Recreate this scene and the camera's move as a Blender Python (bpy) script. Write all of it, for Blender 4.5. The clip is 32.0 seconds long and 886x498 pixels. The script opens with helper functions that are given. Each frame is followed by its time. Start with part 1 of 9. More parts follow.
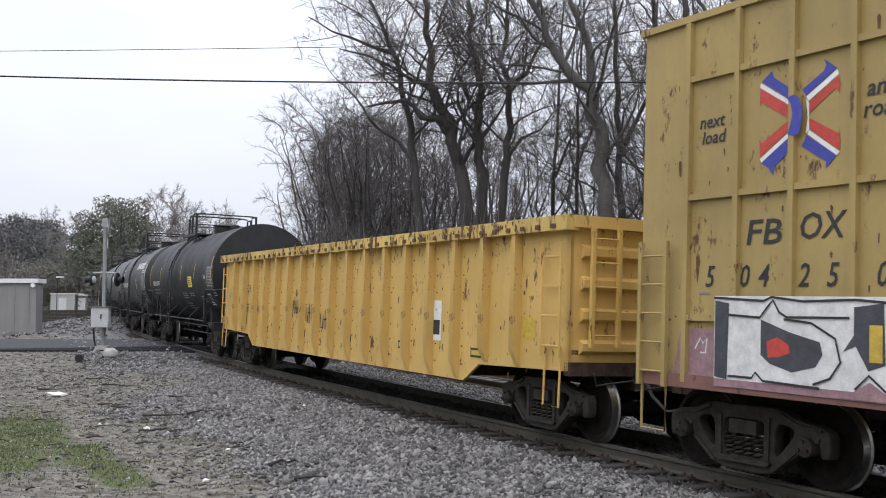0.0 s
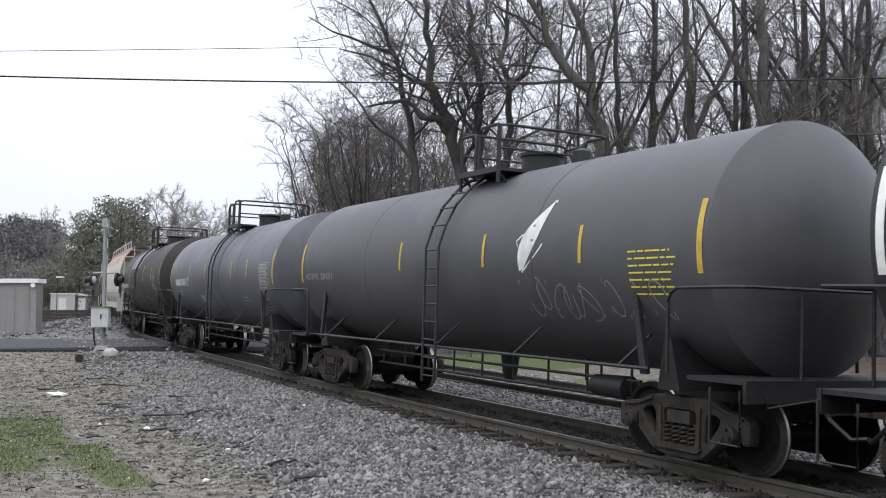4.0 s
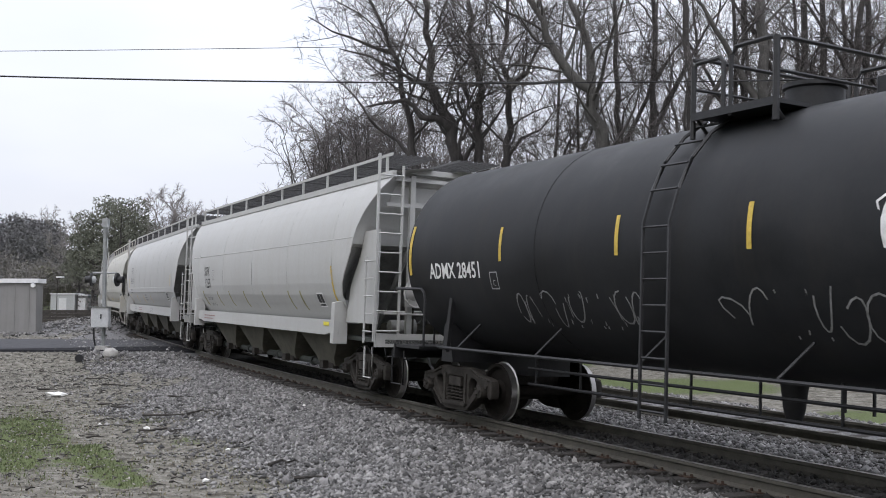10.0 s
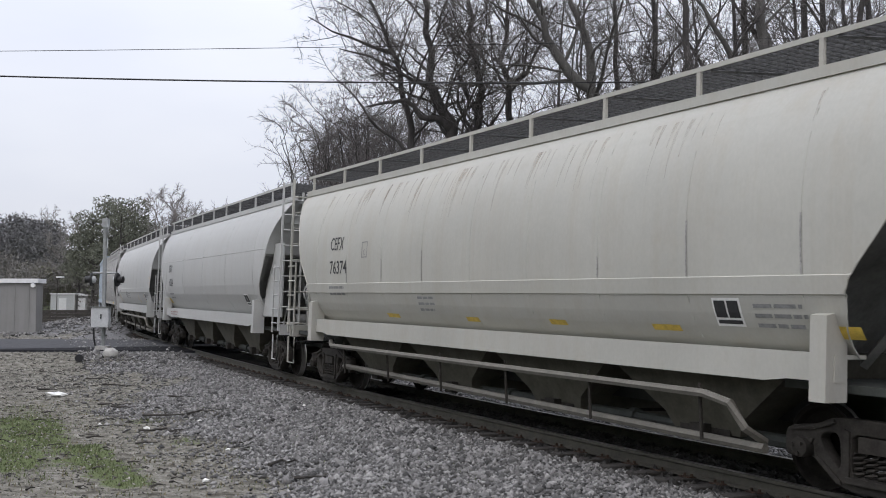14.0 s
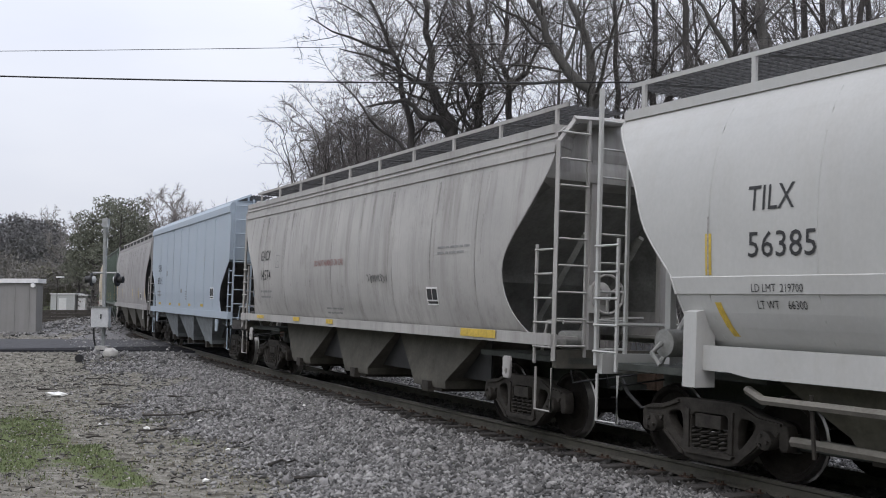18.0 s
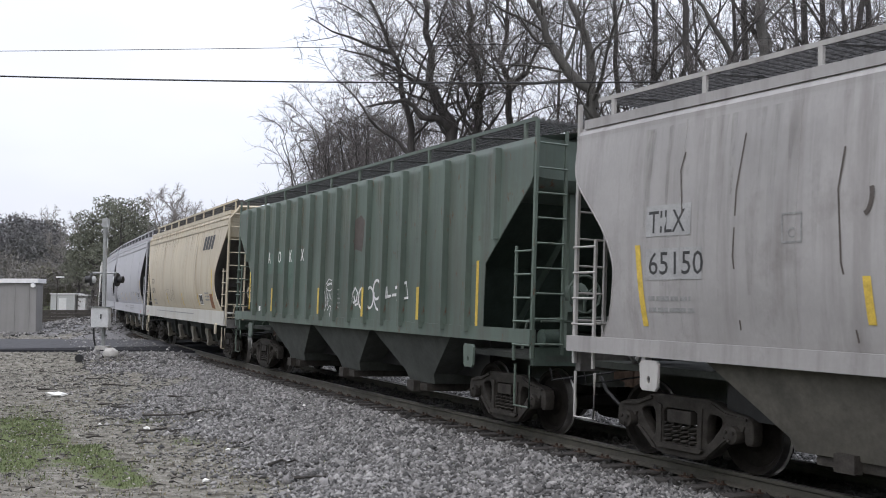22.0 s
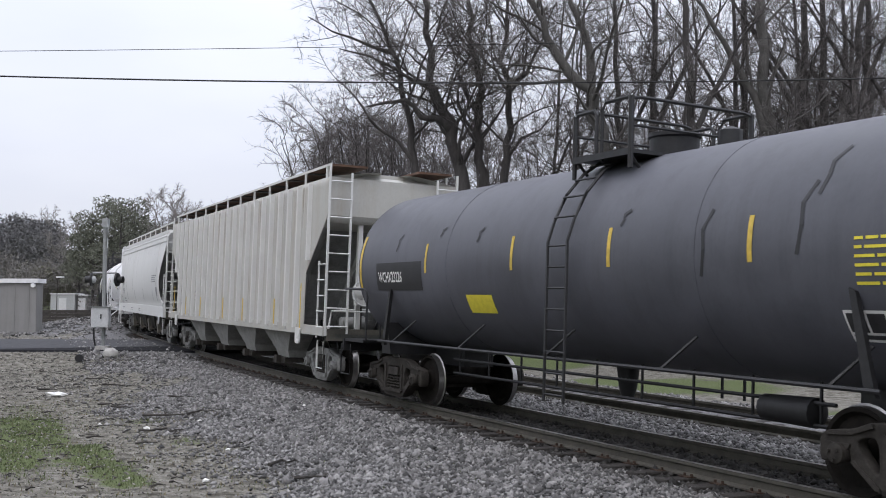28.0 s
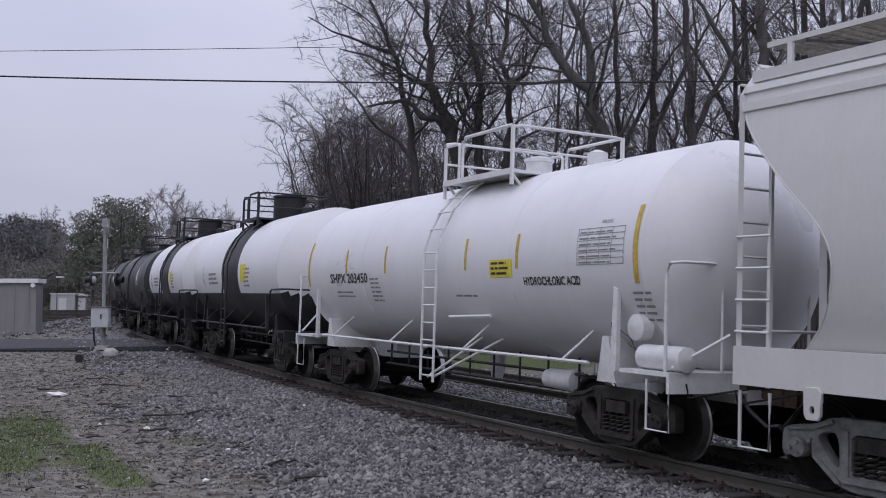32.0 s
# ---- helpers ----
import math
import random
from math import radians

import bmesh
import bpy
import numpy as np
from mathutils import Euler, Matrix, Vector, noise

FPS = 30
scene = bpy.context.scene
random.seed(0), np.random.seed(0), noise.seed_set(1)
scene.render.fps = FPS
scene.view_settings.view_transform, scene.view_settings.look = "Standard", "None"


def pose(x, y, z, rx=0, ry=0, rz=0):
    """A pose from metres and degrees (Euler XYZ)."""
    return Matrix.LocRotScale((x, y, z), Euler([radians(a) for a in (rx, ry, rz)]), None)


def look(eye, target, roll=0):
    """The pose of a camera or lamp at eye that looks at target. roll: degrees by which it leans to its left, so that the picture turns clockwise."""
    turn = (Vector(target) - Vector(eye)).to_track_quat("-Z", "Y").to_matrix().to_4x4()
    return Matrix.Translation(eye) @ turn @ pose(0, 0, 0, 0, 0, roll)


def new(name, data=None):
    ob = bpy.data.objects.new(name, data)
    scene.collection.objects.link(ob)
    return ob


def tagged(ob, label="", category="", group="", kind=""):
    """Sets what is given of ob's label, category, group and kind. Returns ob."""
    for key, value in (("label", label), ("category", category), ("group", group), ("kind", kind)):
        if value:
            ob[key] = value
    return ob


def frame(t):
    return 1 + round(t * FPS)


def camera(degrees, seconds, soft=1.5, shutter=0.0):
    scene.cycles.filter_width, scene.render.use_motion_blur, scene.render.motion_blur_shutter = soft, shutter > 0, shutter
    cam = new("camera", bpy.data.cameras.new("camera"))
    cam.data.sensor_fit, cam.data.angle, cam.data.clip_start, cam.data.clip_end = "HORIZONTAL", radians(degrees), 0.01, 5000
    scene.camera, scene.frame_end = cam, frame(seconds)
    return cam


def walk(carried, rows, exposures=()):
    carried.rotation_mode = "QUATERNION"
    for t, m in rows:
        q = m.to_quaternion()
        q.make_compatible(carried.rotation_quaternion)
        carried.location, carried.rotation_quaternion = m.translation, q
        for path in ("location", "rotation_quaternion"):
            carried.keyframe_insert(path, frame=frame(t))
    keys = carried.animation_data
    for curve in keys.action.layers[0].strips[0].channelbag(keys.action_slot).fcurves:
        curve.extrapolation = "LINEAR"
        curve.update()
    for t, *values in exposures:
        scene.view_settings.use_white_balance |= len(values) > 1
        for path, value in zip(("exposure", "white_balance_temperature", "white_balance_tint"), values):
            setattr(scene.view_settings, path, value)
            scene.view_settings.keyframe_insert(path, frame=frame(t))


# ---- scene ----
# ---- camera ----
cam = camera(46.53, 32.0, soft=0.95, shutter=0.03)
EYE = (0.0, 0.0, 1.80)
SIGHT = look(EYE, (0.0, math.cos(0.0572), 1.80 + math.sin(0.0572)), 0.167)
walk(cam, [(0.0, SIGHT), (32.0, SIGHT)],
     exposures=((0.0, -0.10, 6500, 10), (3.0, 0.0, 6500, 10), (6.0, 0.12, 6500, 10), (7.0, 0.18, 6500, 10), (8.0, -0.2, 6500, 10), (10.0, -0.12, 6500, 10), (13.0, -0.28, 6500, 10), (17.0, -0.3, 6500, 10), (20.0, -0.28, 6500, 10), (22.5, -0.04, 6500, 10), (24.5, -0.26, 6500, 10), (26.0, -0.26, 6500, 10), (28.0, -0.22, 6400, 11),
                (29.0, -0.28, 6330, 12), (30.0, -0.50, 6230, 14), (31.0, -0.74, 6120, 17), (32.0, -0.86, 6050, 20)))

# ---- world and sun: an overcast day ----
world = bpy.data.worlds.new("overcast_sky")
scene.world = world
world.use_nodes = True
wn, wl = world.node_tree.nodes, world.node_tree.links
sky = wn.new("ShaderNodeTexSky")
sky.sky_type, sky.sun_disc = "NISHITA", False
sky.sun_elevation, sky.sun_rotation = radians(48), radians(200)
sky.air_density, sky.dust_density, sky.ozone_density = 1.0, 6.0, 1.0
cloud = wn.new("ShaderNodeTexNoise")
cloud.inputs["Scale"].default_value, cloud.inputs["Detail"].default_value = 2.2, 5.0
cloud_tint = wn.new("ShaderNodeValToRGB")
cloud_tint.color_ramp.elements[0].position, cloud_tint.color_ramp.elements[0].color = 0.3, (8.2, 8.6, 9.9, 1)
cloud_tint.color_ramp.elements[1].position, cloud_tint.color_ramp.elements[1].color = 0.7, (9.6, 9.9, 10.8, 1)
wcoord, wmap = wn.new("ShaderNodeTexCoord"), wn.new("ShaderNodeMapping")
wmap.inputs["Scale"].default_value = (1.0, 1.0, 3.0)
wl.new(wcoord.outputs["Generated"], wmap.inputs["Vector"])
wl.new(wmap.outputs["Vector"], cloud.inputs["Vector"])
wl.new(cloud.outputs["Fac"], cloud_tint.inputs["Fac"])
veil = wn.new("ShaderNodeMixRGB")
veil.inputs["Fac"].default_value = 0.88
wl.new(sky.outputs["Color"], veil.inputs["Color1"])
wl.new(cloud_tint.outputs["Color"], veil.inputs["Color2"])
up, lift, dome = wn.new("ShaderNodeSeparateXYZ"), wn.new("ShaderNodeMapRange"), wn.new("ShaderNodeMixRGB")
wl.new(wcoord.outputs["Generated"], up.inputs[0])
wl.new(up.outputs[2], lift.inputs["Value"])
lift.inputs["To Min"].default_value, lift.inputs["To Max"].default_value = 1.02, 2.6
dome.blend_type = "MULTIPLY"
dome.inputs["Fac"].default_value = 1.0
wl.new(veil.outputs["Color"], dome.inputs["Color1"])
wl.new(lift.outputs[0], dome.inputs["Color2"])
wl.new(dome.outputs["Color"], wn["Background"].inputs["Color"])
wn["Background"].inputs["Strength"].default_value = 0.095

sun = new("sun", bpy.data.lights.new("sun", "SUN"))
sun.data.energy, sun.data.angle, sun.data.color = 0.6, radians(40), (1.0, 0.97, 0.93)
sun.matrix_world = look((0, 0, 0), (0.22, 0.42, -0.95))

# ---- the line of the railway ----
SPEED, GRADE, CANT = 11.879, -0.01313, 0.0271
LINE = {}


def lay_line():
    """Places and headings of the track's middle, a metre apart; s grows the way the train runs."""
    for way in (1, -1):
        x, y, s = 1.3053, 17.3871, 0.0
        while -480 < s < 90:
            curve = 0.003035 + 0.0000292 * s
            if s < -70:
                curve = 0.00100 + 0.00004 * (-70 - s)
            curve = min(curve, 0.0036)
            if s == 0:
                turn = -1.09258
            LINE[round(s)] = (x, y, turn)
            turn += way * curve * 0.5
            x, y = x + way * math.cos(turn), y + way * math.sin(turn)
            turn += way * curve * 0.5
            s += way


lay_line()


def on_line(s):
    a = math.floor(s)
    f = s - a
    p, q = LINE[a], LINE[a + 1]
    z = GRADE * (max(s, -70.0) if s < 60 else 60.0)
    return tuple(u * (1 - f) + v * f for u, v in zip(p, q)) + (z,)


def beside(s, d, z=0.0):
    """A place d metres to the right of the track, z over the rail."""
    x, y, turn, h = on_line(s)
    return Vector((x + d * math.sin(turn), y - d * math.cos(turn), h + z))


def car_pose(s, half):
    """The pose of a car whose trucks stand half before and half behind s."""
    a, b = on_line(s + half), on_line(s - half)
    turn = math.atan2(a[1] - b[1], a[0] - b[0])
    slope = math.atan2(a[3] - b[3], 2 * half)
    return Matrix.Translation(((a[0] + b[0]) / 2, (a[1] + b[1]) / 2, (a[3] + b[3]) / 2)) @ Matrix.Rotation(turn, 4, "Z") @ Matrix.Rotation(-slope, 4, "Y") @ Matrix.Rotation(-CANT, 4, "X")


# ---- materials ----
def tree_of(name):
    m = bpy.data.materials.new(name)
    m.use_nodes = True
    return m, m.node_tree.nodes, m.node_tree.links, m.node_tree.nodes["Principled BSDF"]


def ramp(nodes, links, source, stops):
    r = nodes.new("ShaderNodeValToRGB")
    el = r.color_ramp.elements
    while len(el) < len(stops):
        el.new(0.5)
    for e, (at, c) in zip(el, stops):
        e.position, e.color = at, (*c[:3], 1) if len(c) >= 3 else (c[0], c[0], c[0], 1)
    links.new(source, r.inputs["Fac"])
    return r.outputs["Color"]


def texture(nodes, links, scale, detail=4.0, stretch=(1, 1, 1), rough=0.6, shift=0.0, coord="Object"):
    c, mp, n = nodes.new("ShaderNodeTexCoord"), nodes.new("ShaderNodeMapping"), nodes.new("ShaderNodeTexNoise")
    mp.inputs["Scale"].default_value, mp.inputs["Location"].default_value = stretch, (shift, shift * 0.7, shift * 1.3)
    n.inputs["Scale"].default_value, n.inputs["Detail"].default_value, n.inputs["Roughness"].default_value = scale, detail, rough
    links.new(c.outputs[coord], mp.inputs["Vector"])
    links.new(mp.outputs["Vector"], n.inputs["Vector"])
    return n.outputs["Fac"]


def mix(nodes, links, fac, a, b, kind="MIX"):
    m = nodes.new("ShaderNodeMixRGB")
    m.blend_type = kind
    for key, v in (("Fac", fac), ("Color1", a), ("Color2", b)):
        if isinstance(v, (int, float)):
            m.inputs[key].default_value = v
        elif isinstance(v, tuple):
            m.inputs[key].default_value = (*v, 1)
        else:
            links.new(v, m.inputs[key])
    return m.outputs["Color"]


def bump(nodes, links, bsdf, height, strength, dist=0.01):
    b = nodes.new("ShaderNodeBump")
    b.inputs["Strength"].default_value, b.inputs["Distance"].default_value = strength, dist
    links.new(height, b.inputs["Height"])
    links.new(b.outputs["Normal"], bsdf.inputs["Normal"])


def paint(name, base, rough=0.5, grime=(0.10, 0.09, 0.08), much=0.35, streaks=0.3, rust=0.0, seed=0.0, fade=0.15, wave=0.35):
    """Weathered car paint: faded patches, rain streaks down the sides, grime and rust spots."""
    m, n, l, bsdf = tree_of(name)
    big = texture(n, l, 0.55, 5, (1, 1, 1.2), 0.6, seed)
    run = texture(n, l, 3.2, 4, (1.0, 1.0, 0.07), 0.65, seed + 3)
    fine = texture(n, l, 26, 3, (1, 1, 0.6), 0.6, seed + 7)
    light = tuple(min(1, c * (1 + fade) + 0.012) for c in base)
    dark = tuple(c * (1 - fade) for c in base)
    col = ramp(n, l, big, [(0.32, dark), (0.68, light)])
    col = mix(n, l, mix(n, l, 1.0, ramp(n, l, run, [(0.48, (0,)), (0.75, (streaks,))]), (1, 1, 1), "MULTIPLY"), col, grime)
    spot = ramp(n, l, texture(n, l, 1.3, 8, (1, 1, 0.8), 0.72, seed + 11), [(0.55, (0,)), (0.78, (much,))])
    col = mix(n, l, spot, col, grime)
    if rust:
        r = ramp(n, l, texture(n, l, 5.0, 8, (1, 1, 0.45), 0.75, seed + 17), [(0.60 - 0.10 * rust, (0,)), (0.66 - 0.06 * rust, (1,))])
        col = mix(n, l, r, col, (0.10, 0.045, 0.022))
    col = mix(n, l, 0.045, col, ramp(n, l, fine, [(0.3, (0.2,)), (0.7, (0.9,))]), "OVERLAY")
    l.new(col, bsdf.inputs["Base Color"])
    l.new(ramp(n, l, big, [(0.3, (rough - 0.1,)), (0.7, (min(1, rough + 0.15),))]), bsdf.inputs["Roughness"])
    dent = mix(n, l, 0.08, texture(n, l, 1.1, 2, (1, 1, 0.6), 0.5, seed + 21), fine)
    bump(n, l, bsdf, dent, wave, 0.02)
    return m


def plain(name, base, rough=0.6, metal=0.0, vary=0.2, scale=8.0, strength=0.3, dist=0.01, stretch=(1, 1, 1)):
    m, n, l, bsdf = tree_of(name)
    t = texture(n, l, scale, 6, stretch, 0.65)
    u = texture(n, l, scale * 7, 4, stretch, 0.6, 5)
    col = ramp(n, l, t, [(0.3, tuple(c * (1 - vary) for c in base)), (0.7, tuple(min(1, c * (1 + vary)) for c in base))])
    col = mix(n, l, 0.18, col, ramp(n, l, u, [(0.3, (0.15,)), (0.7, (0.9,))]), "OVERLAY")
    l.new(col, bsdf.inputs["Base Color"])
    bsdf.inputs["Roughness"].default_value, bsdf.inputs["Metallic"].default_value = rough, metal
    bump(n, l, bsdf, mix(n, l, 0.5, t, u), strength, dist)
    return m


M = {}
M["steel"] = plain("truck_steel", (0.040, 0.036, 0.032), 0.75, 0.0, 0.45, 6, 0.4)
M["steel_pale"] = plain("pale_painted_truck_steel", (0.20, 0.20, 0.195), 0.75, 0.0, 0.4, 6, 0.4)
M["steel_rust"] = plain("rusty_truck_steel", (0.055, 0.037, 0.028), 0.85, 0.0, 0.5, 6, 0.5)
M["wheel"] = plain("wheel_steel", (0.015, 0.013, 0.0115), 0.9, 0.0, 0.45, 5, 0.3)
M["tread"] = plain("worn_tread_steel", (0.34, 0.33, 0.32), 0.32, 0.9, 0.15, 9, 0.1)
for key, gloss in (("steel", 0.2), ("wheel", 0.12), ("steel_rust", 0.2)):
    M[key].node_tree.nodes["Principled BSDF"].inputs["Specular IOR Level"].default_value = gloss
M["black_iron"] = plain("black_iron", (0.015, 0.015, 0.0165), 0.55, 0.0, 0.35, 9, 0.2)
M["grating"] = plain("dark_grating", (0.085, 0.085, 0.088), 0.8, 0.0, 0.35, 20, 0.4)
M["white_stencil"] = plain("white_stencil", (0.74, 0.74, 0.72), 0.6, 0, 0.1, 12, 0.05)
M["dim_stencil"] = plain("worn_white_stencil", (0.32, 0.32, 0.32), 0.7, 0, 0.25, 18, 0.05)
M["black_stencil"] = plain("black_stencil", (0.028, 0.028, 0.03), 0.6, 0, 0.25, 12, 0.05)
M["grey_stencil"] = plain("worn_dark_stencil", (0.23, 0.23, 0.23), 0.7, 0, 0.25, 14, 0.05)
M["yellow"] = plain("yellow_reflector", (0.54, 0.38, 0.06), 0.55, 0, 0.25, 10, 0.05)
M["white_strip"] = plain("white_reflector", (0.78, 0.78, 0.76), 0.45, 0, 0.1, 10, 0.05)
M["tag_yellow"] = plain("yellow_placard", (0.70, 0.60, 0.05), 0.6, 0, 0.1, 12, 0.05)
M["red"] = plain("red_paint", (0.27, 0.16, 0.155), 0.6, 0, 0.2, 10, 0.05)
M["emblem_red"] = plain("bright_red_paint", (0.50, 0.06, 0.045), 0.6, 0, 0.2, 10, 0.05)
M["blue"] = plain("blue_paint", (0.05, 0.06, 0.33), 0.6, 0, 0.2, 10, 0.05)


# ---- mesh helpers ----
def box(bm, x0, x1, y0, y1, z0, z1, m=None):
    v = [bm.verts.new((x, y, z)) for x in (x0, x1) for y in (y0, y1) for z in (z0, z1)]
    for f in ((0, 1, 3, 2), (4, 6, 7, 5), (0, 4, 5, 1), (2, 3, 7, 6), (0, 2, 6, 4), (1, 5, 7, 3)):
        bm.faces.new([v[i] for i in f])
    if m is not None:
        for p in v:
            p.co = m @ p.co
    return v


def rings(bm, loops, closed=True, caps=True):
    """Skins rings of points, each as long as the others."""
    rows = [[bm.verts.new(p) for p in loop] for loop in loops]
    k = len(rows[0])
    for a, b in zip(rows, rows[1:]):
        for i in range(k if closed else k - 1):
            j = (i + 1) % k
            bm.faces.new((a[i], a[j], b[j], b[i]))
    if caps and closed:
        bm.faces.new(rows[0][::-1])
        bm.faces.new(rows[-1])
    return rows


def tube(bm, points, r, n=6, taper=1.0):
    pts = [Vector(p) for p in points]
    loops = []
    for i, p in enumerate(pts):
        d = (pts[min(i + 1, len(pts) - 1)] - pts[max(i - 1, 0)]).normalized()
        a = d.cross(Vector((0, 0, 1)) if abs(d.z) < 0.9 else Vector((1, 0, 0))).normalized()
        b = d.cross(a)
        q = r * (1 + (taper - 1) * i / (len(pts) - 1))
        loops.append([p + q * (math.cos(2 * math.pi * k / n) * a + math.sin(2 * math.pi * k / n) * b) for k in range(n)])
    rings(bm, loops)


def turned(bm, profile, axis, n=20, at=(0, 0, 0)):
    """A turned body: profile of (along, radius) about x, y or z."""
    loops = []
    for u, r in profile:
        loop = []
        for k in range(n):
            c, s = r * math.cos(2 * math.pi * k / n), r * math.sin(2 * math.pi * k / n)
            p = {"x": (u, c, s), "y": (s, u, c), "z": (c, s, u)}[axis]
            loop.append((p[0] + at[0], p[1] + at[1], p[2] + at[2]))
        loops.append(loop)
    rings(bm, loops)


def slab(bm, outline, y0, y1):
    """An outline in x and z, thick from y0 to y1."""
    rings(bm, [[(x, y0, z) for x, z in outline], [(x, y1, z) for x, z in outline]])


def finish(name, bm, material, smooth=30):
    bmesh.ops.recalc_face_normals(bm, faces=bm.faces)
    me = bpy.data.meshes.new(name)
    bm.to_mesh(me)
    bm.free()
    for mt in material if isinstance(material, (list, tuple)) else [material]:
        me.materials.append(mt)
    if smooth:
        me.shade_smooth()
        me.set_sharp_from_angle(angle=radians(smooth))
    return me


def place(name, me, parent, m=None, label=""):
    ob = new(name, me)
    ob.parent = parent
    if m is not None:
        ob.matrix_basis = m
    if label:
        ob["label"] = label
    return ob


def part(name, bm, material, parent, label="", smooth=30):
    return place(name, finish(name, bm, material, smooth), parent, None, label)


SHARED = {}


def shared(key, build):
    if key not in SHARED:
        SHARED[key] = build()
    return SHARED[key]


# ---- lettering laid on a car's side ----
def letters(text, high, wide=1.0, bold=0.0):
    """The outline of a text as points and faces, its left foot at the origin."""
    c = bpy.data.curves.new("text", "FONT")
    c.body, c.size, c.resolution_u, c.offset = text, high * 1.38, 2, bold
    ob = bpy.data.objects.new("text", c)
    me = bpy.data.meshes.new_from_object(ob)
    pts, faces = [(v.co.x * wide, v.co.y) for v in me.vertices], [tuple(p.vertices) for p in me.polygons]
    bpy.data.objects.remove(ob)
    bpy.data.meshes.remove(me)
    bpy.data.curves.remove(c)
    return pts, faces


def write(parent, text, x, z, high, wall, material, wide=0.8, bold=0.0, slant=0.0, name="lettering", label="", long=0.0):
    """Writes on the side that looks to -y; wall(z) is the half width there."""
    pts, faces = letters(text, high, 1.0 if long else wide, bold)
    if long:
        left, k = min(p[0] for p in pts), long / (max(p[0] for p in pts) - min(p[0] for p in pts))
        pts = [((a - left) * k, b) for a, b in pts]
    me = bpy.data.meshes.new(name)
    me.from_pydata([(x + px + slant * py, -wall(z + py) - 0.007, z + py) for px, py in pts], [], faces)
    me.materials.append(material)
    return place(name, me, parent, None, label)


def decal(parent, quads, wall, material, name="stencil", label="", joined=False):
    """Thin painted rectangles (x0, x1, z0, z1[, lean]) that follow the wall, each a part, or one part if joined."""
    if len(quads) > 1 and not joined:
        return [decal(parent, [q], wall, material, name, label) for q in quads]
    verts, faces = [], []
    for q in quads:
        x0, x1, z0, z1 = q[:4]
        lean = q[4] if len(q) > 4 else 0.0
        rows = max(1, math.ceil((z1 - z0) / 0.06))
        base = len(verts)
        for i in range(rows + 1):
            z = z0 + (z1 - z0) * i / rows
            dx = lean * (z - z0)
            verts += [(x0 + dx, -wall(z) - 0.006, z), (x1 + dx, -wall(z) - 0.006, z)]
        faces += [(base + 2 * i, base + 2 * i + 1, base + 2 * i + 3, base + 2 * i + 2) for i in range(rows)]
    me = bpy.data.meshes.new(name)
    me.from_pydata(verts, [], faces)
    me.materials.append(material)
    ob = place(name, me, parent, None, label)
    if joined:
        ob["kind"] = "stuff"
    return ob


def small_print(parent, x, z, lines, length, wall, material, high=0.035, gap=0.075, seed=1):
    """Lines of writing too small to read: broken bars."""
    r = random.Random(seed)
    quads = []
    for i in range(lines):
        a, end = x, x + length * r.uniform(0.75, 1.0)
        while a < end:
            b = min(end, a + r.uniform(0.08, 0.3))
            quads.append((a, b, z - i * gap, z - i * gap + high))
            a = b + 0.03
    decal(parent, quads, wall, material, "small_print", "", True)


def strokes(parent, lines, wall, material, thick=0.03, name="scrawl", label=""):
    """Sprayed lines, each a run of (x, z)."""
    verts, faces = [], []
    for line in lines:
        pts = [Vector((x, z)) for x, z in line]
        base = len(verts)
        for i, p in enumerate(pts):
            d = (pts[min(i + 1, len(pts) - 1)] - pts[max(i - 1, 0)])
            d = d.normalized() if d.length > 0 else Vector((1, 0))
            n = Vector((-d.y, d.x)) * thick / 2
            for q in (p + n, p - n):
                verts.append((q.x, -wall(q.y) - 0.008, q.y))
        faces += [(base + 2 * i, base + 2 * i + 1, base + 2 * i + 3, base + 2 * i + 2) for i in range(len(pts) - 1)]
    me = bpy.data.meshes.new(name)
    me.from_pydata(verts, [], faces)
    me.materials.append(material)
    return place(name, me, parent, None, label)


def ruled(car, x, z, w, h, rows, wall, line, seed):
    """A ruled table of test dates: lines, with unreadable entries."""
    t = 0.011
    decal(car, [(x, x + w, z + h * i / rows, z + h * i / rows + t) for i in range(rows + 1)] + [(x + w * c, x + w * c + t, z, z + h) for c in (0.0, 0.3, 0.5, 0.75, 0.99)], wall, line, "test_table", "", True)
    for i in range(rows):
        small_print(car, x + 0.03, z + h * (i + 0.3) / rows, 1, w * 0.92, wall, line, h / rows * 0.45, 0.1, seed + i)


def plate(car, x, z, wall, w=0.42, h=0.30, light="white_stencil", dark="black_stencil"):
    """The two-panel test stencil: black fields in a white edge."""
    up = lambda g: (lambda q: wall(q) + g)
    decal(car, [(x, x + w, z, z + h)], up(0.0), M[light], "test_panel")
    decal(car, [(x + 0.025, x + w * 0.47, z + 0.09, z + h - 0.03), (x + w * 0.53, x + w - 0.03, z + 0.09, z + h - 0.03), (x + 0.03, x + w - 0.03, z + 0.025, z + 0.065)], up(0.004), M[dark], "panel_field", "", True)


def plate_c(car, x, z, wall, material, s=0.26):
    """A framed letter, as for a clearance plate."""
    t = 0.018
    decal(car, [(x, x + s, z, z + t), (x, x + s, z + s * 1.1, z + s * 1.1 + t), (x, x + t, z, z + s * 1.1), (x + s - t, x + s, z, z + s * 1.1)], wall, material, "plate_frame", "", True)
    write(car, "C", x + s * 0.3, z + 0.05, s * 0.42, wall, material, 0.9)


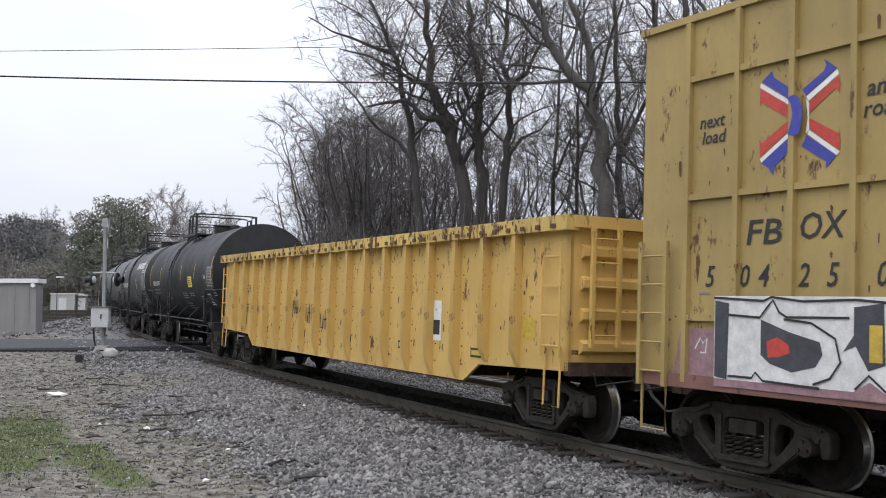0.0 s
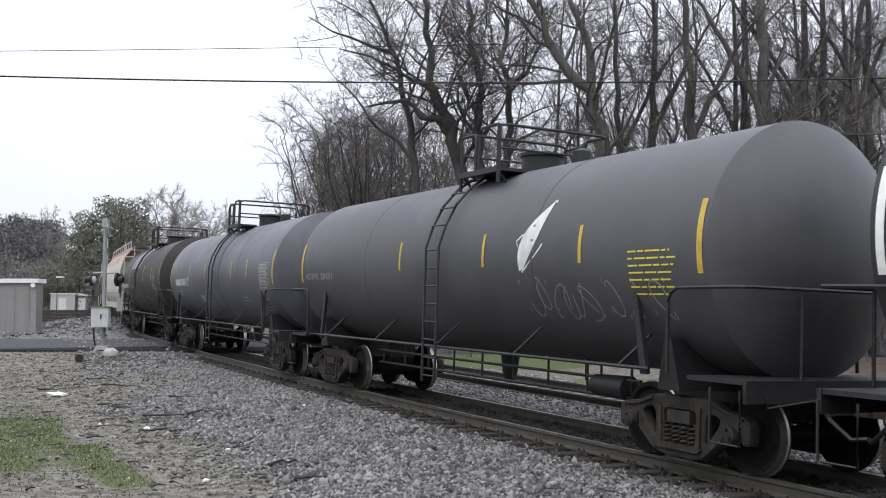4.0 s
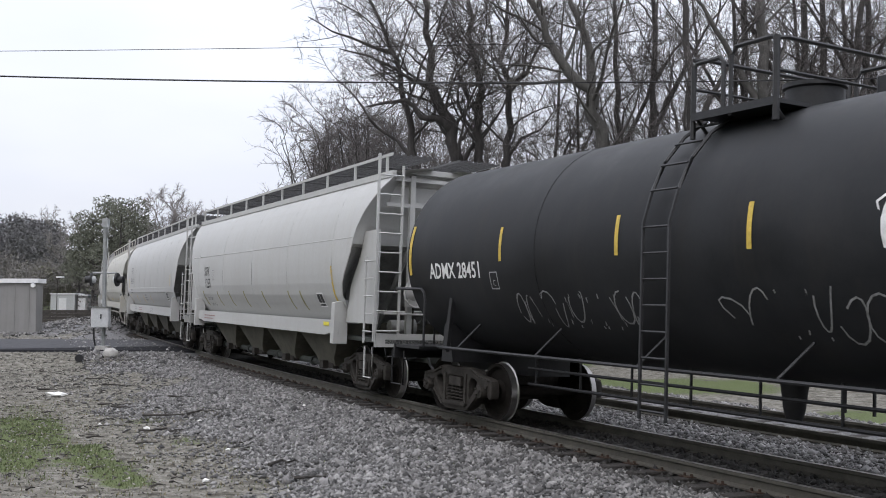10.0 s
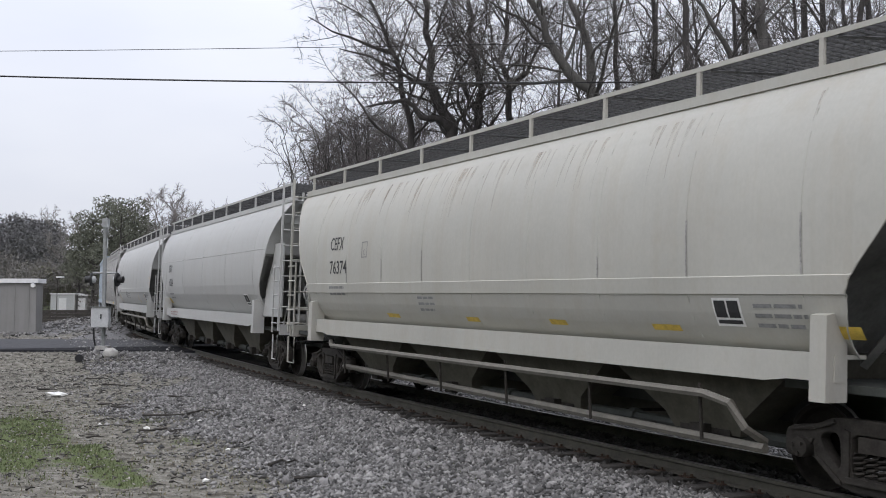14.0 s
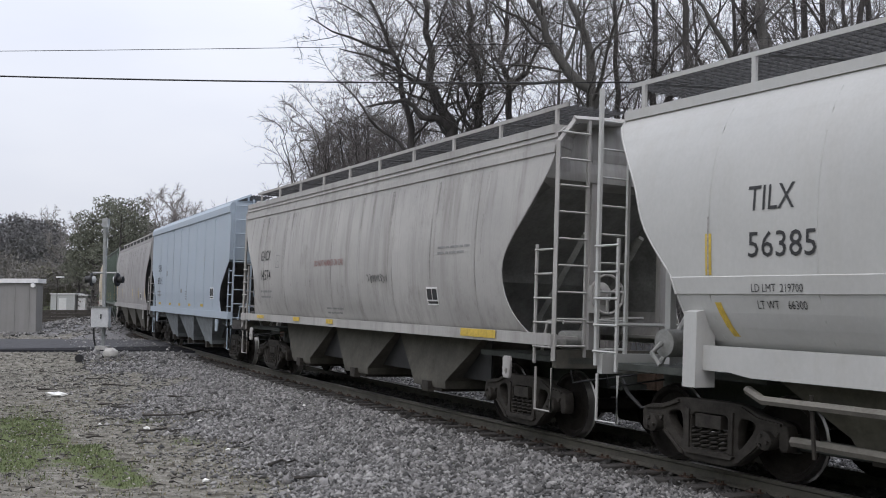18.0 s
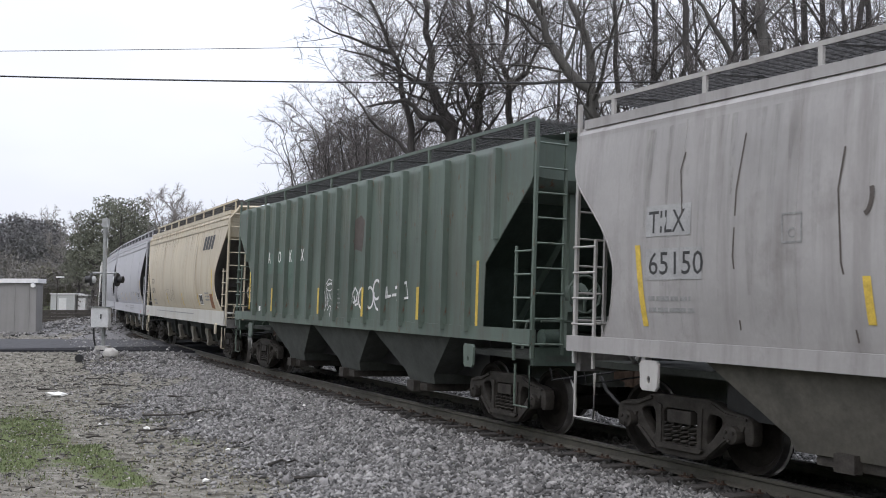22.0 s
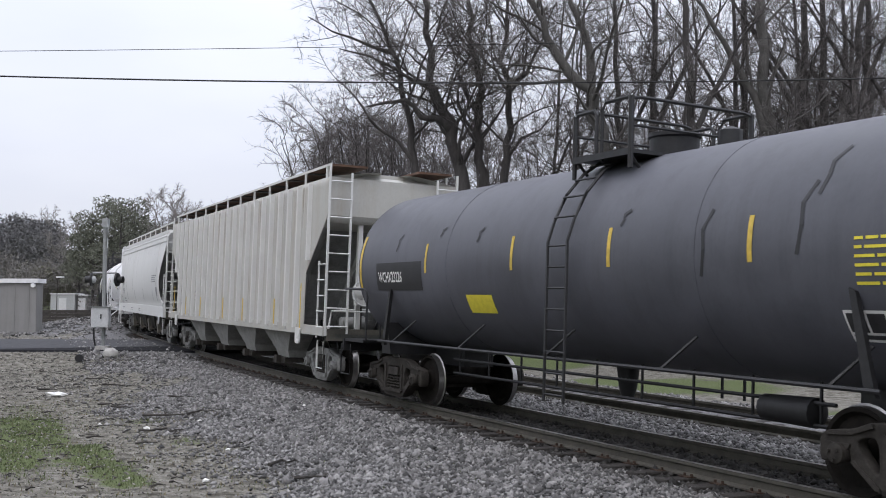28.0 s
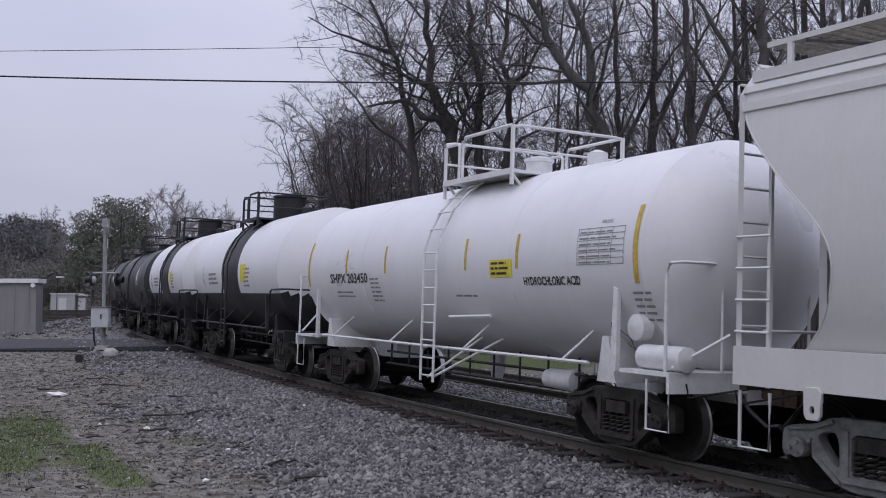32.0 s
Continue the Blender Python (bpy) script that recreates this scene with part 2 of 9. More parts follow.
def scrawl(parent, x, z, wide, high, wall, material, seed, thick=0.03, label="sprayed scrawl"):
    """A graffiti tag of looping strokes."""
    r = random.Random(seed)
    lines, a = [], x
    while a < x + wide:
        w = high * r.uniform(0.4, 0.8)
        cx, cz, ph, k = a + w / 2, z + high * r.uniform(0.35, 0.65), r.uniform(0, 6), r.uniform(0.5, 1.6)
        if r.random() < 0.5:
            lines.append([(cx + w * 0.5 * math.cos(ph + k * u * 0.45), cz + high * 0.45 * math.sin(ph + u * 0.5)) for u in range(r.randint(6, 13))])
        else:
            pts = [(a + w * r.uniform(0, 1), z + high * v) for v in (0.0, 1.0, 0.1, 0.9, 0.3)][: r.randint(2, 5)]
            lines.append(pts)
        a += w * r.uniform(0.7, 1.0)
    strokes(parent, lines, wall, material, thick, "scrawl", label)


def blot(parent, outline, wall, material, name="spray_field", label=""):
    """One flat painted shape with the given outline of (x, z)."""
    me = bpy.data.meshes.new(name)
    me.from_pydata([(x, -wall(z) - 0.006, z) for x, z in outline], [], [tuple(range(len(outline)))])
    me.materials.append(material)
    return place(name, me, parent, None, label)


def specks(parent, n, x0, x1, z0, z1, wall, material, seed, size=0.018, run=0.3, name="rust_fleck"):
    """Chips and short runs of rust, too many to pick apart."""
    r = random.Random(seed)
    verts, faces = [], []
    for _ in range(n):
        x, z, k = r.uniform(x0, x1), r.uniform(z0, z1), size * r.lognormvariate(0, 0.5)
        drip = k * (1 + (r.random() < run) * r.uniform(1.5, 6))
        m = r.randint(5, 7)
        base = len(verts)
        for j in range(m):
            a = 6.283 * j / m
            q = k * r.uniform(0.6, 1.2)
            px, pz = x + q * math.cos(a) * 0.8, z + q * math.sin(a) * (drip / k if math.sin(a) < 0 else 1)
            verts.append((px, -wall(pz) - 0.004, pz))
        faces.append(tuple(range(base, base + m)))
    me = bpy.data.meshes.new(name)
    me.from_pydata(verts, [], faces)
    me.materials.append(material)
    ob = place(name, me, parent)
    ob["kind"] = "stuff"
    return ob


def runs(parent, n, x0, x1, z, fall, wall, material, seed, wide=0.03, name="rust_stain"):
    """Streaks washed down from an edge at height z, narrowing as they fall."""
    r = random.Random(seed)
    verts, faces = [], []
    for _ in range(n):
        x, w, deep, lean = r.uniform(x0, x1), wide * r.lognormvariate(0, 0.5), fall * r.uniform(0.25, 1.0), r.uniform(-0.03, 0.03)
        base = len(verts)
        for i in range(6):
            zz, k = z - deep * i / 5, w * (1 - 0.16 * i) * r.uniform(0.75, 1.2) / 2
            verts += [(x + lean * i / 5 - k, -wall(zz) - 0.004, zz), (x + lean * i / 5 + k, -wall(zz) - 0.004, zz)]
        faces += [(base + 2 * i, base + 2 * i + 1, base + 2 * i + 3, base + 2 * i + 2) for i in range(5)]
    me = bpy.data.meshes.new(name)
    me.from_pydata(verts, [], faces)
    me.materials.append(material)
    ob = place(name, me, parent)
    ob["kind"] = "stuff"
    return ob


def wash(name, tint, much):
    """A thin stain: the tint breaks up and lets what lies below show through."""
    m, n, l, bsdf = tree_of(name)
    t = texture(n, l, 5.0, 6, (1, 1, 0.25), 0.7, 3)
    l.new(ramp(n, l, texture(n, l, 9.0, 4), [(0.3, tuple(c * 0.8 for c in tint)), (0.7, tuple(c * 1.2 for c in tint))]), bsdf.inputs["Base Color"])
    l.new(ramp(n, l, t, [(0.35, (0.0,)), (0.68, (much,))]), bsdf.inputs["Alpha"])
    bsdf.inputs["Roughness"].default_value = 0.8
    return m


def tag(parent, x, z, wide, high, wall, material, lines, thick=0.035, label="black sprayed tag"):
    """A sprayed tag of given strokes, in a box one wide and one high."""
    strokes(parent, [[(x + a * wide, z + b * high) for a, b in line] for line in lines], wall, material, thick, "scrawl", label)


# ---- trucks, wheels, couplers ----
AXLE, WHEEL = 1.778, 0.457


def wheel_mesh():
    bm = bmesh.new()
    prof = [(-0.07, 0.10), (-0.07, 0.15), (-0.02, 0.20), (-0.015, 0.36), (-0.07, 0.40), (-0.07, 0.448), (0.03, 0.458), (0.045, 0.482), (0.065, 0.482), (0.07, 0.44), (0.07, 0.40), (0.025, 0.36), (0.02, 0.20), (0.07, 0.15), (0.07, 0.10)]
    turned(bm, prof, "y", 26)
    me = finish("wheel", bm, [M["wheel"], M["tread"]], 25)
    for p in me.polygons:
        r = math.hypot(p.center.x, p.center.z)
        if 0.445 < r < 0.47 and p.center.y < 0.04:
            p.material_index = 1
    return me


def axle_mesh():
    bm = bmesh.new()
    turned(bm, [(-1.06, 0.07), (-0.85, 0.075), (-0.8, 0.10), (-0.6, 0.10), (-0.5, 0.085), (0.5, 0.085), (0.6, 0.10), (0.8, 0.10), (0.85, 0.075), (1.06, 0.07)], "y", 14)
    return finish("axle", bm, M["wheel"])


def cap_mesh(material):
    bm = bmesh.new()
    turned(bm, [(-0.10, 0.095), (0.03, 0.105), (0.06, 0.10), (0.075, 0.06), (0.08, 0.0001)], "y", 16)
    for k in range(3):
        a = k * 2.094
        turned(bm, [(0.06, 0.02), (0.10, 0.02)], "y", 6, (0.06 * math.sin(a), 0, 0.06 * math.cos(a)))
    return finish("bearing_cap", bm, material)


def rounded(loop, cut=0.25, passes=2):
    """Cuts the corners of a closed run of points."""
    for _ in range(passes):
        out = []
        for (x0, z0), (x1, z1) in zip(loop, loop[1:] + loop[:1]):
            out += [(x0 + (x1 - x0) * cut, z0 + (z1 - z0) * cut), (x1 + (x0 - x1) * cut, z1 + (z0 - z1) * cut)]
        loop = out
    return loop


def casting(bm, loops, half, edge):
    """A cast plate in x and z with holes and rounded edges: the first run is its outline."""
    c = bpy.data.curves.new("casting", "CURVE")
    c.dimensions, c.fill_mode, c.extrude, c.bevel_depth, c.bevel_resolution = "2D", "BOTH", half - edge, edge, 1
    for loop in loops:
        sp = c.splines.new("POLY")
        sp.points.add(len(loop) - 1)
        for p, (x, z) in zip(sp.points, loop):
            p.co = (x, z, 0, 1)
        sp.use_cyclic_u = True
    ob = bpy.data.objects.new("casting", c)
    me = bpy.data.meshes.new_from_object(ob)
    for v in me.vertices:
        v.co = (v.co.x, v.co.z, v.co.y)
    bm.from_mesh(me)
    bpy.data.objects.remove(ob)
    bpy.data.meshes.remove(me)
    bpy.data.curves.remove(c)


def frame_mesh(material):
    """A cast side frame with its openings, seen from outside; y = 0 is its middle."""
    bm = bmesh.new()
    z = WHEEL
    half = [(0.0, 0.33), (0.50, 0.33), (0.74, 0.23), (1.02, 0.20), (1.13, 0.15), (1.13, -0.08), (1.04, -0.09), (1.02, 0.07), (0.77, 0.07), (0.75, -0.08), (0.62, -0.17), (0.44, -0.31), (0.28, -0.35), (0.0, -0.35)]
    outline = [(x, z + h) for x, h in half] + [(-x, z + h) for x, h in half[-2:0:-1]]
    hole = [(0.72, 0.10), (0.66, 0.19), (0.43, 0.21), (0.41, -0.16), (0.49, -0.17)]
    eye = [(-0.31, 0.21), (0.31, 0.21), (0.31, -0.22), (-0.31, -0.22)]
    loops = [rounded(outline, 0.2, 1), rounded([(x, z + h) for x, h in eye], 0.12, 1)] + [rounded([(q * x, z + h) for x, h in hole], 0.22, 2) for q in (1, -1)]
    casting(bm, loops, 0.075, 0.018)
    for q in (1, -1):
        # ribs along the tension arm, and the adapter over each bearing
        slab(bm, [(q * 0.72, z - 0.05), (q * 0.60, z - 0.13), (q * 0.42, z - 0.27), (q * 0.40, z - 0.31), (q * 0.46, z - 0.30), (q * 0.64, z - 0.16), (q * 0.75, z - 0.07)], -0.10, 0.10)
        slab(bm, [(q * 0.50, z + 0.32), (q * 0.74, z + 0.22), (q * 1.06, z + 0.19), (q * 1.06, z + 0.165), (q * 0.74, z + 0.195), (q * 0.48, z + 0.285)], -0.105, 0.105)
        slab(bm, [(q * 0.76, z + 0.10), (q * 1.03, z + 0.10), (q * 1.01, z + 0.05), (q * 0.78, z + 0.05)], -0.10, 0.10)
        slab(bm, [(q * 0.31, z - 0.22), (q * 0.37, z - 0.24), (q * 0.38, z + 0.24), (q * 0.31, z + 0.22)], -0.10, 0.10)
    slab(bm, [(-0.40, z - 0.24), (-0.34, z - 0.22), (0.34, z - 0.22), (0.40, z - 0.24), (0.36, z - 0.28), (-0.36, z - 0.28)], -0.12, 0.12)
    return finish("side_frame", bm, material)


def spring_mesh():
    bm = bmesh.new()
    pts = [(0.055 * math.cos(a * 1.2), 0.055 * math.sin(a * 1.2), a * 0.0098) for a in range(25)]
    tube(bm, pts, 0.017, 4)
    return finish("spring", bm, M["steel"])


def bolster_mesh():
    bm = bmesh.new()
    rings(bm, [[(x, y, z) for x, z in ((-0.2, h - 0.07), (0.2, h - 0.07), (0.2, h + 0.08), (-0.2, h + 0.08))] for y, h in ((-1.10, 0.50), (-0.8, 0.50), (0, 0.52), (0.8, 0.50), (1.10, 0.50))])
    return finish("truck_bolster", bm, M["steel"])


def brake_mesh():
    bm = bmesh.new()
    for s in (1, -1):
        box(bm, s * 0.36 - 0.05, s * 0.36 + 0.05, -0.95, 0.95, 0.28, 0.38)
        for y in (-0.75, 0.75):
            rings(bm, [[(s * 0.40, y + a, 0.22), (s * 0.48, y + a, 0.30), (s * 0.48, y + a, 0.55), (s * 0.40, y + a, 0.60)] for a in (-0.06, 0.06)])
    return finish("brake_beam", bm, M["steel"])


def truck(car, x, skin="steel"):
    """Two side frames with springs, a bolster, brake gear and two wheelsets. Returns the wheelsets."""
    frame_me = shared("frame_" + skin, lambda: frame_mesh(M[skin]))
    cap_me = shared("cap_" + skin, lambda: cap_mesh(M[skin]))
    for side in (-1.0, 1.0):
        f = place("side_frame", frame_me, car, Matrix.Translation((x, side * 1.0, 0)))
        for k in (-0.21, -0.07, 0.07, 0.21):
            place("spring", shared("spring", spring_mesh), f, Matrix.Translation((k, side * 0.05, WHEEL - 0.215)))
    place("truck_bolster", shared("bolster", bolster_mesh), car, Matrix.Translation((x, 0, 0.06)))
    place("brake_beam", shared("brake", brake_mesh), car, Matrix.Translation((x, 0, 0)))
    made = []
    for dx in (-AXLE / 2, AXLE / 2):
        w = place("wheelset", shared("axle", axle_mesh), car, Matrix.Translation((x + dx, 0, WHEEL)))
        for side in (-1, 1):
            place("wheel", shared("wheel", wheel_mesh), w, Matrix.Translation((0, side * 0.745, 0)) @ Matrix.Rotation(0 if side < 0 else math.pi, 4, "Z"))
            place("bearing_cap", cap_me, w, Matrix.Translation((0, side * 1.10, 0)) @ Matrix.Rotation(math.pi if side < 0 else 0, 4, "Z"))
        made.append((w, (x + dx, 0, WHEEL)))
    return made


def coupler(car, end):
    """A knuckle coupler with its shank, cut lever and brake hose at an end of the car."""
    bm = bmesh.new()
    s = 1 if end > 0 else -1
    box(bm, min(end - s * 1.0, end - s * 0.16), max(end - s * 1.0, end - s * 0.16), -0.09, 0.09, 0.80, 0.97)
    slab2 = [(end - s * 0.20, -0.16), (end - s * 0.02, -0.16), (end + s * 0.05, -0.04), (end - s * 0.03, 0.02), (end + s * 0.06, 0.10), (end + s * 0.02, 0.17), (end - s * 0.14, 0.17), (end - s * 0.22, 0.08)]
    rings(bm, [[(a, b, 0.74) for a, b in slab2], [(a, b, 1.02) for a, b in slab2]])
    part("coupler", bm, M["steel_rust"], car)
    bm = bmesh.new()
    e = end - s * 0.36
    tube(bm, [(e, -1.30, 0.98), (e, -1.26, 0.82), (e, -1.1, 0.84), (e, -0.3, 0.92), (e, -0.05, 1.0)], 0.013, 5)
    part("cut_lever", bm, M["black_iron"], car)
    bm = bmesh.new()
    tube(bm, [(end - s * 0.5, -0.35, 0.85), (end - s * 0.35, -0.36, 0.68), (end - s * 0.12, -0.30, 0.50), (end, -0.2, 0.52)], 0.028, 6)
    part("brake_hose", bm, M["black_iron"], car)


def ladder(car, x, y, z0, z1, wide, rungs, material, along="x", name="ladder"):
    """Two stiles and their rungs; the rungs are parts of the ladder."""
    bm = bmesh.new()
    a = (lambda u: (x + u, y)) if along == "x" else (lambda u: (x, y + u))
    for u in (-wide / 2, wide / 2):
        px, py = a(u)
        box(bm, px - 0.028, px + 0.028, py - 0.028, py + 0.028, z0, z1)
    lad = part(name, bm, material, car)
    bm = bmesh.new()
    tube(bm, [(*a(-wide / 2), 0), (*a(wide / 2), 0)], 0.015, 6)
    me = finish("rung", bm, material)
    for i in range(rungs):
        place("rung", me, lad, Matrix.Translation((0, 0, z0 + (z1 - z0) * (i + 0.5) / rungs)))
    return lad


def rail_line(car, pts, material, name="grab_iron", r=0.016):
    bm = bmesh.new()
    tube(bm, pts, r, 6)
    return part(name, bm, material, car)


FLEET = []


def new_car(name, label, category, front, rear, trucks=None, truck_skin="steel"):
    """A car between two coupling places, given as metres along the line at the start."""
    car = new(name)
    tagged(car, label, category, "freight cars of one train")
    long = front - rear
    half = (trucks if trucks else long - 3.9) / 2
    car.empty_display_size = 0.3
    sets = truck(car, half, truck_skin) + truck(car, -half, truck_skin)
    coupler(car, long / 2)
    coupler(car, -long / 2)
    FLEET.append((car, (front + rear) / 2, half, sets))
    return car, long, half


# ---- tank cars ----
def tank_car(label, front, rear, skin, R=1.50, low=1.02, iron="black_iron", strip="yellow", strips=(), end_strip=0.0, ladder_at=0.0, patch=None, two_tone=False, step=0.0, plat=(-0.6, 0.75), housing=0.34, tall_rail=False, dish=0.364, gap=0.48, hat=0.22):
    car, L, half = new_car("tank_car", label, "tank car", front, rear)
    zc, T = low + R, L / 2 - gap
    wall = lambda z: math.sqrt(max(0.01, R * R - (z - zc) ** 2))
    bm = bmesh.new()
    # dished heads that meet the shell in a sharp edge
    head, bend = dish * R, 2 * math.atan(dish)
    prof = [(-T + R / math.sin(bend) * (1 - math.cos(bend * k / 8)), max(0.02, R * math.sin(bend * k / 8) / math.sin(bend))) for k in range(9)]
    mid = [(-0.35, R), (-0.33, R + step), (0.93, R + step), (0.95, R)] if step else [(0.0, R)]
    if patch:
        mid = [(patch[0], R), (patch[1], R)]
    if two_tone:
        mid = [(-0.95, R), (0.95, R)]
    full = prof + mid + [(-u, r) for u, r in prof[::-1]]
    turned(bm, full, "x", 64, (0, 0, zc))
    me = finish("tank", bm, [M[skin], M[patch[3]] if patch else M["tank_black"]], 24)
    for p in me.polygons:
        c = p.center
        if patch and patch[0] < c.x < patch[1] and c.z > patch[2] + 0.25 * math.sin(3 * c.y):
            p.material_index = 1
        if two_tone and (c.z < zc - 0.62 or abs(c.x) < 0.9):
            p.material_index = 1
    place("tank", me, car)
    # jacket seams
    for x in (-T * 0.42, T * 0.42):
        bm = bmesh.new()
        turned(bm, [(x - 0.03, R - 0.01), (x - 0.025, R + 0.006), (x + 0.025, R + 0.006), (x + 0.03, R - 0.01)], "x", 48, (0, 0, zc))
        if not two_tone:
            part("jacket_seam", bm, M[skin], car)
        else:
            bm.free()
    iron_m = M[iron]
    # stub sills, saddles, end platforms
    for s in (1, -1):
        e = s * (L / 2 - 0.42)
        bm = bmesh.new()
        box(bm, min(e, s * (half - 1.3)), max(e, s * (half - 1.3)), -0.3, 0.3, 0.72, 1.08)
        part("stub_sill", bm, iron_m, car)
        bm = bmesh.new()
        rings(bm, [[(s * half - 0.2, -1.25, 0.88), (s * half + 0.2, -1.25, 0.88), (s * half + 0.2, 1.25, 0.88), (s * half - 0.2, 1.25, 0.88)],
                   [(s * half - 0.06, -1.28, zc - R * 0.70), (s * half + 0.06, -1.28, zc - R * 0.70), (s * half + 0.06, 1.28, zc - R * 0.70), (s * half - 0.06, 1.28, zc - R * 0.70)]])
        part("saddle", bm, iron_m, car)
        bm = bmesh.new()
        box(bm, min(e, e - s * 0.95), max(e, e - s * 0.95), -1.48, 1.48, 1.05, 1.10)
        box(bm, min(e, e - s * 0.05), max(e, e - s * 0.05), -1.5, 1.5, 0.86, 1.10)
        part("end_platform", bm, iron_m, car)
        for y in (-1.54, 1.54) if not tall_rail else ():
            rail_line(car, [(e - s * 1.22, y, 1.1), (e - s * 1.22, y, 1.90), (e - s * 1.18, y, 2.01), (e - s * 1.07, y, 2.07), (e - s * 0.16, y, 2.08), (e - s * 0.05, y * 0.97, 2.08), (e - s * 0.01, y * 0.88, 2.08), (e - s * 0.01, 0, 2.08)], iron_m, "handrail", 0.024)
            rail_line(car, [(e - s * 0.05, y, 1.0), (e - s * 0.05, y, 0.42), (e - s * 0.5, y, 0.42), (e - s * 0.5, y, 1.0)], iron_m, "step_iron", 0.017)
        for y in (-1.46, 1.46) if tall_rail else ():
            rail_line(car, [(e - s * 0.12, y, 1.1), (e - s * 0.12, y, 2.24), (e - s * 0.06, y, 2.36), (e - s * 0.02, y * 0.9, 2.38), (e - s * 0.02, 0, 2.38)], iron_m, "handrail", 0.024)
            rail_line(car, [(e - s * 0.05, y, 1.0), (e - s * 0.05, y, 0.42), (e - s * 0.45, y, 0.42), (e - s * 0.45, y, 1.0)], iron_m, "step_iron", 0.017)
            rail_line(car, [(e - s * 0.1, y * 0.95, 1.15), (e + s * 0.3, y * 0.6, 1.55)], iron_m, "rail_brace", 0.022)
        for y in (-0.7, 0.7):
            rail_line(car, [(e - s * 0.02, y, 1.1), (e - s * 0.02, y, 2.08)], iron_m, "rail_post", 0.02)
        bm = bmesh.new()
        lean = 0.62 if tall_rail else 0.0
        slab(bm, [(s * (half - 0.30 + lean), 1.05), (s * (half - 0.18 + lean), 1.05), (s * (half - 0.42 + lean * 1.4), zc - 0.45), (s * (half - 0.50 + lean * 1.4), zc - 0.42)], -1.44, -1.38)
        part("saddle_brace", bm, M["black_iron"] if iron == "black_iron" else iron_m, car)
        # brake rigging under the end
    for y in (-1.47, 1.47):
        rail_line(car, [(-half + 0.1, y, 1.12), (half - 0.1, y, 1.12)], iron_m, "side_rail", 0.026)
        k = int((2 * half - 1) // 2.2)
        for i in range(k + 1):
            x = -half + 0.7 + i * (2 * half - 1.4) / k
            yy = math.copysign(wall(1.55) - 0.02, y)
            rail_line(car, [(x, y, 1.12), (x + 0.22, yy, 1.52)], iron_m, "rail_brace", 0.02)
    bm = bmesh.new()
    for z in (0.62, 0.86):
        tube(bm, [(-half + 1.4, -0.55, z), (half - 1.4, -0.55, z)], 0.025, 6)
    for i in range(9):
        x = -half + 1.6 + i * (2 * half - 3.2) / 8
        tube(bm, [(x, -0.55, 0.6), (x, -0.55, 1.1)], 0.02, 5)
    part("brake_pipe", bm, M["black_iron"], car)
    bm = bmesh.new()
    turned(bm, [(-0.5, 0.02), (-0.45, 0.15), (0.3, 0.17), (0.35, 0.02)], "x", 14, (half - 2.0, -0.5, 0.75))
    part("brake_cylinder", bm, iron_m, car)
    bm = bmesh.new()
    turned(bm, [(0.55, 0.09), (0.7, 0.13), (0.95, 0.16), (1.1, 0.2)], "z", 14)
    part("bottom_valve", bm, iron_m, car)
    # side ladder over the bulge
    lx = ladder_at
    for y in (-1, 1):
        bm = bmesh.new()
        for u in (-0.23, 0.23):
            tube(bm, [(lx + u, y * (R + 0.12), 0.55), (lx + u, y * (R + 0.12), zc + 0.2)] + [(lx + u, y * (R + 0.10 + step) * math.cos(a), zc + (R + 0.10 + step) * math.sin(a)) for a in (0.35, 0.6, 0.85, 1.1)], 0.024, 5)
        lad = part("ladder", bm, iron_m, car)
        bm = bmesh.new()
        tube(bm, [(-0.23, 0, 0), (0.23, 0, 0)], 0.015, 5)
        me = finish("rung", bm, iron_m)
        for i in range(8):
            place("rung", me, lad, Matrix.Translation((lx, y * (R + 0.12), 0.65 + i * (zc - 0.5) / 7)))
        for a in (0.35, 0.55, 0.75, 0.95):
            place("rung", me, lad, Matrix.Translation((lx, y * (R + 0.12) * math.cos(a), zc + (R + 0.12) * math.sin(a))))
    # top fittings and platform
    top = zc + R + step
    p0, p1 = plat
    pm = (p0 + p1) / 2
    bm = bmesh.new()
    turned(bm, [(top - 0.1, housing), (top + hat, housing), (top + hat + 0.02, housing + 0.03), (top + hat + 0.07, housing + 0.03), (top + hat + 0.11, housing * 0.5)], "z", 20, (pm + 0.25, 0, 0))
    part("manway", bm, iron_m, car)
    bm = bmesh.new()
    turned(bm, [(top - 0.1, 0.16), (top + 0.25, 0.16), (top + 0.3, 0.05)], "z", 12, (p1 + 0.5, 0.2, 0))
    part("relief_valve", bm, iron_m, car)
    for y in (-1, 1):
        bm = bmesh.new()
        box(bm, p0, p1, y * 0.80 - 0.28, y * 0.80 + 0.28, top - 0.10, top - 0.05)
        box(bm, p0, p1, y * 1.07 - 0.02, y * 1.07 + 0.02, top - 0.13, top - 0.04)
        for x in (p0 + 0.05, p1 - 0.05):
            tube(bm, [(x, y * 1.04, top - 0.1), (x, y * 0.80, top - 0.34)], 0.025, 5)
        part("top_platform", bm, iron_m, car)
    hi = top + 0.64
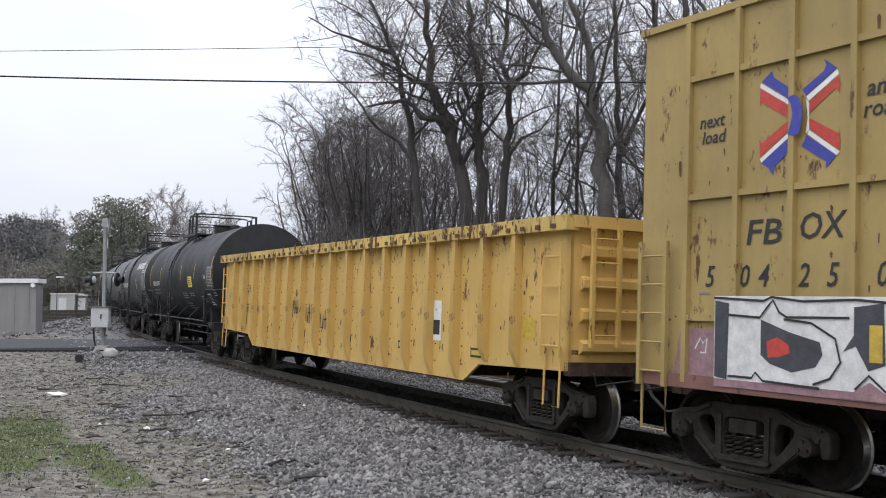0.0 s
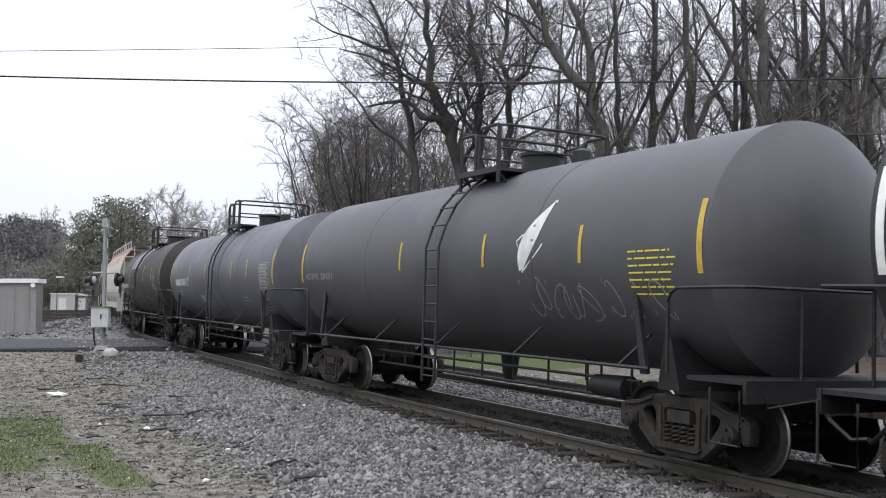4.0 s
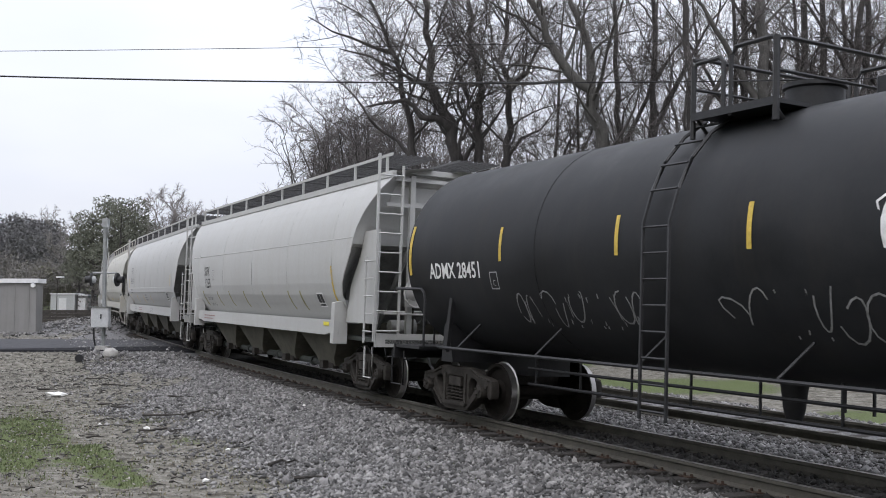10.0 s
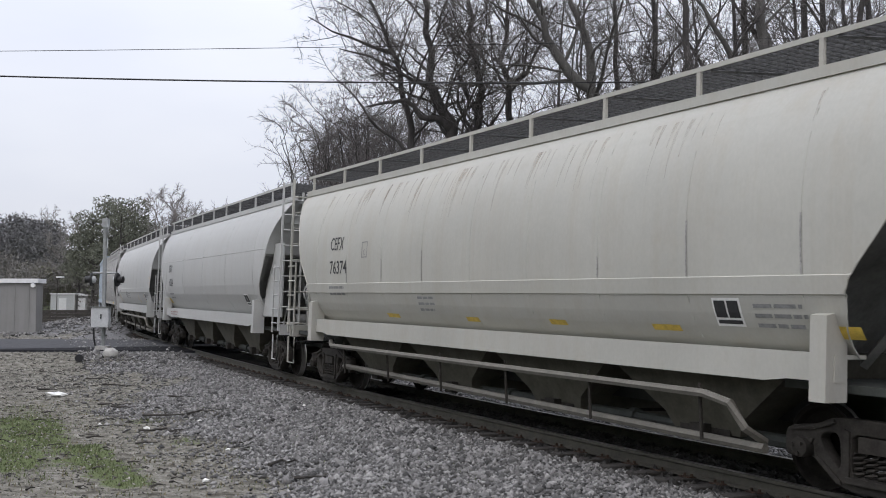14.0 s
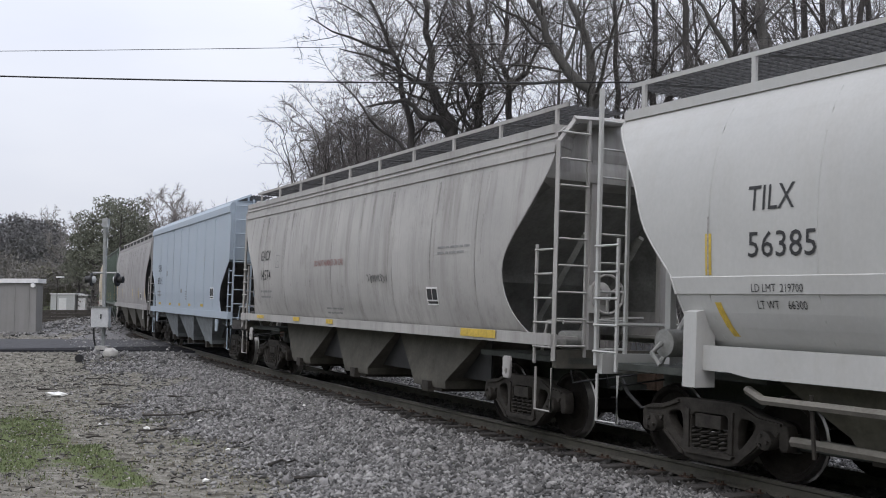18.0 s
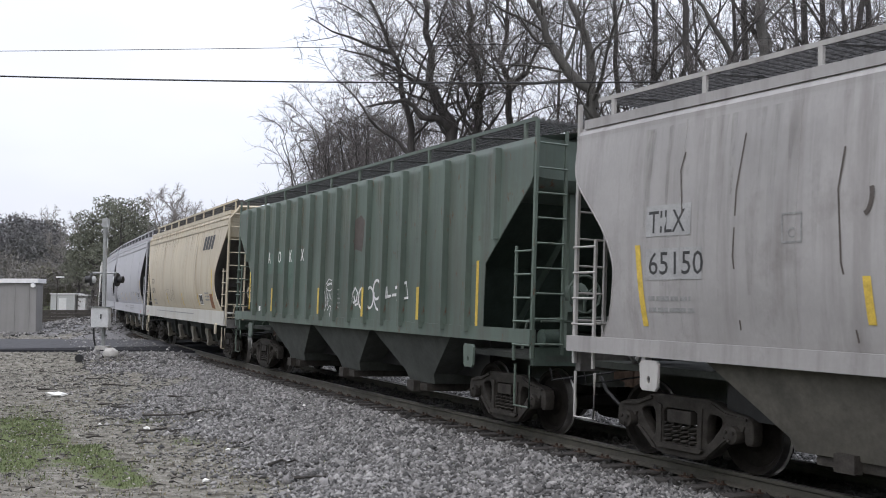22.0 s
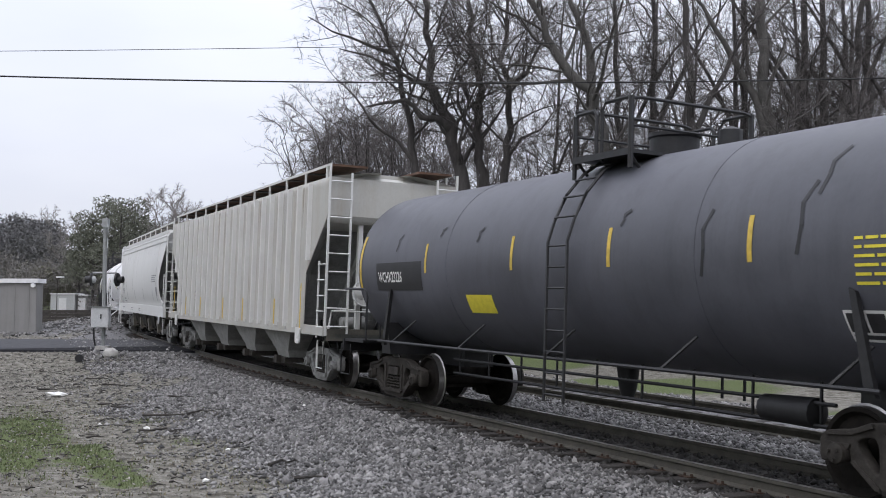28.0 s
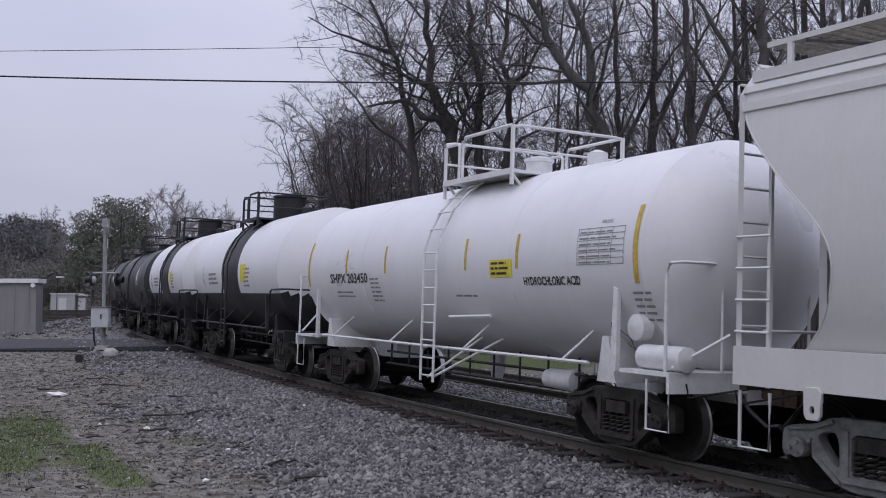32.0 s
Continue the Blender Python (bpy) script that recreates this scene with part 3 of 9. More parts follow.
    for y in (-1.05, 1.05):
        rail_line(car, [(p0, y, top - 0.3), (p0, y, hi - 0.14), (p0 + 0.06, y, hi - 0.08), (p0 + 0.45, y, hi - 0.08), (p0 + 0.5, y, hi - 0.14), (p0 + 0.5, y, top - 0.1)], iron_m, "guard_rail", 0.028)
        rail_line(car, [(p0 + 0.62, y, top - 0.15), (p0 + 0.62, y, hi - 0.1), (p0 + 0.7, y, hi), (p1 - 0.05, y, hi), (p1, y, hi - 0.06), (p1, y, top - 0.3)], iron_m, "guard_rail", 0.028)
        rail_line(car, [(p1, y, top - 0.3), (p1, y, hi)], iron_m, "guard_post", 0.04)
        rail_line(car, [(p0, y, top - 0.35), (p0, y, hi - 0.1)], iron_m, "guard_post", 0.034)
    for x in (p0, p1):
        rail_line(car, [(x, -1.05, hi - 0.03), (x, -0.9, hi), (x, 0.9, hi), (x, 1.05, hi - 0.03)], iron_m, "guard_rail", 0.026)
        rail_line(car, [(x, -1.05, top + 0.26), (x, 1.05, top + 0.26)], iron_m, "guard_rail", 0.02)
    zs = zc + 0.1
    if strips:
        decal(car, [(x, x + 0.07, zs - 0.25, zs + 0.25) for x in strips], wall, M[strip], "reflector_strip", "reflective strip on the tank side")
    if end_strip:
        decal(car, [(x, x + 0.09, zs - end_strip, zs + end_strip) for x in (-T + head + 0.06, T - head - 0.15)], lambda z: (wall(z)), M[strip], "reflector_strip", "long reflective strip at the tank end")
    return car, L, half, wall, zc, T


# ---- covered hoppers ----
def ring_h(x, w, z, cols, deep):
    """A flat ring round a hopper body at height z: cols points along each side, ends that fold in."""
    xs = [-x + 2 * x * i / cols for i in range(cols + 1)]
    d = x - deep
    return [(u, -w, z) for u in xs] + [(d, -0.70 * w, z), (d, 0.70 * w, z)] + [(u, w, z) for u in xs[::-1]] + [(-d, 0.70 * w, z), (-d, -0.70 * w, z)]


def hopper_car(label, front, rear, skin, kind="round", top=4.32, bays=4, ends="ends_grey", ribs=0, board="grating", post="", pipes=False, posts=10, bay_skin="", truck_skin="steel", reach=0.40, seams=0, rib_x=0.0, cheek=False, low_bays=False, sill_skin=""):
    car, L, half = new_car("hopper_car", label, "hopper car", front, rear, None, truck_skin)
    E = L / 2 - reach
    X = E
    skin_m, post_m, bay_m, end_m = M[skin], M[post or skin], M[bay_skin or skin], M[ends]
    base = 1.40
    if kind == "round":
        prof = [(1.40, 1.20), (1.50, 1.33), (1.65, 1.45), (1.80, 1.525), (1.95, 1.575), (1.995, 1.588), (2.0, 1.606), (2.18, 1.626), (2.19, 1.614), (2.6, 1.633), (3.0, 1.625), (3.35, 1.58), (3.65, 1.50), (3.9, 1.39), (4.08, 1.27), (top - 0.1, 1.16), (top, 1.14)]
        inset = [(1.40, 1.75), (1.9, 1.60), (2.15, 1.56), (2.4, 1.34), (2.65, 1.12), (2.9, 0.97), (3.27, 0.84), (3.7, 0.52), (4.13, 0.12), (top, 0.10)]
        deep = [(1.40, 1.4), (2.15, 1.0), (2.9, 0.45), (2.95, 0.02), (3.3, 0.02), (3.7, 0.15), (4.1, 0.5), (top, 0.5)]
        roof = [(top + 0.02, 1.0), (top + 0.10, 0.6), (top + 0.12, 0.3)]
        if cheek:
            prof = [(1.40, 1.15), (1.55, 1.29), (1.75, 1.44), (1.95, 1.54), (2.2, 1.60), (2.5, 1.63)] + prof[10:]
    elif kind == "flow":
        prof = [(1.40, 1.36), (1.55, 1.44), (1.8, 1.53), (2.3, 1.60), (2.8, 1.605), (3.3, 1.57), (3.7, 1.52), (3.92, 1.49), (3.93, 1.515), (4.02, 1.51), (4.03, 1.475), (4.12, 1.465), (4.13, 1.49), (4.20, 1.47), (4.21, 1.44), (top, 1.33)]
        inset = [(1.40, 0.75), (1.55, 0.95), (1.8, 1.17), (2.2, 1.29), (2.5, 1.25), (2.75, 1.05), (3.1, 0.68), (3.5, 0.32), (3.8, 0.10), (4.0, 0.05), (top, 0.05)]
        deep = [(1.40, 2.3), (2.2, 1.2), (3.4, 0.75), (3.55, 0.55), (3.6, 0.1), (3.9, 0.3), (top, 0.3)]
        roof = [(top + 0.08, 1.0), (top + 0.13, 0.6), (top + 0.15, 0.3)]
    elif kind == "flat":
        prof = [(1.40, 1.56), (2.0, 1.60), (4.22, 1.60), (4.24, 1.64), (top - 0.1, 1.64), (top, 1.58)]
        inset = [(1.40, 1.05), (1.78, 1.20), (2.19, 1.03), (2.63, 0.44), (2.87, 0.08), (2.92, 0.05), (top, 0.05)]
        deep = [(1.40, 1.5), (2.2, 1.1), (2.85, 0.9), (2.9, 0.05), (top, 0.05)]
        roof = [(top + 0.06, 1.1), (top + 0.12, 0.6), (top + 0.14, 0.3)]
    elif kind == "bulge":
        prof = [(1.40, 1.50), (1.6, 1.55), (2.0, 1.60), (2.8, 1.615), (3.6, 1.57), (4.0, 1.52), (4.06, 1.52), (4.1, 1.49), (top, 1.36)]
        inset = [(1.40, 0.6), (1.54, 0.70), (1.77, 0.86), (2.3, 0.95), (2.71, 0.78), (3.02, 0.50), (3.41, 0.12), (3.5, 0.06), (top, 0.05)]
        deep = [(1.40, 1.9), (2.3, 1.1), (3.35, 0.9), (3.42, 0.1), (top, 0.1)]
        roof = [(top + 0.08, 1.0), (top + 0.12, 0.6), (top + 0.14, 0.3)]
    else:
        base = 1.24 if top > 4.3 else 1.44
        prof = [(base, 1.50), (2.0, 1.50), (top - 0.1, 1.50), (top, 1.46)]
        inset = [(base, 1.40), (2.0, 1.40), (2.45, 1.38), (3.55, 0.12), (3.65, 0.06), (top, 0.06)]
        deep = [(base, 1.6), (2.4, 1.1), (3.4, 0.9), (3.5, 0.12), (top, 0.12)]
        roof = [(top + 0.08, 1.0), (top + 0.14, 0.6), (top + 0.16, 0.3)]
    interp = lambda table, z: float(np.interp(z, [a for a, b in table], [b for a, b in table]))
    ease0, ease1 = {"round": (2.25, 4.05), "flow": (1.45, 3.88), "bulge": (1.45, 3.95)}.get(kind, (0.0, 0.0))
    def eased(table, z, reach):
        return sum(interp(table, z + reach * k / 4) for k in range(-4, 5)) / 9
    wall = lambda z: eased(prof, z, max(0.0, min(0.22, z - ease0, ease1 - z)))
    cut = lambda z: eased(inset, z, max(0.0, min(0.16, z - base, top - 0.25 - z)) if kind in ("round", "flow", "bulge") else 0.0)
    zs = sorted({a for a, b in prof} | {a for a, b in inset} | {a for a, b in deep} | {base + i * (top - base) / 36 for i in range(37)})
    bm = bmesh.new()
    cols = 12
    loops = [ring_h(X - cut(z), wall(z), z, cols, interp(deep, z)) for z in zs]
    loops += [ring_h(X - inset[-1][1] - 0.02, w, z, cols, 0.3) for z, w in roof]
    rings(bm, loops)
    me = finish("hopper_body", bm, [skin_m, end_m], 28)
    # lower end faces take the darker sheet: shade painted as colour
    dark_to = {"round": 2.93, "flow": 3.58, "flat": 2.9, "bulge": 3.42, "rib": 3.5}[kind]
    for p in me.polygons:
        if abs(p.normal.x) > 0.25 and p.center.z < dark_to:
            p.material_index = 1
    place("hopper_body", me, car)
    for s in (1, -1):
        for y in (-1, 1):
            bm = bmesh.new()
            tube(bm, [(s * (X - cut(z)), y * wall(z), z) for z in zs], 0.011, 5)
            part("end_flange", bm, skin_m, car)
    if cheek:
        for s in (1, -1):
            for y in (-1, 1):
                bm = bmesh.new()
                a, b = sorted((y * 1.40, y * 1.36))
                slab(bm, [(s * (X - interp(inset, z)), z) for z in np.linspace(1.42, 3.2, 9)] + [(s * (X - 0.12), 3.2), (s * (X - 0.12), 1.42)], a, b)
                part("end_cheek", bm, skin_m, car)
        bm = bmesh.new()
        tube(bm, [(-X + 1.0, -wall(3.08), 3.08), (X - 1.0, -wall(3.08), 3.08)], 0.009, 5)
        part("weld_seam", bm, skin_m, car)
    if seams:
        r = random.Random(seams + int(L * 100))
        for i in range(seams):
            x = -X + 2.1 + i * (2 * X - 4.2) / (seams - 1)
            a, b = base + 0.12, top - 0.25
            bm = bmesh.new()
            tube(bm, [(x, -wall(z) - 0.001, z) for z in np.linspace(a, b, 12)], 0.007, 4)
            part("weld_seam", bm, skin_m, car)
            if r.random() < 0.75:
                z1 = 2.2 if kind == "round" else r.uniform(1.5, 2.6)
                decal(car, [(x - 0.012, x + 0.012, z1, z1 + r.uniform(0.25, 0.7 if kind == "round" else 1.4))], lambda z: wall(z) + 0.002, M["seam_dirt"], "seam_stain")
    # roof trough hatches
    bm = bmesh.new()
    box(bm, -X + 1.6, X - 1.6, -0.28, 0.28, top + 0.08, top + 0.20)
    part("roof_hatch", bm, skin_m, car)
    # side sills
    sill0, sw = (1.13 if kind == "round" else 1.05, 1.54) if kind in ("round", "flow") else (1.18, 1.60 if kind != "rib" else 1.53)
    end_x = E
    for y in (-1, 1):
        bm = bmesh.new()
        xe = X - 1.75 if kind == "round" else end_x
        a, b = sorted((y * (sw - 0.10), y * sw))
        slab_pts = [(-xe, 1.44), (-xe, 1.17), (-xe + 0.6, 1.17), (-xe + 0.9, sill0), (xe - 0.9, sill0), (xe - 0.6, 1.17), (xe, 1.17), (xe, 1.44)]
        if kind == "flow":
            foot = 1.30 if low_bays else 1.06
            slab_pts = [(-xe, 1.46), (-xe, foot), (xe, foot), (xe, 1.46)]
        if kind in ("flat", "rib", "bulge"):
            slab_pts = [(-xe, base + 0.06), (-xe, base - 0.14), (xe, base - 0.14), (xe, base + 0.06)]
        slab(bm, slab_pts, a, b)
        if kind in ("round", "flow"):
            a2, b2 = sorted((y * (sw - 0.10), y * 1.10))
            box(bm, -xe + 0.01, xe - 0.01, a2, b2, 1.39, 1.43)
        part("side_sill", bm, M[sill_skin or skin], car)
    for s in (1, -1):
        if s > 0:
            ring = [(end_x - 0.02, -0.62 + 0.27 * math.cos(a * 0.4488), 2.02 + 0.27 * math.sin(a * 0.4488)) for a in range(15)]
            hand = rail_line(car, ring, post_m, "brake_wheel", 0.02)
            for a in (0.5, 2.6, 4.7):
                rail_line(hand, [(end_x - 0.03, -0.62, 2.02), (end_x - 0.02, -0.62 + 0.27 * math.cos(a), 2.02 + 0.27 * math.sin(a))], post_m, "spoke", 0.014)
            bm = bmesh.new()
            turned(bm, [(end_x - 0.36, 0.03), (end_x - 0.34, 0.15), (end_x - 0.16, 0.17), (end_x - 0.08, 0.09), (end_x - 0.03, 0.04)], "x", 14, (0, -0.62, 2.02))
            box(bm, end_x - 0.34, end_x - 0.14, -0.74, -0.50, 1.76, 1.92)
            part("brake_gear", bm, post_m, car)
            bm = bmesh.new()
            turned(bm, [(-0.55, 0.02), (-0.52, 0.13), (-0.18, 0.14), (-0.15, 0.17), (0.0, 0.17), (0.03, 0.03)], "y", 14, (end_x - 0.75, -0.35, 1.36))
            part("brake_cylinder", bm, end_m, car)
            rail_line(car, [(end_x - 0.2, -0.62, 1.86), (end_x - 0.22, -0.60, 1.2), (end_x - 0.4, -0.5, 1.08)], M["steel"], "brake_chain", 0.018)
            rail_line(car, [(end_x - 0.9, -1.1, 1.2), (end_x - 0.85, -1.05, 1.62), (end_x - 0.8, -0.4, 1.66), (end_x - 0.8, 0.6, 1.70)], post_m, "air_pipe", 0.028)
        else:
            bm = bmesh.new()
            turned(bm, [(-0.9, 0.02), (-0.86, 0.17), (-0.1, 0.17), (-0.06, 0.02)], "y", 16, (-end_x + 0.8, -0.2, 1.42))
            part("air_reservoir", bm, end_m, car)
            rail_line(car, [(-end_x + 0.8, -1.1, 1.42), (-end_x + 0.8, -1.25, 1.30), (-end_x + 0.95, -1.25, 1.16)], end_m, "air_pipe", 0.03)
            rail_line(car, [(-end_x + 0.55, -0.9, 1.15), (-end_x + 0.7, -0.5, 1.9), (-end_x + 1.0, 0.3, 2.1)], post_m, "air_pipe", 0.035)
        rail_line(car, [(s * (end_x - 0.15), -1.25, 1.62), (s * (end_x - 0.15), 1.25, 1.62)], post_m, "end_rail", 0.022)
        # end platform, shear plate, end posts and ladders
        bm = bmesh.new()
        a, b = sorted((s * (half - 1.0), s * end_x))
        box(bm, a, b, -1.25, 1.25, 1.06, 1.14)
        box(bm, a, b, -0.34, 0.34, 0.70, 1.06)
        # dark bay steel on the platform paints in the shade under the end
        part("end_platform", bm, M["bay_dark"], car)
        bm = bmesh.new()
        a, b = sorted((s * (end_x - 0.10), s * end_x))
        box(bm, a, b, -1.44, 1.44, 1.00, 1.25)
        # the darker sill tone stands in for shade at the car's end
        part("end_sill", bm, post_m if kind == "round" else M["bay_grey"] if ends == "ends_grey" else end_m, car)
        bm = bmesh.new()
        zt = top - 0.02
        for y in (-0.62, 0.62):
            box(bm, s * (end_x - 0.42) - 0.05, s * (end_x - 0.42) + 0.05, y - 0.05, y + 0.05, 1.1, zt)
        for z in (zt - 0.05, zt - 0.55):
            box(bm, s * (end_x - 0.42) - 0.04, s * (end_x - 0.42) + 0.04, -1.15, 1.15, z - 0.07, z)
        part("end_frame", bm, post_m, car)
        bm = bmesh.new()
        for y in (-0.5, 0.5):
            tube(bm, [(s * (X - 2.3), y, 1.3), (s * (X - 0.75), y, 2.9)], 0.06, 4)
        part("slope_brace", bm, end_m, car)
        for y in (-1, 1):
            yy = y * 1.48
            bm = bmesh.new()
            if kind == "flow":
                tube(bm, [(s * (end_x - 0.02), yy, 1.1), (s * (end_x - 0.02), yy, top - 0.22)], 0.038, 4)
                tube(bm, [(s * (end_x - 0.02), yy, top - 0.24), (s * (end_x - 0.02), yy * 0.82, top + 0.10)], 0.038, 4)
                tube(bm, [(s * (end_x - 0.02), yy * 0.84, top + 0.10), (s * (end_x - 0.02), 0.0, top + 0.16)], 0.05, 4)
            else:
                box(bm, s * (end_x - 0.02) - 0.026, s * (end_x - 0.02) + 0.026, yy - 0.022, yy + 0.022, 1.1, top + {"round": 0.30, "flat": 0.05}.get(kind, 0.24))
            part("corner_post", bm, post_m, car)
            bm = bmesh.new()
            tube(bm, [(-0.23, 0, 0), (0.23, 0, 0)], 0.015, 5)
            rung = finish("rung", bm, post_m)
            bm = bmesh.new()
            tube(bm, [(0, -0.23, 0), (0, 0.23, 0)], 0.016, 5)
            rung2 = finish("rung", bm, post_m)
            # side ladder
            bm = bmesh.new()
            box(bm, s * (end_x - 0.45) - 0.02, s * (end_x - 0.45) + 0.02, yy - 0.015 + y * 0.03, yy + 0.015 + y * 0.03, 1.05, 2.68)
            lad = part("side_ladder", bm, post_m, car)
            for i in range(5):
                place("rung", rung, lad, Matrix.Translation((s * (end_x - 0.24), yy + y * 0.045, 1.28 + i * 0.33)))
            # end ladder
            bm = bmesh.new()
            box(bm, s * end_x - 0.02, s * end_x + 0.02, y * 1.0 - 0.022, y * 1.0 + 0.022, 1.15, top + 0.1)
            lad = part("end_ladder", bm, post_m, car)
            for i in range(9):
                place("rung", rung2, lad, Matrix.Translation((s * (end_x + 0.025), y * 1.23, 1.3 + i * (top - 1.4) / 8)))
            rail_line(car, [(s * (end_x - 0.05), yy, 1.0), (s * (end_x - 0.05), yy, 0.42), (s * (end_x - 0.45), yy, 0.42), (s * (end_x - 0.45), yy, 1.0)], post_m, "stirrup_step", 0.02)
            if kind == "round":
                bm = bmesh.new()
                a = X - 1.96
                x0, x1 = sorted((s * a, s * (a + 0.20)))
                rings(bm, [[(x0, yy - 0.12 * y, 0.98), (x1, yy - 0.12 * y, 0.98), (x1, yy + 0.17 * y, 0.98), (x0, yy + 0.17 * y, 0.98)],
                           [(x0, yy - 0.12 * y, 1.86), (x1, yy - 0.12 * y, 1.86), (x1, yy + 0.16 * y, 1.80), (x0, yy + 0.16 * y, 1.80)]])
                part("jacking_bracket", bm, skin_m, car)
            else:
                bm = bmesh.new()
                x0 = s * (half + {"flow": 0.35, "bulge": 0.0}.get(kind, -0.3))
                if kind == "flow":
                    w = 1.555
                    casting(bm, [rounded([(x0 - 0.10, 1.10), (x0 + 0.10, 1.10), (x0 + 0.09, 0.80), (x0 - 0.09, 0.80)], 0.15, 1), [(x0 + 0.035 * math.cos(0.785 * k), 0.89 + 0.05 * math.sin(0.785 * k)) for k in range(8)]], 0.02, 0.006)
                    for v in bm.verts:
                        v.co.y += y * w
                else:
                    casting(bm, [rounded([(x0 - 0.16, 1.22), (x0 + 0.16, 1.22), (x0 + 0.14, 0.88), (x0 - 0.14, 0.88)], 0.12, 1), [(x0 + 0.035 * math.cos(0.785 * k), 1.0 + 0.05 * math.sin(0.785 * k)) for k in range(8)]], 0.02, 0.006)
                    for v in bm.verts:
                        v.co.y += y * 1.56
                part("jacking_pad", bm, post_m, car)
    # running boards on posts along the roof
    yb = {"round": (0.25, 1.16), "flow": (0.30, 1.25), "flat": (0.45, 1.05), "bulge": (0.35, 1.28), "rib": (0.60, 1.42)}[kind]
    zb = top + {"round": 0.31, "flow": 0.30, "flat": 0.20, "bulge": 0.28, "rib": 0.24}[kind]
    for y in (-1, 1):
        a, b = sorted((y * yb[0], y * yb[1]))
        bm = bmesh.new()
        xe = end_x - 0.15
        if board == "grating":
            for i in range(8):
                c = a + 0.015 + (b - a - 0.03) * i / 7
                box(bm, -xe, xe, c - 0.010, c + 0.010, zb, zb + 0.04)
            for i in range(int(2 * xe / 0.13)):
                x = -xe + 0.13 * (i + 0.5)
                box(bm, x - 0.016, x + 0.016, a + 0.01, b - 0.01, zb + 0.004, zb + 0.024)
        else:
            box(bm, -xe, xe, a, b, zb, zb + 0.045)
        part("running_board", bm, M["gate_tan"] if skin == "hop_bright" else M[board], car)
        bm = bmesh.new()
        box(bm, -xe, xe, y * yb[1] - 0.012, y * yb[1] + 0.012, zb + 0.0, zb + 0.055)
        part("board_edge", bm, post_m, car)
        bm = bmesh.new()
        foot = top - 0.10 - zb
        box(bm, -0.03, 0.03, -0.02, 0.02, foot, 0.0)
        me = finish("board_post", bm, post_m)
        for i in range(posts):
            place("board_post", me, car, Matrix.Translation((-xe + 0.3 + i * (2 * xe - 0.6) / (posts - 1), y * (yb[1] - 0.01), zb)))
        bm = bmesh.new()
        for i in range(posts - 1):
            x = -xe + 0.3 + i * (2 * xe - 0.6) / (posts - 1)
            tube(bm, [(x + 0.2, y * yb[1], zb - 0.02), (x + 0.75, y * yb[0], zb - 0.05)], 0.02, 4)
        part("board_brace", bm, M["grating"], car)["kind"] = "stuff"
    if kind in ("round", "bulge", "flow"):
        for y in (-1, 1):
            bm = bmesh.new()
            a, b = sorted((y * (wall(top) - 0.05), y * (wall(top - 0.10) + 0.03)))
            box(bm, -X + 0.12, X - 0.12, a, b, top - 0.10, top + 0.02)
            part("roof_eave", bm, skin_m, car)
    # discharge bays
    span = 2 * (X - {"round": 2.6, "bulge": 2.25}.get(kind, 2.55))
    for i in range(bays):
        xc, hl = -span / 2 + span * (i + 0.5) / bays, span / bays / 2
        bm = bmesh.new()
        wt, lo = (1.46, 0.46) if kind in ("flat", "rib", "bulge") else (1.12, 0.50)
        def hop(h, w, z):
            return [(xc - h, -w, z), (xc + h, -w, z), (xc + h, w, z), (xc - h, w, z)]
        if kind in ("flat", "bulge") or low_bays:
            rings(bm, [hop(hl * 0.98, wt, 1.40), hop(hl * 0.95, wt, 1.28), hop(hl * 0.38, 1.28, 0.55), hop(hl * 0.36, 1.25, 0.42)])
        elif kind == "rib":
            rings(bm, [hop(hl * 0.98, wt, 1.40), hop(hl * 0.95, wt - 0.05, 1.3), hop(hl * 0.34, 1.18, 0.62), hop(hl * 0.30, 1.12, 0.45)])
        else:
            rings(bm, [hop(hl * 0.98, 1.12, 1.40), hop(hl * 0.93, 1.20, 1.12), hop(hl * 0.42, 1.02, 0.60), hop(hl * 0.36, 0.95, 0.42)])
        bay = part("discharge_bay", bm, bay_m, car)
        bm = bmesh.new()
        wo = 1.22 if low_bays or kind in ("flat", "rib", "bulge") else 0.98
        box(bm, xc - 0.42, xc + 0.42, -wo, wo, lo - 0.14, lo - 0.02)
        box(bm, xc - 0.12, xc + 0.12, -wo - 0.12, -wo, lo - 0.16, lo + 0.02)
        box(bm, xc - 0.12, xc + 0.12, wo, wo + 0.12, lo - 0.16, lo + 0.02)
        place("outlet_gate", finish("outlet_gate", bm, M["steel"]), bay)
        if kind == "flow" and not low_bays:
            # gate brackets hanging below the sill
            for y in (-1, 1):
                bm = bmesh.new()
                rings(bm, [[(xc - 0.30, y * 1.24, 0.86), (xc + 0.26, y * 1.24, 0.86), (xc + 0.26, y * 1.16, 0.86), (xc - 0.30, y * 1.16, 0.86)],
                           [(xc - 0.26, y * 1.24, 0.74), (xc + 0.22, y * 1.24, 0.74), (xc + 0.22, y * 1.16, 0.74), (xc - 0.26, y * 1.16, 0.74)],
                           [(xc - 0.10, y * 1.22, 0.60), (xc + 0.18, y * 1.22, 0.60), (xc + 0.18, y * 1.10, 0.60), (xc - 0.10, y * 1.10, 0.60)],
                           [(xc - 0.08, y * 1.20, 0.44), (xc + 0.14, y * 1.20, 0.44), (xc + 0.14, y * 1.05, 0.44), (xc - 0.08, y * 1.05, 0.44)]])
                turned(bm, [(-0.10, 0.07), (0.10, 0.07)], "x", 8, (xc + 0.02, y * 1.15, 0.40))
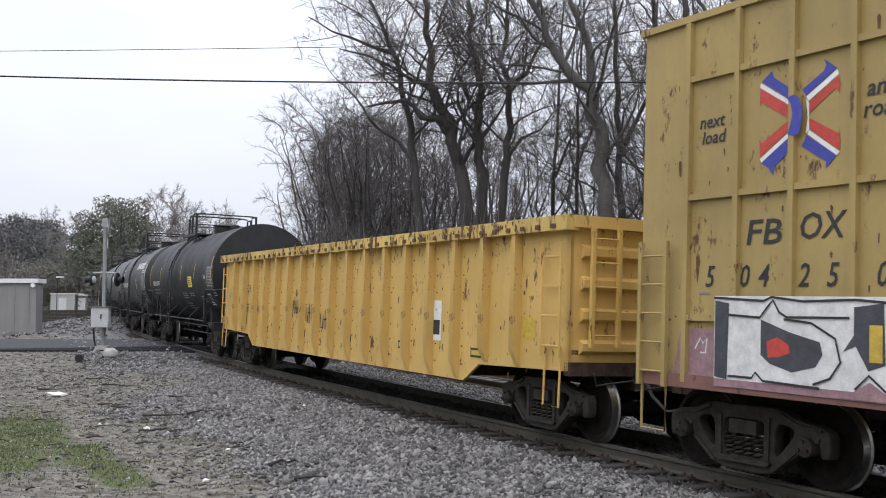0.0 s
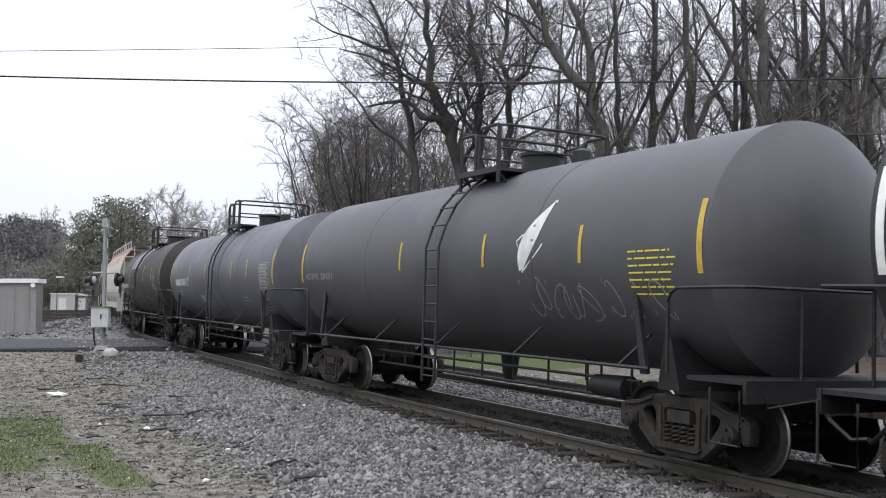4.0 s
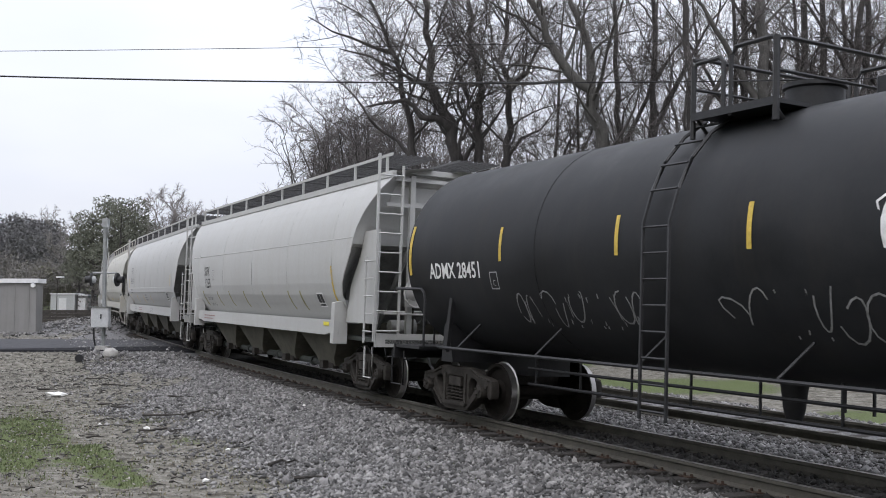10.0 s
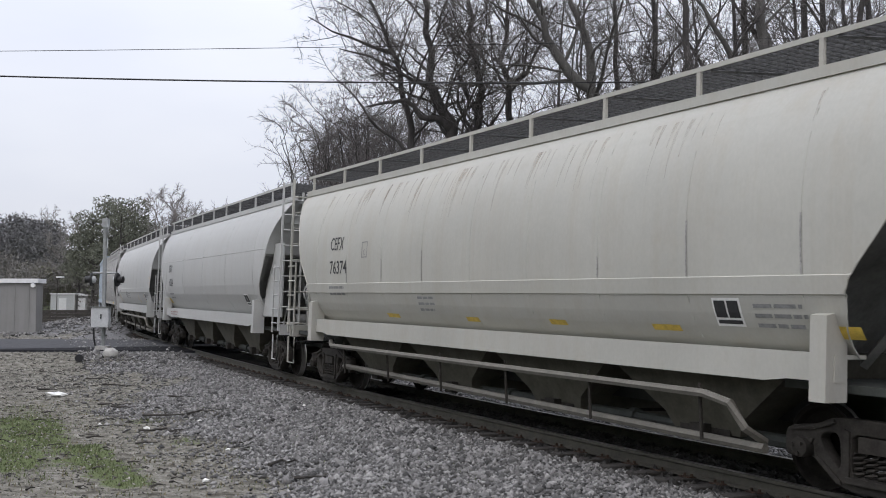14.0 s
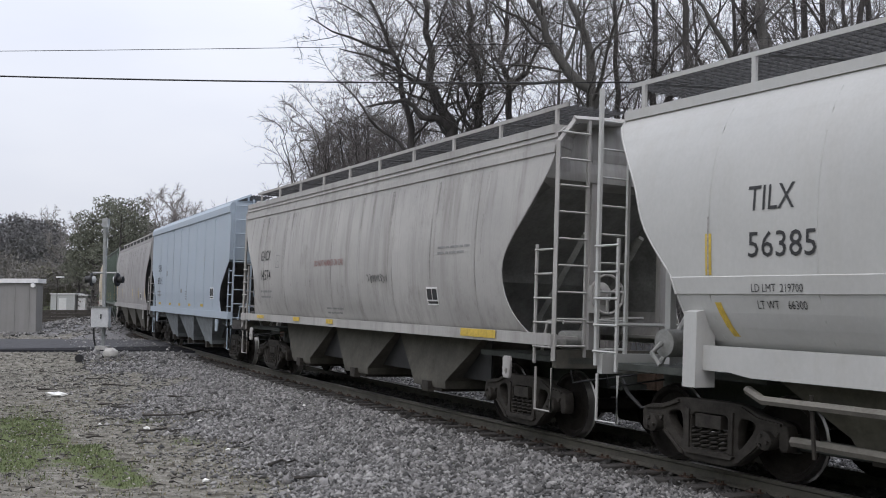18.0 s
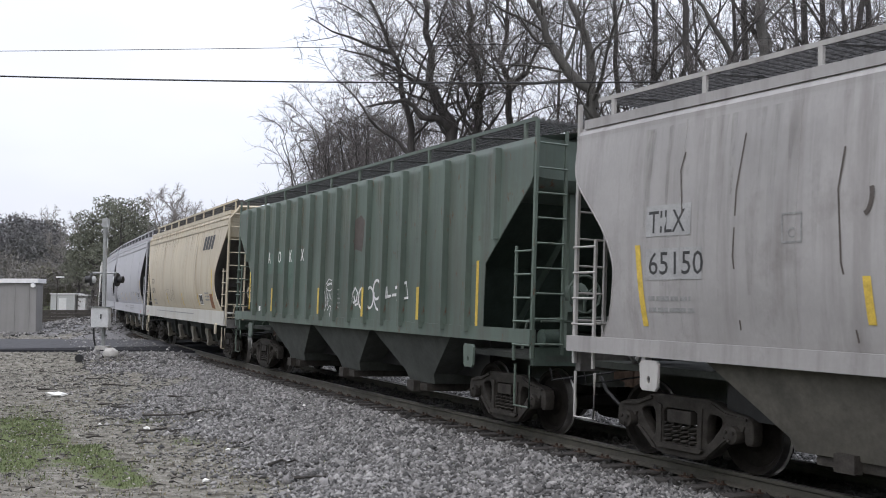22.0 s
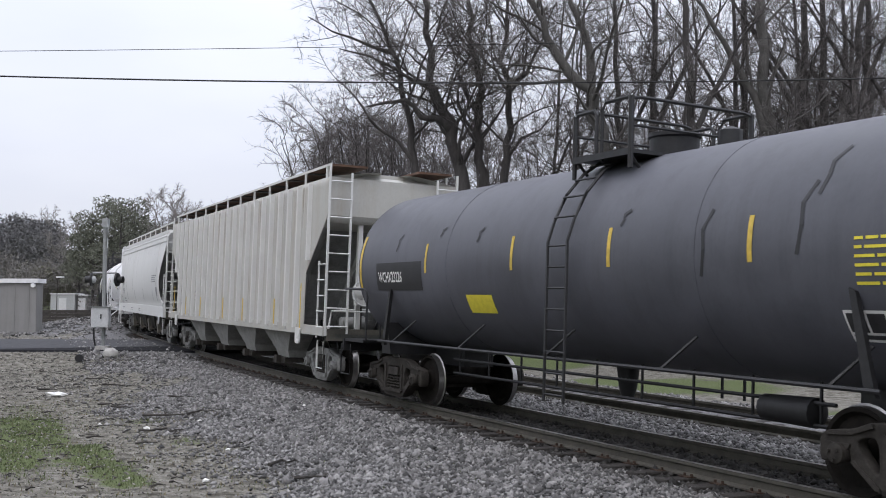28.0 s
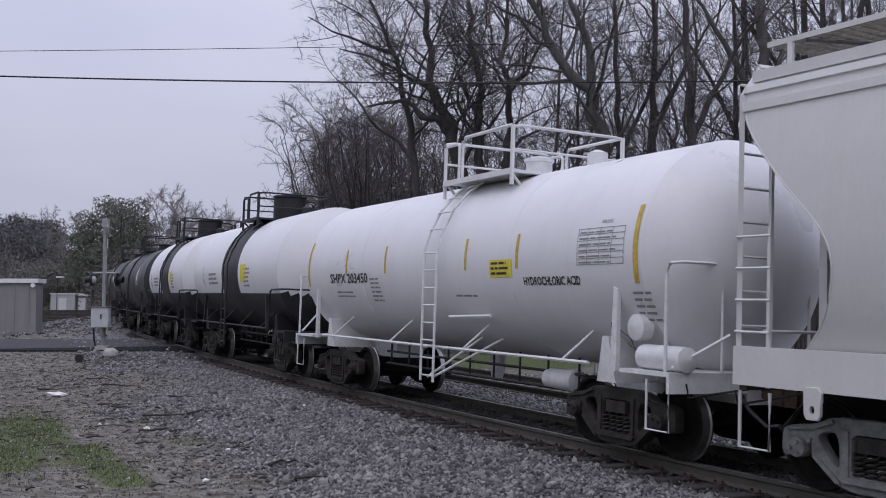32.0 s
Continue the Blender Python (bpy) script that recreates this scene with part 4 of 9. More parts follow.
                box(bm, xc - 0.16, xc + 0.16, min(y * 0.95, y * 1.18), max(y * 0.95, y * 1.18), 0.40, 0.48)
                place("gate_bracket", finish("gate_bracket", bm, M["gate_tan"]), bay)
    if kind == "round":
        for y in (-1, 1):
            bm = bmesh.new()
            tube(bm, [(-span / 2 - 0.2, y * 0.78, 0.43), (span / 2 + 0.2, y * 0.78, 0.43)], 0.075, 8)
            for i in range(bays + 1):
                x = -span / 2 + span * i / bays
                turned(bm, [(x - 0.06, 0.11), (x + 0.06, 0.11)], "x", 10, (0, y * 0.78, 0.43))
            part("unloading_pipe", bm, M["bay_dark"], car)
    bm = bmesh.new()
    box(bm, -half, half, -0.28, 0.28, 0.82, 1.05)
    part("centre_sill", bm, M["steel"], car)
    # added black sheets stand in for the deep shade between bays
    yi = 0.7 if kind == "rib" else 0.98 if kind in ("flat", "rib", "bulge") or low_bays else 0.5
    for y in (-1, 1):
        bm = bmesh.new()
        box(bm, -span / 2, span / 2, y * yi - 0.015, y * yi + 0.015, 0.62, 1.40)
        part("bay_shade_sheet", bm, M["black_iron"], car, "added black sheet standing in for shade behind the bays")
    if ribs:
        bm = bmesh.new()
        rings(bm, [[(-0.055, -1.50, z), (-0.045, -1.60, z), (0.045, -1.60, z), (0.055, -1.50, z)] for z in (base - 0.02, top - 0.06)])
        rib = finish("side_rib", bm, post_m)
        xe = rib_x or X - 1.05
        for i in range(ribs):
            x = -xe + 2 * xe * i / (ribs - 1)
            for y in (1, -1):
                z_ok = interp(inset, base) < X - abs(x)
                if z_ok:
                    place("side_rib", rib, car, Matrix.Translation((x, 0, 0)) if y == 1 else Matrix.Translation((x, 0, 0)) @ Matrix.Rotation(math.pi, 4, "Z"))
                elif y == 1:
                    zl = [z for z in np.linspace(base, top, 60) if X - interp(inset, z) > abs(x) + 0.05]
                    bm = bmesh.new()
                    rings(bm, [[(x - 0.055, -1.50, z), (x - 0.035, -1.585, z), (x + 0.035, -1.585, z), (x + 0.055, -1.50, z)] for z in (zl[0], top - 0.06)])
                    part("side_rib", bm, post_m, car)
    if pipes:
        for y in (-1,):
            rail_line(car, [(-half + 0.9, -1.42, 1.0), (-half + 1.2, -1.52, 0.92), (half - 1.9, -1.52, 0.92), (half - 1.5, -1.52, 0.85), (half - 1.35, -1.45, 0.6), (half - 1.3, -1.2, 0.45)], M["pipe_tan"], "air_pipe", 0.048)
            rail_line(car, [(-half + 1.4, -1.30, 0.52), (half - 1.2, -1.30, 0.40)], M["pipe_tan"], "unloading_pipe", 0.055)
            for i in range(6):
                x = -half + 1.8 + i * (2 * half - 3.8) / 5
                rail_line(car, [(x, -1.45, 0.40), (x, -1.5, 1.02)], M["steel"], "pipe_hanger", 0.022)
    return car, L, half, wall, X


# ---- gondola and boxcar ----
def gondola_car(label, front, rear):
    car, L, half = new_car("gondola_car", label, "gondola car", front, rear)
    X, W, z0, z1 = L / 2 - 0.72, 1.46, 0.64, 2.90
    m = M["gondola_yellow"]
    bm = bmesh.new()
    slope = 2.95
    for y in (-1, 1):
        a, b = sorted((y * W, y * (W - 0.05)))
        slab(bm, [(-X, 0.98), (-X + 2.45, 0.92), (-X + slope, z0), (X - slope, z0), (X - 2.45, 0.92), (X, 0.98), (X, z1), (-X, z1)], a, b)
    part("side_sheet", bm, m, car)
    bm = bmesh.new()
    box(bm, -X, X, -W + 0.05, W - 0.05, 1.20, 1.26)
    part("floor_deck", bm, M["steel_rust"], car)
    for s in (1, -1):
        bm = bmesh.new()
        a, b = sorted((s * (X - 0.08), s * X))
        box(bm, a, b, -W, W, 1.0, z1)
        end = part("end_wall", bm, m, car)
        for z in (1.30, 1.72, 2.14, 2.56):
            bm = bmesh.new()
            rings(bm, [[(s * X, y, z - 0.10), (s * (X + 0.09), y, z - 0.05), (s * (X + 0.09), y, z + 0.05), (s * X, y, z + 0.10)] for y in (-1.3, 1.3)])
            part("end_rib", bm, m, end)
        bm = bmesh.new()
        a, b = sorted((s * (X - 0.02), s * (X + 0.12)))
        box(bm, a, b, -W - 0.02, W + 0.02, z1 - 0.02, z1 + 0.14)
        part("end_cap", bm, m, car)
        bm = bmesh.new()
        box(bm, *sorted((s * (half - 1), s * (X + 0.1))), -0.35, 0.35, 0.72, 1.1)
        box(bm, *sorted((s * (X - 0.1), s * (X + 0.05))), -W, W, 0.92, 1.1)
        part("end_sill", bm, M["steel_rust"], car)
        for y in (-1, 1):
            bm = bmesh.new()
            tube(bm, [(s * (X - 0.10), y * (W + 0.08), 0), (s * (X - 0.55), y * (W + 0.08), 0)], 0.016, 5)
            rung = finish("grab_iron", bm, m)
            for i in range(4):
                place("grab_iron", rung, car, Matrix.Translation((0, 0, 1.30 + i * 0.40)))
            rail_line(car, [(s * (X - 0.12), y * (W + 0.04), 1.3), (s * (X - 0.12), y * (W + 0.06), 0.5), (s * (X - 0.5), y * (W + 0.06), 0.5), (s * (X - 0.5), y * (W + 0.04), 1.3)], m, "stirrup_step", 0.018)
            rail_line(car, [(s * (X - 0.1), y * (W + 0.09), 1.15), (s * (X - 0.1), y * (W + 0.09), 2.7)], m, "ladder_stile", 0.02)
            rail_line(car, [(s * (X - 0.56), y * (W + 0.09), 1.15), (s * (X - 0.56), y * (W + 0.09), 2.7)], m, "ladder_stile", 0.02)
        ladder(car, s * (X + 0.16), -1.0, 1.3, 2.9, 0.42, 5, m, "y", "end_ladder")
    # top chord with its worn rivet line, and the side posts
    for y in (-1, 1):
        a, b = sorted((y * (W - 0.06), y * (W + 0.15)))
        bm = bmesh.new()
        slab(bm, [(-X - 0.1, z1 - 0.06), (X + 0.1, z1 - 0.06), (X + 0.1, z1 + 0.14), (-X - 0.1, z1 + 0.14)], a, b)
        chord = part("top_chord", bm, M["chord_yellow"], car)
        bm = bmesh.new()
        for i in range(44):
            x = -X + 0.2 + i * (2 * X - 0.4) / 43
            yy = y * (W + 0.15)
            box(bm, x - 0.05, x + 0.05, min(yy, yy + y * 0.02), max(yy, yy + y * 0.02), z1 - 0.03, z1 + 0.03)
        part("chord_clips", bm, M["chord_rust"], chord)["kind"] = "stuff"
    bm = bmesh.new()
    rings(bm, [[(-0.07, -W, z), (-0.055, -W - d, z), (0.055, -W - d, z), (0.07, -W, z)] for z, d in ((z0 + 0.03, 0.02), (z0 + 0.30, 0.13), (z1 - 0.06, 0.13))])
    post = finish("side_post", bm, m)
    bm = bmesh.new()
    for i in range(7):
        for u in (-0.16, 0.16):
            turned(bm, [(-W - 0.016, 0.011), (-W, 0.011)], "y", 6, (u, 0, z0 + 0.25 + i * 0.28))
    rivet = finish("rivets", bm, M["chord_rust"])
    n = 17
    for i in range(n):
        x = -7.52 + i * 15.04 / (n - 1)
        lift = 0.36 if abs(x) > X - slope + 0.1 else 0.0
        for y in (1, -1):
            if lift:
                bm = bmesh.new()
                rings(bm, [[(-0.07, -W, z), (-0.055, -W - d, z), (0.055, -W - d, z), (0.07, -W, z)] for z, d in ((0.98, 0.02), (1.2, 0.13), (z1 - 0.06, 0.13))])
                pm = shared("gondola_short_post", lambda: finish("side_post", bm, m))
            else:
                pm = post
            p = place("side_post", pm, car, Matrix.Translation((x, 0, 0)) @ (Matrix.Identity(4) if y == 1 else Matrix.Rotation(math.pi, 4, "Z")))
            if not lift:
                place("rivets", rivet, p)["kind"] = "stuff"
    bm = bmesh.new()
    box(bm, -half + 0.8, half - 0.8, -0.3, 0.3, 0.72, 1.0)
    for i in range(7):
        x = -X + 3.2 + i * (2 * X - 6.4) / 6
        box(bm, x - 0.06, x + 0.06, -W + 0.06, W - 0.06, 0.70, 1.2)
    part("centre_sill", bm, M["steel_rust"], car)
    return car, L, half, (lambda z: W), X


def box_car(label, front, rear):
    car, L, half = new_car("boxcar", label, "boxcar", front, rear)
    X, W, z0, z1 = L / 2 - 0.72, 1.50, 1.02, 5.10
    m = M["boxcar_yellow"]
    bm = bmesh.new()
    box(bm, -X, X, -W, W, z0, z1)
    part("body_shell", bm, m, car)
    bm = bmesh.new()
    rings(bm, [[(x, y, z) for y, z in ((-W - 0.05, z1 - 0.02), (W + 0.05, z1 - 0.02), (W + 0.05, z1 + 0.06), (0, z1 + 0.26), (-W - 0.05, z1 + 0.06))] for x in (-X - 0.05, X + 0.05)])
    part("roof", bm, m, car)
    # posts between the side panels, and the belt rails
    n = 25
    for y in (-1, 1):
        a, b = sorted((y * W, y * (W + 0.065)))
        for i in range(n):
            x = -8.88 + i * 17.76 / (n - 1)
            bm = bmesh.new()
            box(bm, x - 0.035, x + 0.035, a, b, z0, z1 - 0.03)
            part("side_post", bm, m, car)
        for z in (1.74, 3.08, 4.42):
            bm = bmesh.new()
            a2, b2 = sorted((y * W, y * (W + 0.05)))
            box(bm, -8.88, 8.88, a2, b2, z - 0.035, z + 0.035)
            part("belt_rail", bm, m, car)
        bm = bmesh.new()
        a, b = sorted((y * (W + 0.005), y * (W + 0.06)))
        box(bm, -X, X, a, b, z0 - 0.06, z0 + 0.09)
        part("side_sill", bm, M["boxcar_sill"], car)
    for s in (1, -1):
        for k in range(7):
            bm = bmesh.new()
            z = 1.4 + 0.45 * k
            rings(bm, [[(s * X, y, z - 0.13), (s * (X + 0.07), y, z - 0.04), (s * (X + 0.07), y, z + 0.04), (s * X, y, z + 0.13)] for y in (-1.35, 1.35)])
            part("end_corrugation", bm, m, car)
        ladder(car, s * (X - 0.3), -W - 0.09, 0.95, 2.6, 0.42, 5, m, "x", "side_ladder")
        ladder(car, s * (X + 0.1), -1.2, 1.1, 2.6, 0.42, 5, m, "y", "end_ladder")
        rail_line(car, [(s * (X - 0.1), -W - 0.05, 1.0), (s * (X - 0.1), -W - 0.05, 0.45), (s * (X - 0.5), -W - 0.05, 0.45), (s * (X - 0.5), -W - 0.05, 1.0)], m, "stirrup_step", 0.018)
        bm = bmesh.new()
        box(bm, *sorted((s * (half - 1), s * (X + 0.2))), -0.35, 0.35, 0.72, 1.0)
        part("draft_sill", bm, M["steel"], car)
    return car, L, half, (lambda z: W), X


# ---- the train, from its head to its tail ----
M["boxcar_yellow"] = paint("boxcar_yellow_paint", (0.36, 0.262, 0.092), 0.6, (0.22, 0.15, 0.07), 0.35, 0.25, 0.15, 1, 0.12)
M["boxcar_sill"] = paint("boxcar_sill_maroon", (0.19, 0.09, 0.075), 0.7, (0.08, 0.05, 0.04), 0.4, 0.3, 0.3, 2)
M["gondola_yellow"] = paint("gondola_yellow_paint", (0.60, 0.395, 0.115), 0.6, (0.40, 0.20, 0.06), 0.25, 0.22, 0.12, 3, 0.10)
M["chord_yellow"] = paint("worn_yellow_chord", (0.60, 0.43, 0.12), 0.65, (0.30, 0.16, 0.05), 0.4, 0.3, 0.7, 4)
M["chord_rust"] = plain("rusty_steel", (0.13, 0.06, 0.03), 0.85, 0, 0.5, 7, 0.5)
M["tank_black"] = paint("black_tank_paint", (0.027, 0.027, 0.030), 0.42, (0.055, 0.05, 0.047), 0.30, 0.35, 0, 5, 0.25)
M["tank_jet"] = paint("soot_black_tank_paint", (0.017, 0.018, 0.020), 0.5, (0.04, 0.037, 0.034), 0.3, 0.3, 0, 45, 0.25)
M["tank_grey"] = paint("faded_black_tank_paint", (0.058, 0.058, 0.064), 0.5, (0.09, 0.088, 0.085), 0.35, 0.35, 0, 6, 0.25)
M["tank_slate"] = paint("slate_tank_paint", (0.078, 0.080, 0.095), 0.44, (0.03, 0.03, 0.03), 0.30, 0.30, 0, 7, 0.2)
M["tank_brown"] = paint("dull_brown_black_tank", (0.034, 0.031, 0.030), 0.55, (0.07, 0.06, 0.055), 0.3, 0.35, 0, 8, 0.2)
M["tank_white"] = paint("white_tank_paint", (0.6992, 0.6992, 0.7084), 0.35, (0.45, 0.44, 0.42), 0.10, 0.12, 0, 9, 0.03)
for key, gloss in (("tank_jet", 0.16), ("tank_brown", 0.2), ("tank_black", 0.3), ("tank_slate", 0.4)):
    M[key].node_tree.nodes["Principled BSDF"].inputs["Specular IOR Level"].default_value = gloss
# end sheets: darker tones than the body paint, standing in for shade
M["ends_grey"] = plain("shaded_grey_sheet", (0.24, 0.24, 0.23), 0.7, 0, 0.25, 3, 0.3)
M["ends_green"] = plain("shaded_green_sheet", (0.04, 0.06, 0.048), 0.7, 0, 0.3, 3, 0.3)
M["ends_dark"] = plain("shaded_dark_sheet", (0.12, 0.116, 0.112), 0.75, 0, 0.3, 3, 0.3)
M["hop_white"] = paint("white_hopper_paint", (0.43, 0.43, 0.42), 0.55, (0.36, 0.34, 0.31), 0.30, 0.28, 0, 11, 0.05)
M["hop_cream"] = paint("off_white_hopper_paint", (0.4256, 0.418, 0.38), 0.55, (0.36, 0.31, 0.24), 0.35, 0.30, 0, 12, 0.06)
M["hop_grey"] = paint("grey_hopper_paint", (0.365, 0.355, 0.342), 0.6, (0.17, 0.155, 0.145), 0.60, 0.60, 0, 13, 0.12)
M["hop_taupe"] = paint("taupe_grey_hopper_paint", (0.305, 0.294, 0.29), 0.6, (0.13, 0.115, 0.11), 0.55, 0.55, 0, 14, 0.12)
M["hop_blue"] = paint("light_blue_hopper_paint", (0.345, 0.402, 0.468), 0.5, (0.35, 0.40, 0.43), 0.3, 0.30, 0, 15, 0.05)
M["hop_green"] = paint("dark_green_hopper_paint", (0.086, 0.116, 0.096), 0.6, (0.06, 0.052, 0.043), 0.55, 0.6, 0.05, 16, 0.2)
M["hop_yellow"] = paint("cream_yellow_hopper_paint", (0.455, 0.408, 0.315), 0.6, (0.33, 0.235, 0.135), 0.40, 0.55, 0, 17, 0.08)
M["hop_lilac"] = paint("cool_grey_hopper_paint", (0.38, 0.38, 0.4028), 0.55, (0.30, 0.29, 0.30), 0.3, 0.30, 0, 18, 0.05)
M["hop_bright"] = paint("bright_white_hopper_paint", (0.60, 0.60, 0.585), 0.5, (0.45, 0.43, 0.36), 0.25, 0.2, 0, 19, 0.04)
M["hop_stone"] = paint("stone_white_hopper_paint", (0.43, 0.425, 0.395), 0.6, (0.34, 0.29, 0.22), 0.40, 0.45, 0, 20, 0.08)
M["gate_tan"] = plain("dusty_gate_casting", (0.165, 0.152, 0.126), 0.8, 0, 0.35, 5, 0.3)
# bay tones mix dirt with shade under the bodies, put into the colour
M["bay_tan"] = plain("dusty_shaded_bay_steel", (0.085, 0.080, 0.062), 0.8, 0, 0.3, 3, 0.3)
M["bay_grey"] = plain("shaded_grey_bay_steel", (0.074, 0.069, 0.057), 0.8, 0, 0.3, 3, 0.3)
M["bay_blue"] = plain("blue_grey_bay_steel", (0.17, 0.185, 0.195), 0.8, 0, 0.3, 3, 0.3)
M["bay_dark"] = plain("shade_dark_bay_steel", (0.05, 0.055, 0.05), 0.8, 0, 0.3, 3, 0.3)
M["pipe_tan"] = plain("dusty_pipe_steel", (0.15, 0.14, 0.12), 0.7, 0, 0.2, 5, 0.2)
M["board_rust"] = plain("rusty_running_board", (0.10, 0.055, 0.035), 0.85, 0, 0.4, 5, 0.4)

M["olive_strip"] = plain("faded_olive_strip", (0.26, 0.235, 0.09), 0.6, 0, 0.25, 10, 0.05)
M["seam_dirt"] = plain("seam_dirt", (0.31, 0.30, 0.29), 0.8, 0, 0.4, 30, 0.1)
M["white_iron"] = plain("white_painted_iron", (0.68, 0.68, 0.68), 0.45, 0, 0.12, 6, 0.1)
# glossier patch whose sheen is partly painted as a lighter blue-grey
M["tank_shine"] = paint("painted_sheen_tank_patch", (0.115, 0.12, 0.145), 0.38, (0.05, 0.05, 0.055), 0.4, 0.6, 0, 25, 0.25)
M["white_spray"] = plain("white_spray_paint", (0.66, 0.66, 0.66), 0.6, 0, 0.2, 8, 0.05)
M["pale_spray"] = plain("thin_white_spray", (0.24, 0.24, 0.24), 0.7, 0, 0.35, 12, 0.05)
M["rust_wash"] = wash("thin_rust_wash", (0.34, 0.22, 0.13), 0.30)
M["soot_wash"] = wash("thin_soot_wash", (0.11, 0.098, 0.086), 0.11)
M["slate_spray"] = plain("slate_spray_paint", (0.055, 0.058, 0.070), 0.6, 0, 0.3, 6, 0.05)
M["mauve"] = plain("mauve_spray_paint", (0.30, 0.18, 0.20), 0.6, 0, 0.3, 6, 0.05)
M["patch_green"] = plain("fresh_green_paint", (0.082, 0.125, 0.100), 0.6, 0, 0.15, 6, 0.05)
M["patch_brown"] = plain("brown_primer", (0.075, 0.062, 0.055), 0.7, 0, 0.2, 6, 0.05)
M["patch_black"] = plain("black_touch_up", (0.02, 0.02, 0.022), 0.55, 0, 0.2, 6, 0.05)
M["patch_grey"] = plain("grey_touch_up", (0.30, 0.30, 0.30), 0.6, 0, 0.15, 6, 0.05)
M["patch_rust"] = plain("bare_rusted_patch", (0.22, 0.10, 0.045), 0.85, 0, 0.4, 9, 0.3)


def rusty_paint():
    """Off-white paint with rust burnt through in a belt under the roof, broken by the panels."""
    m = paint("rust_stained_off_white", (0.43, 0.42, 0.38), 0.55, (0.36, 0.31, 0.24), 0.3, 0.28, 0, 33, 0.06)
    n, l = m.node_tree.nodes, m.node_tree.links
    bsdf = n["Principled BSDF"]
    old = bsdf.inputs["Base Color"].links[0].from_socket
    c, sep = n.new("ShaderNodeTexCoord"), n.new("ShaderNodeSeparateXYZ")
    l.new(c.outputs["Object"], sep.inputs[0])
    def fold(value, step, stops):
        """Waves to and fro every step, run through a ramp."""
        p, r = n.new("ShaderNodeMath"), n.new("ShaderNodeMath")
        p.operation, r.operation = "PINGPONG", "DIVIDE"
        l.new(value, p.inputs[0])
        p.inputs[1].default_value = r.inputs[1].default_value = step
        l.new(p.outputs[0], r.inputs[0])
        return ramp(n, l, r.outputs[0], stops)
    span = n.new("ShaderNodeMapRange")
    ragged = n.new("ShaderNodeMath")
    ragged.operation = "MULTIPLY_ADD"
    l.new(texture(n, l, 2.4, 5, (1, 1, 0.6), 0.6, 2), ragged.inputs[0])
    ragged.inputs[1].default_value = 0.5
    l.new(sep.outputs[2], ragged.inputs[2])
    l.new(ragged.outputs[0], span.inputs["Value"])
    span.inputs["From Min"].default_value, span.inputs["From Max"].default_value = 3.50, 4.70
    height = ramp(n, l, span.outputs[0], [(0.08, (0,)), (0.34, (0.85,)), (0.70, (1,)), (0.95, (0.35,))])
    panel = fold(sep.outputs[0], 0.78, [(0.03, (0.05,)), (0.20, (1,))])
    stripe = fold(sep.outputs[2], 0.10, [(0.25, (0.62,)), (0.6, (1,))])
    cloud = ramp(n, l, texture(n, l, 1.0, 4, (1, 1, 0.6), 0.6, 6), [(0.34, (0.35,)), (0.52, (1,))])
    fac = mix(n, l, 1.0, mix(n, l, 1.0, height, panel, "MULTIPLY"), mix(n, l, 1.0, stripe, cloud, "MULTIPLY"), "MULTIPLY")
    rust = ramp(n, l, fac, [(0.1, (0.44, 0.37, 0.26)), (0.5, (0.38, 0.21, 0.105)), (0.9, (0.27, 0.125, 0.06))])
    l.new(mix(n, l, fac, old, rust), bsdf.inputs["Base Color"])
    return m


M["hop_rusty"] = rusty_paint()

G = [25.0, 4.25, -14.82, -28.75, -40.35, -55.6, -71.48, -87.40, -104.7, -121.09, -138.55, -156.39, -174.49, -192.08, -210.1, -226.24, -241.62, -258.1,
     -274.5, -290.8, -306.41, -322.25, -337.37, -356.07, -374.16, -387.82, -399.4, -409.4, -422.6, -436.0]


def couple(i):
    """The coupling places of the i-th car."""
    return G[i], G[i + 1]


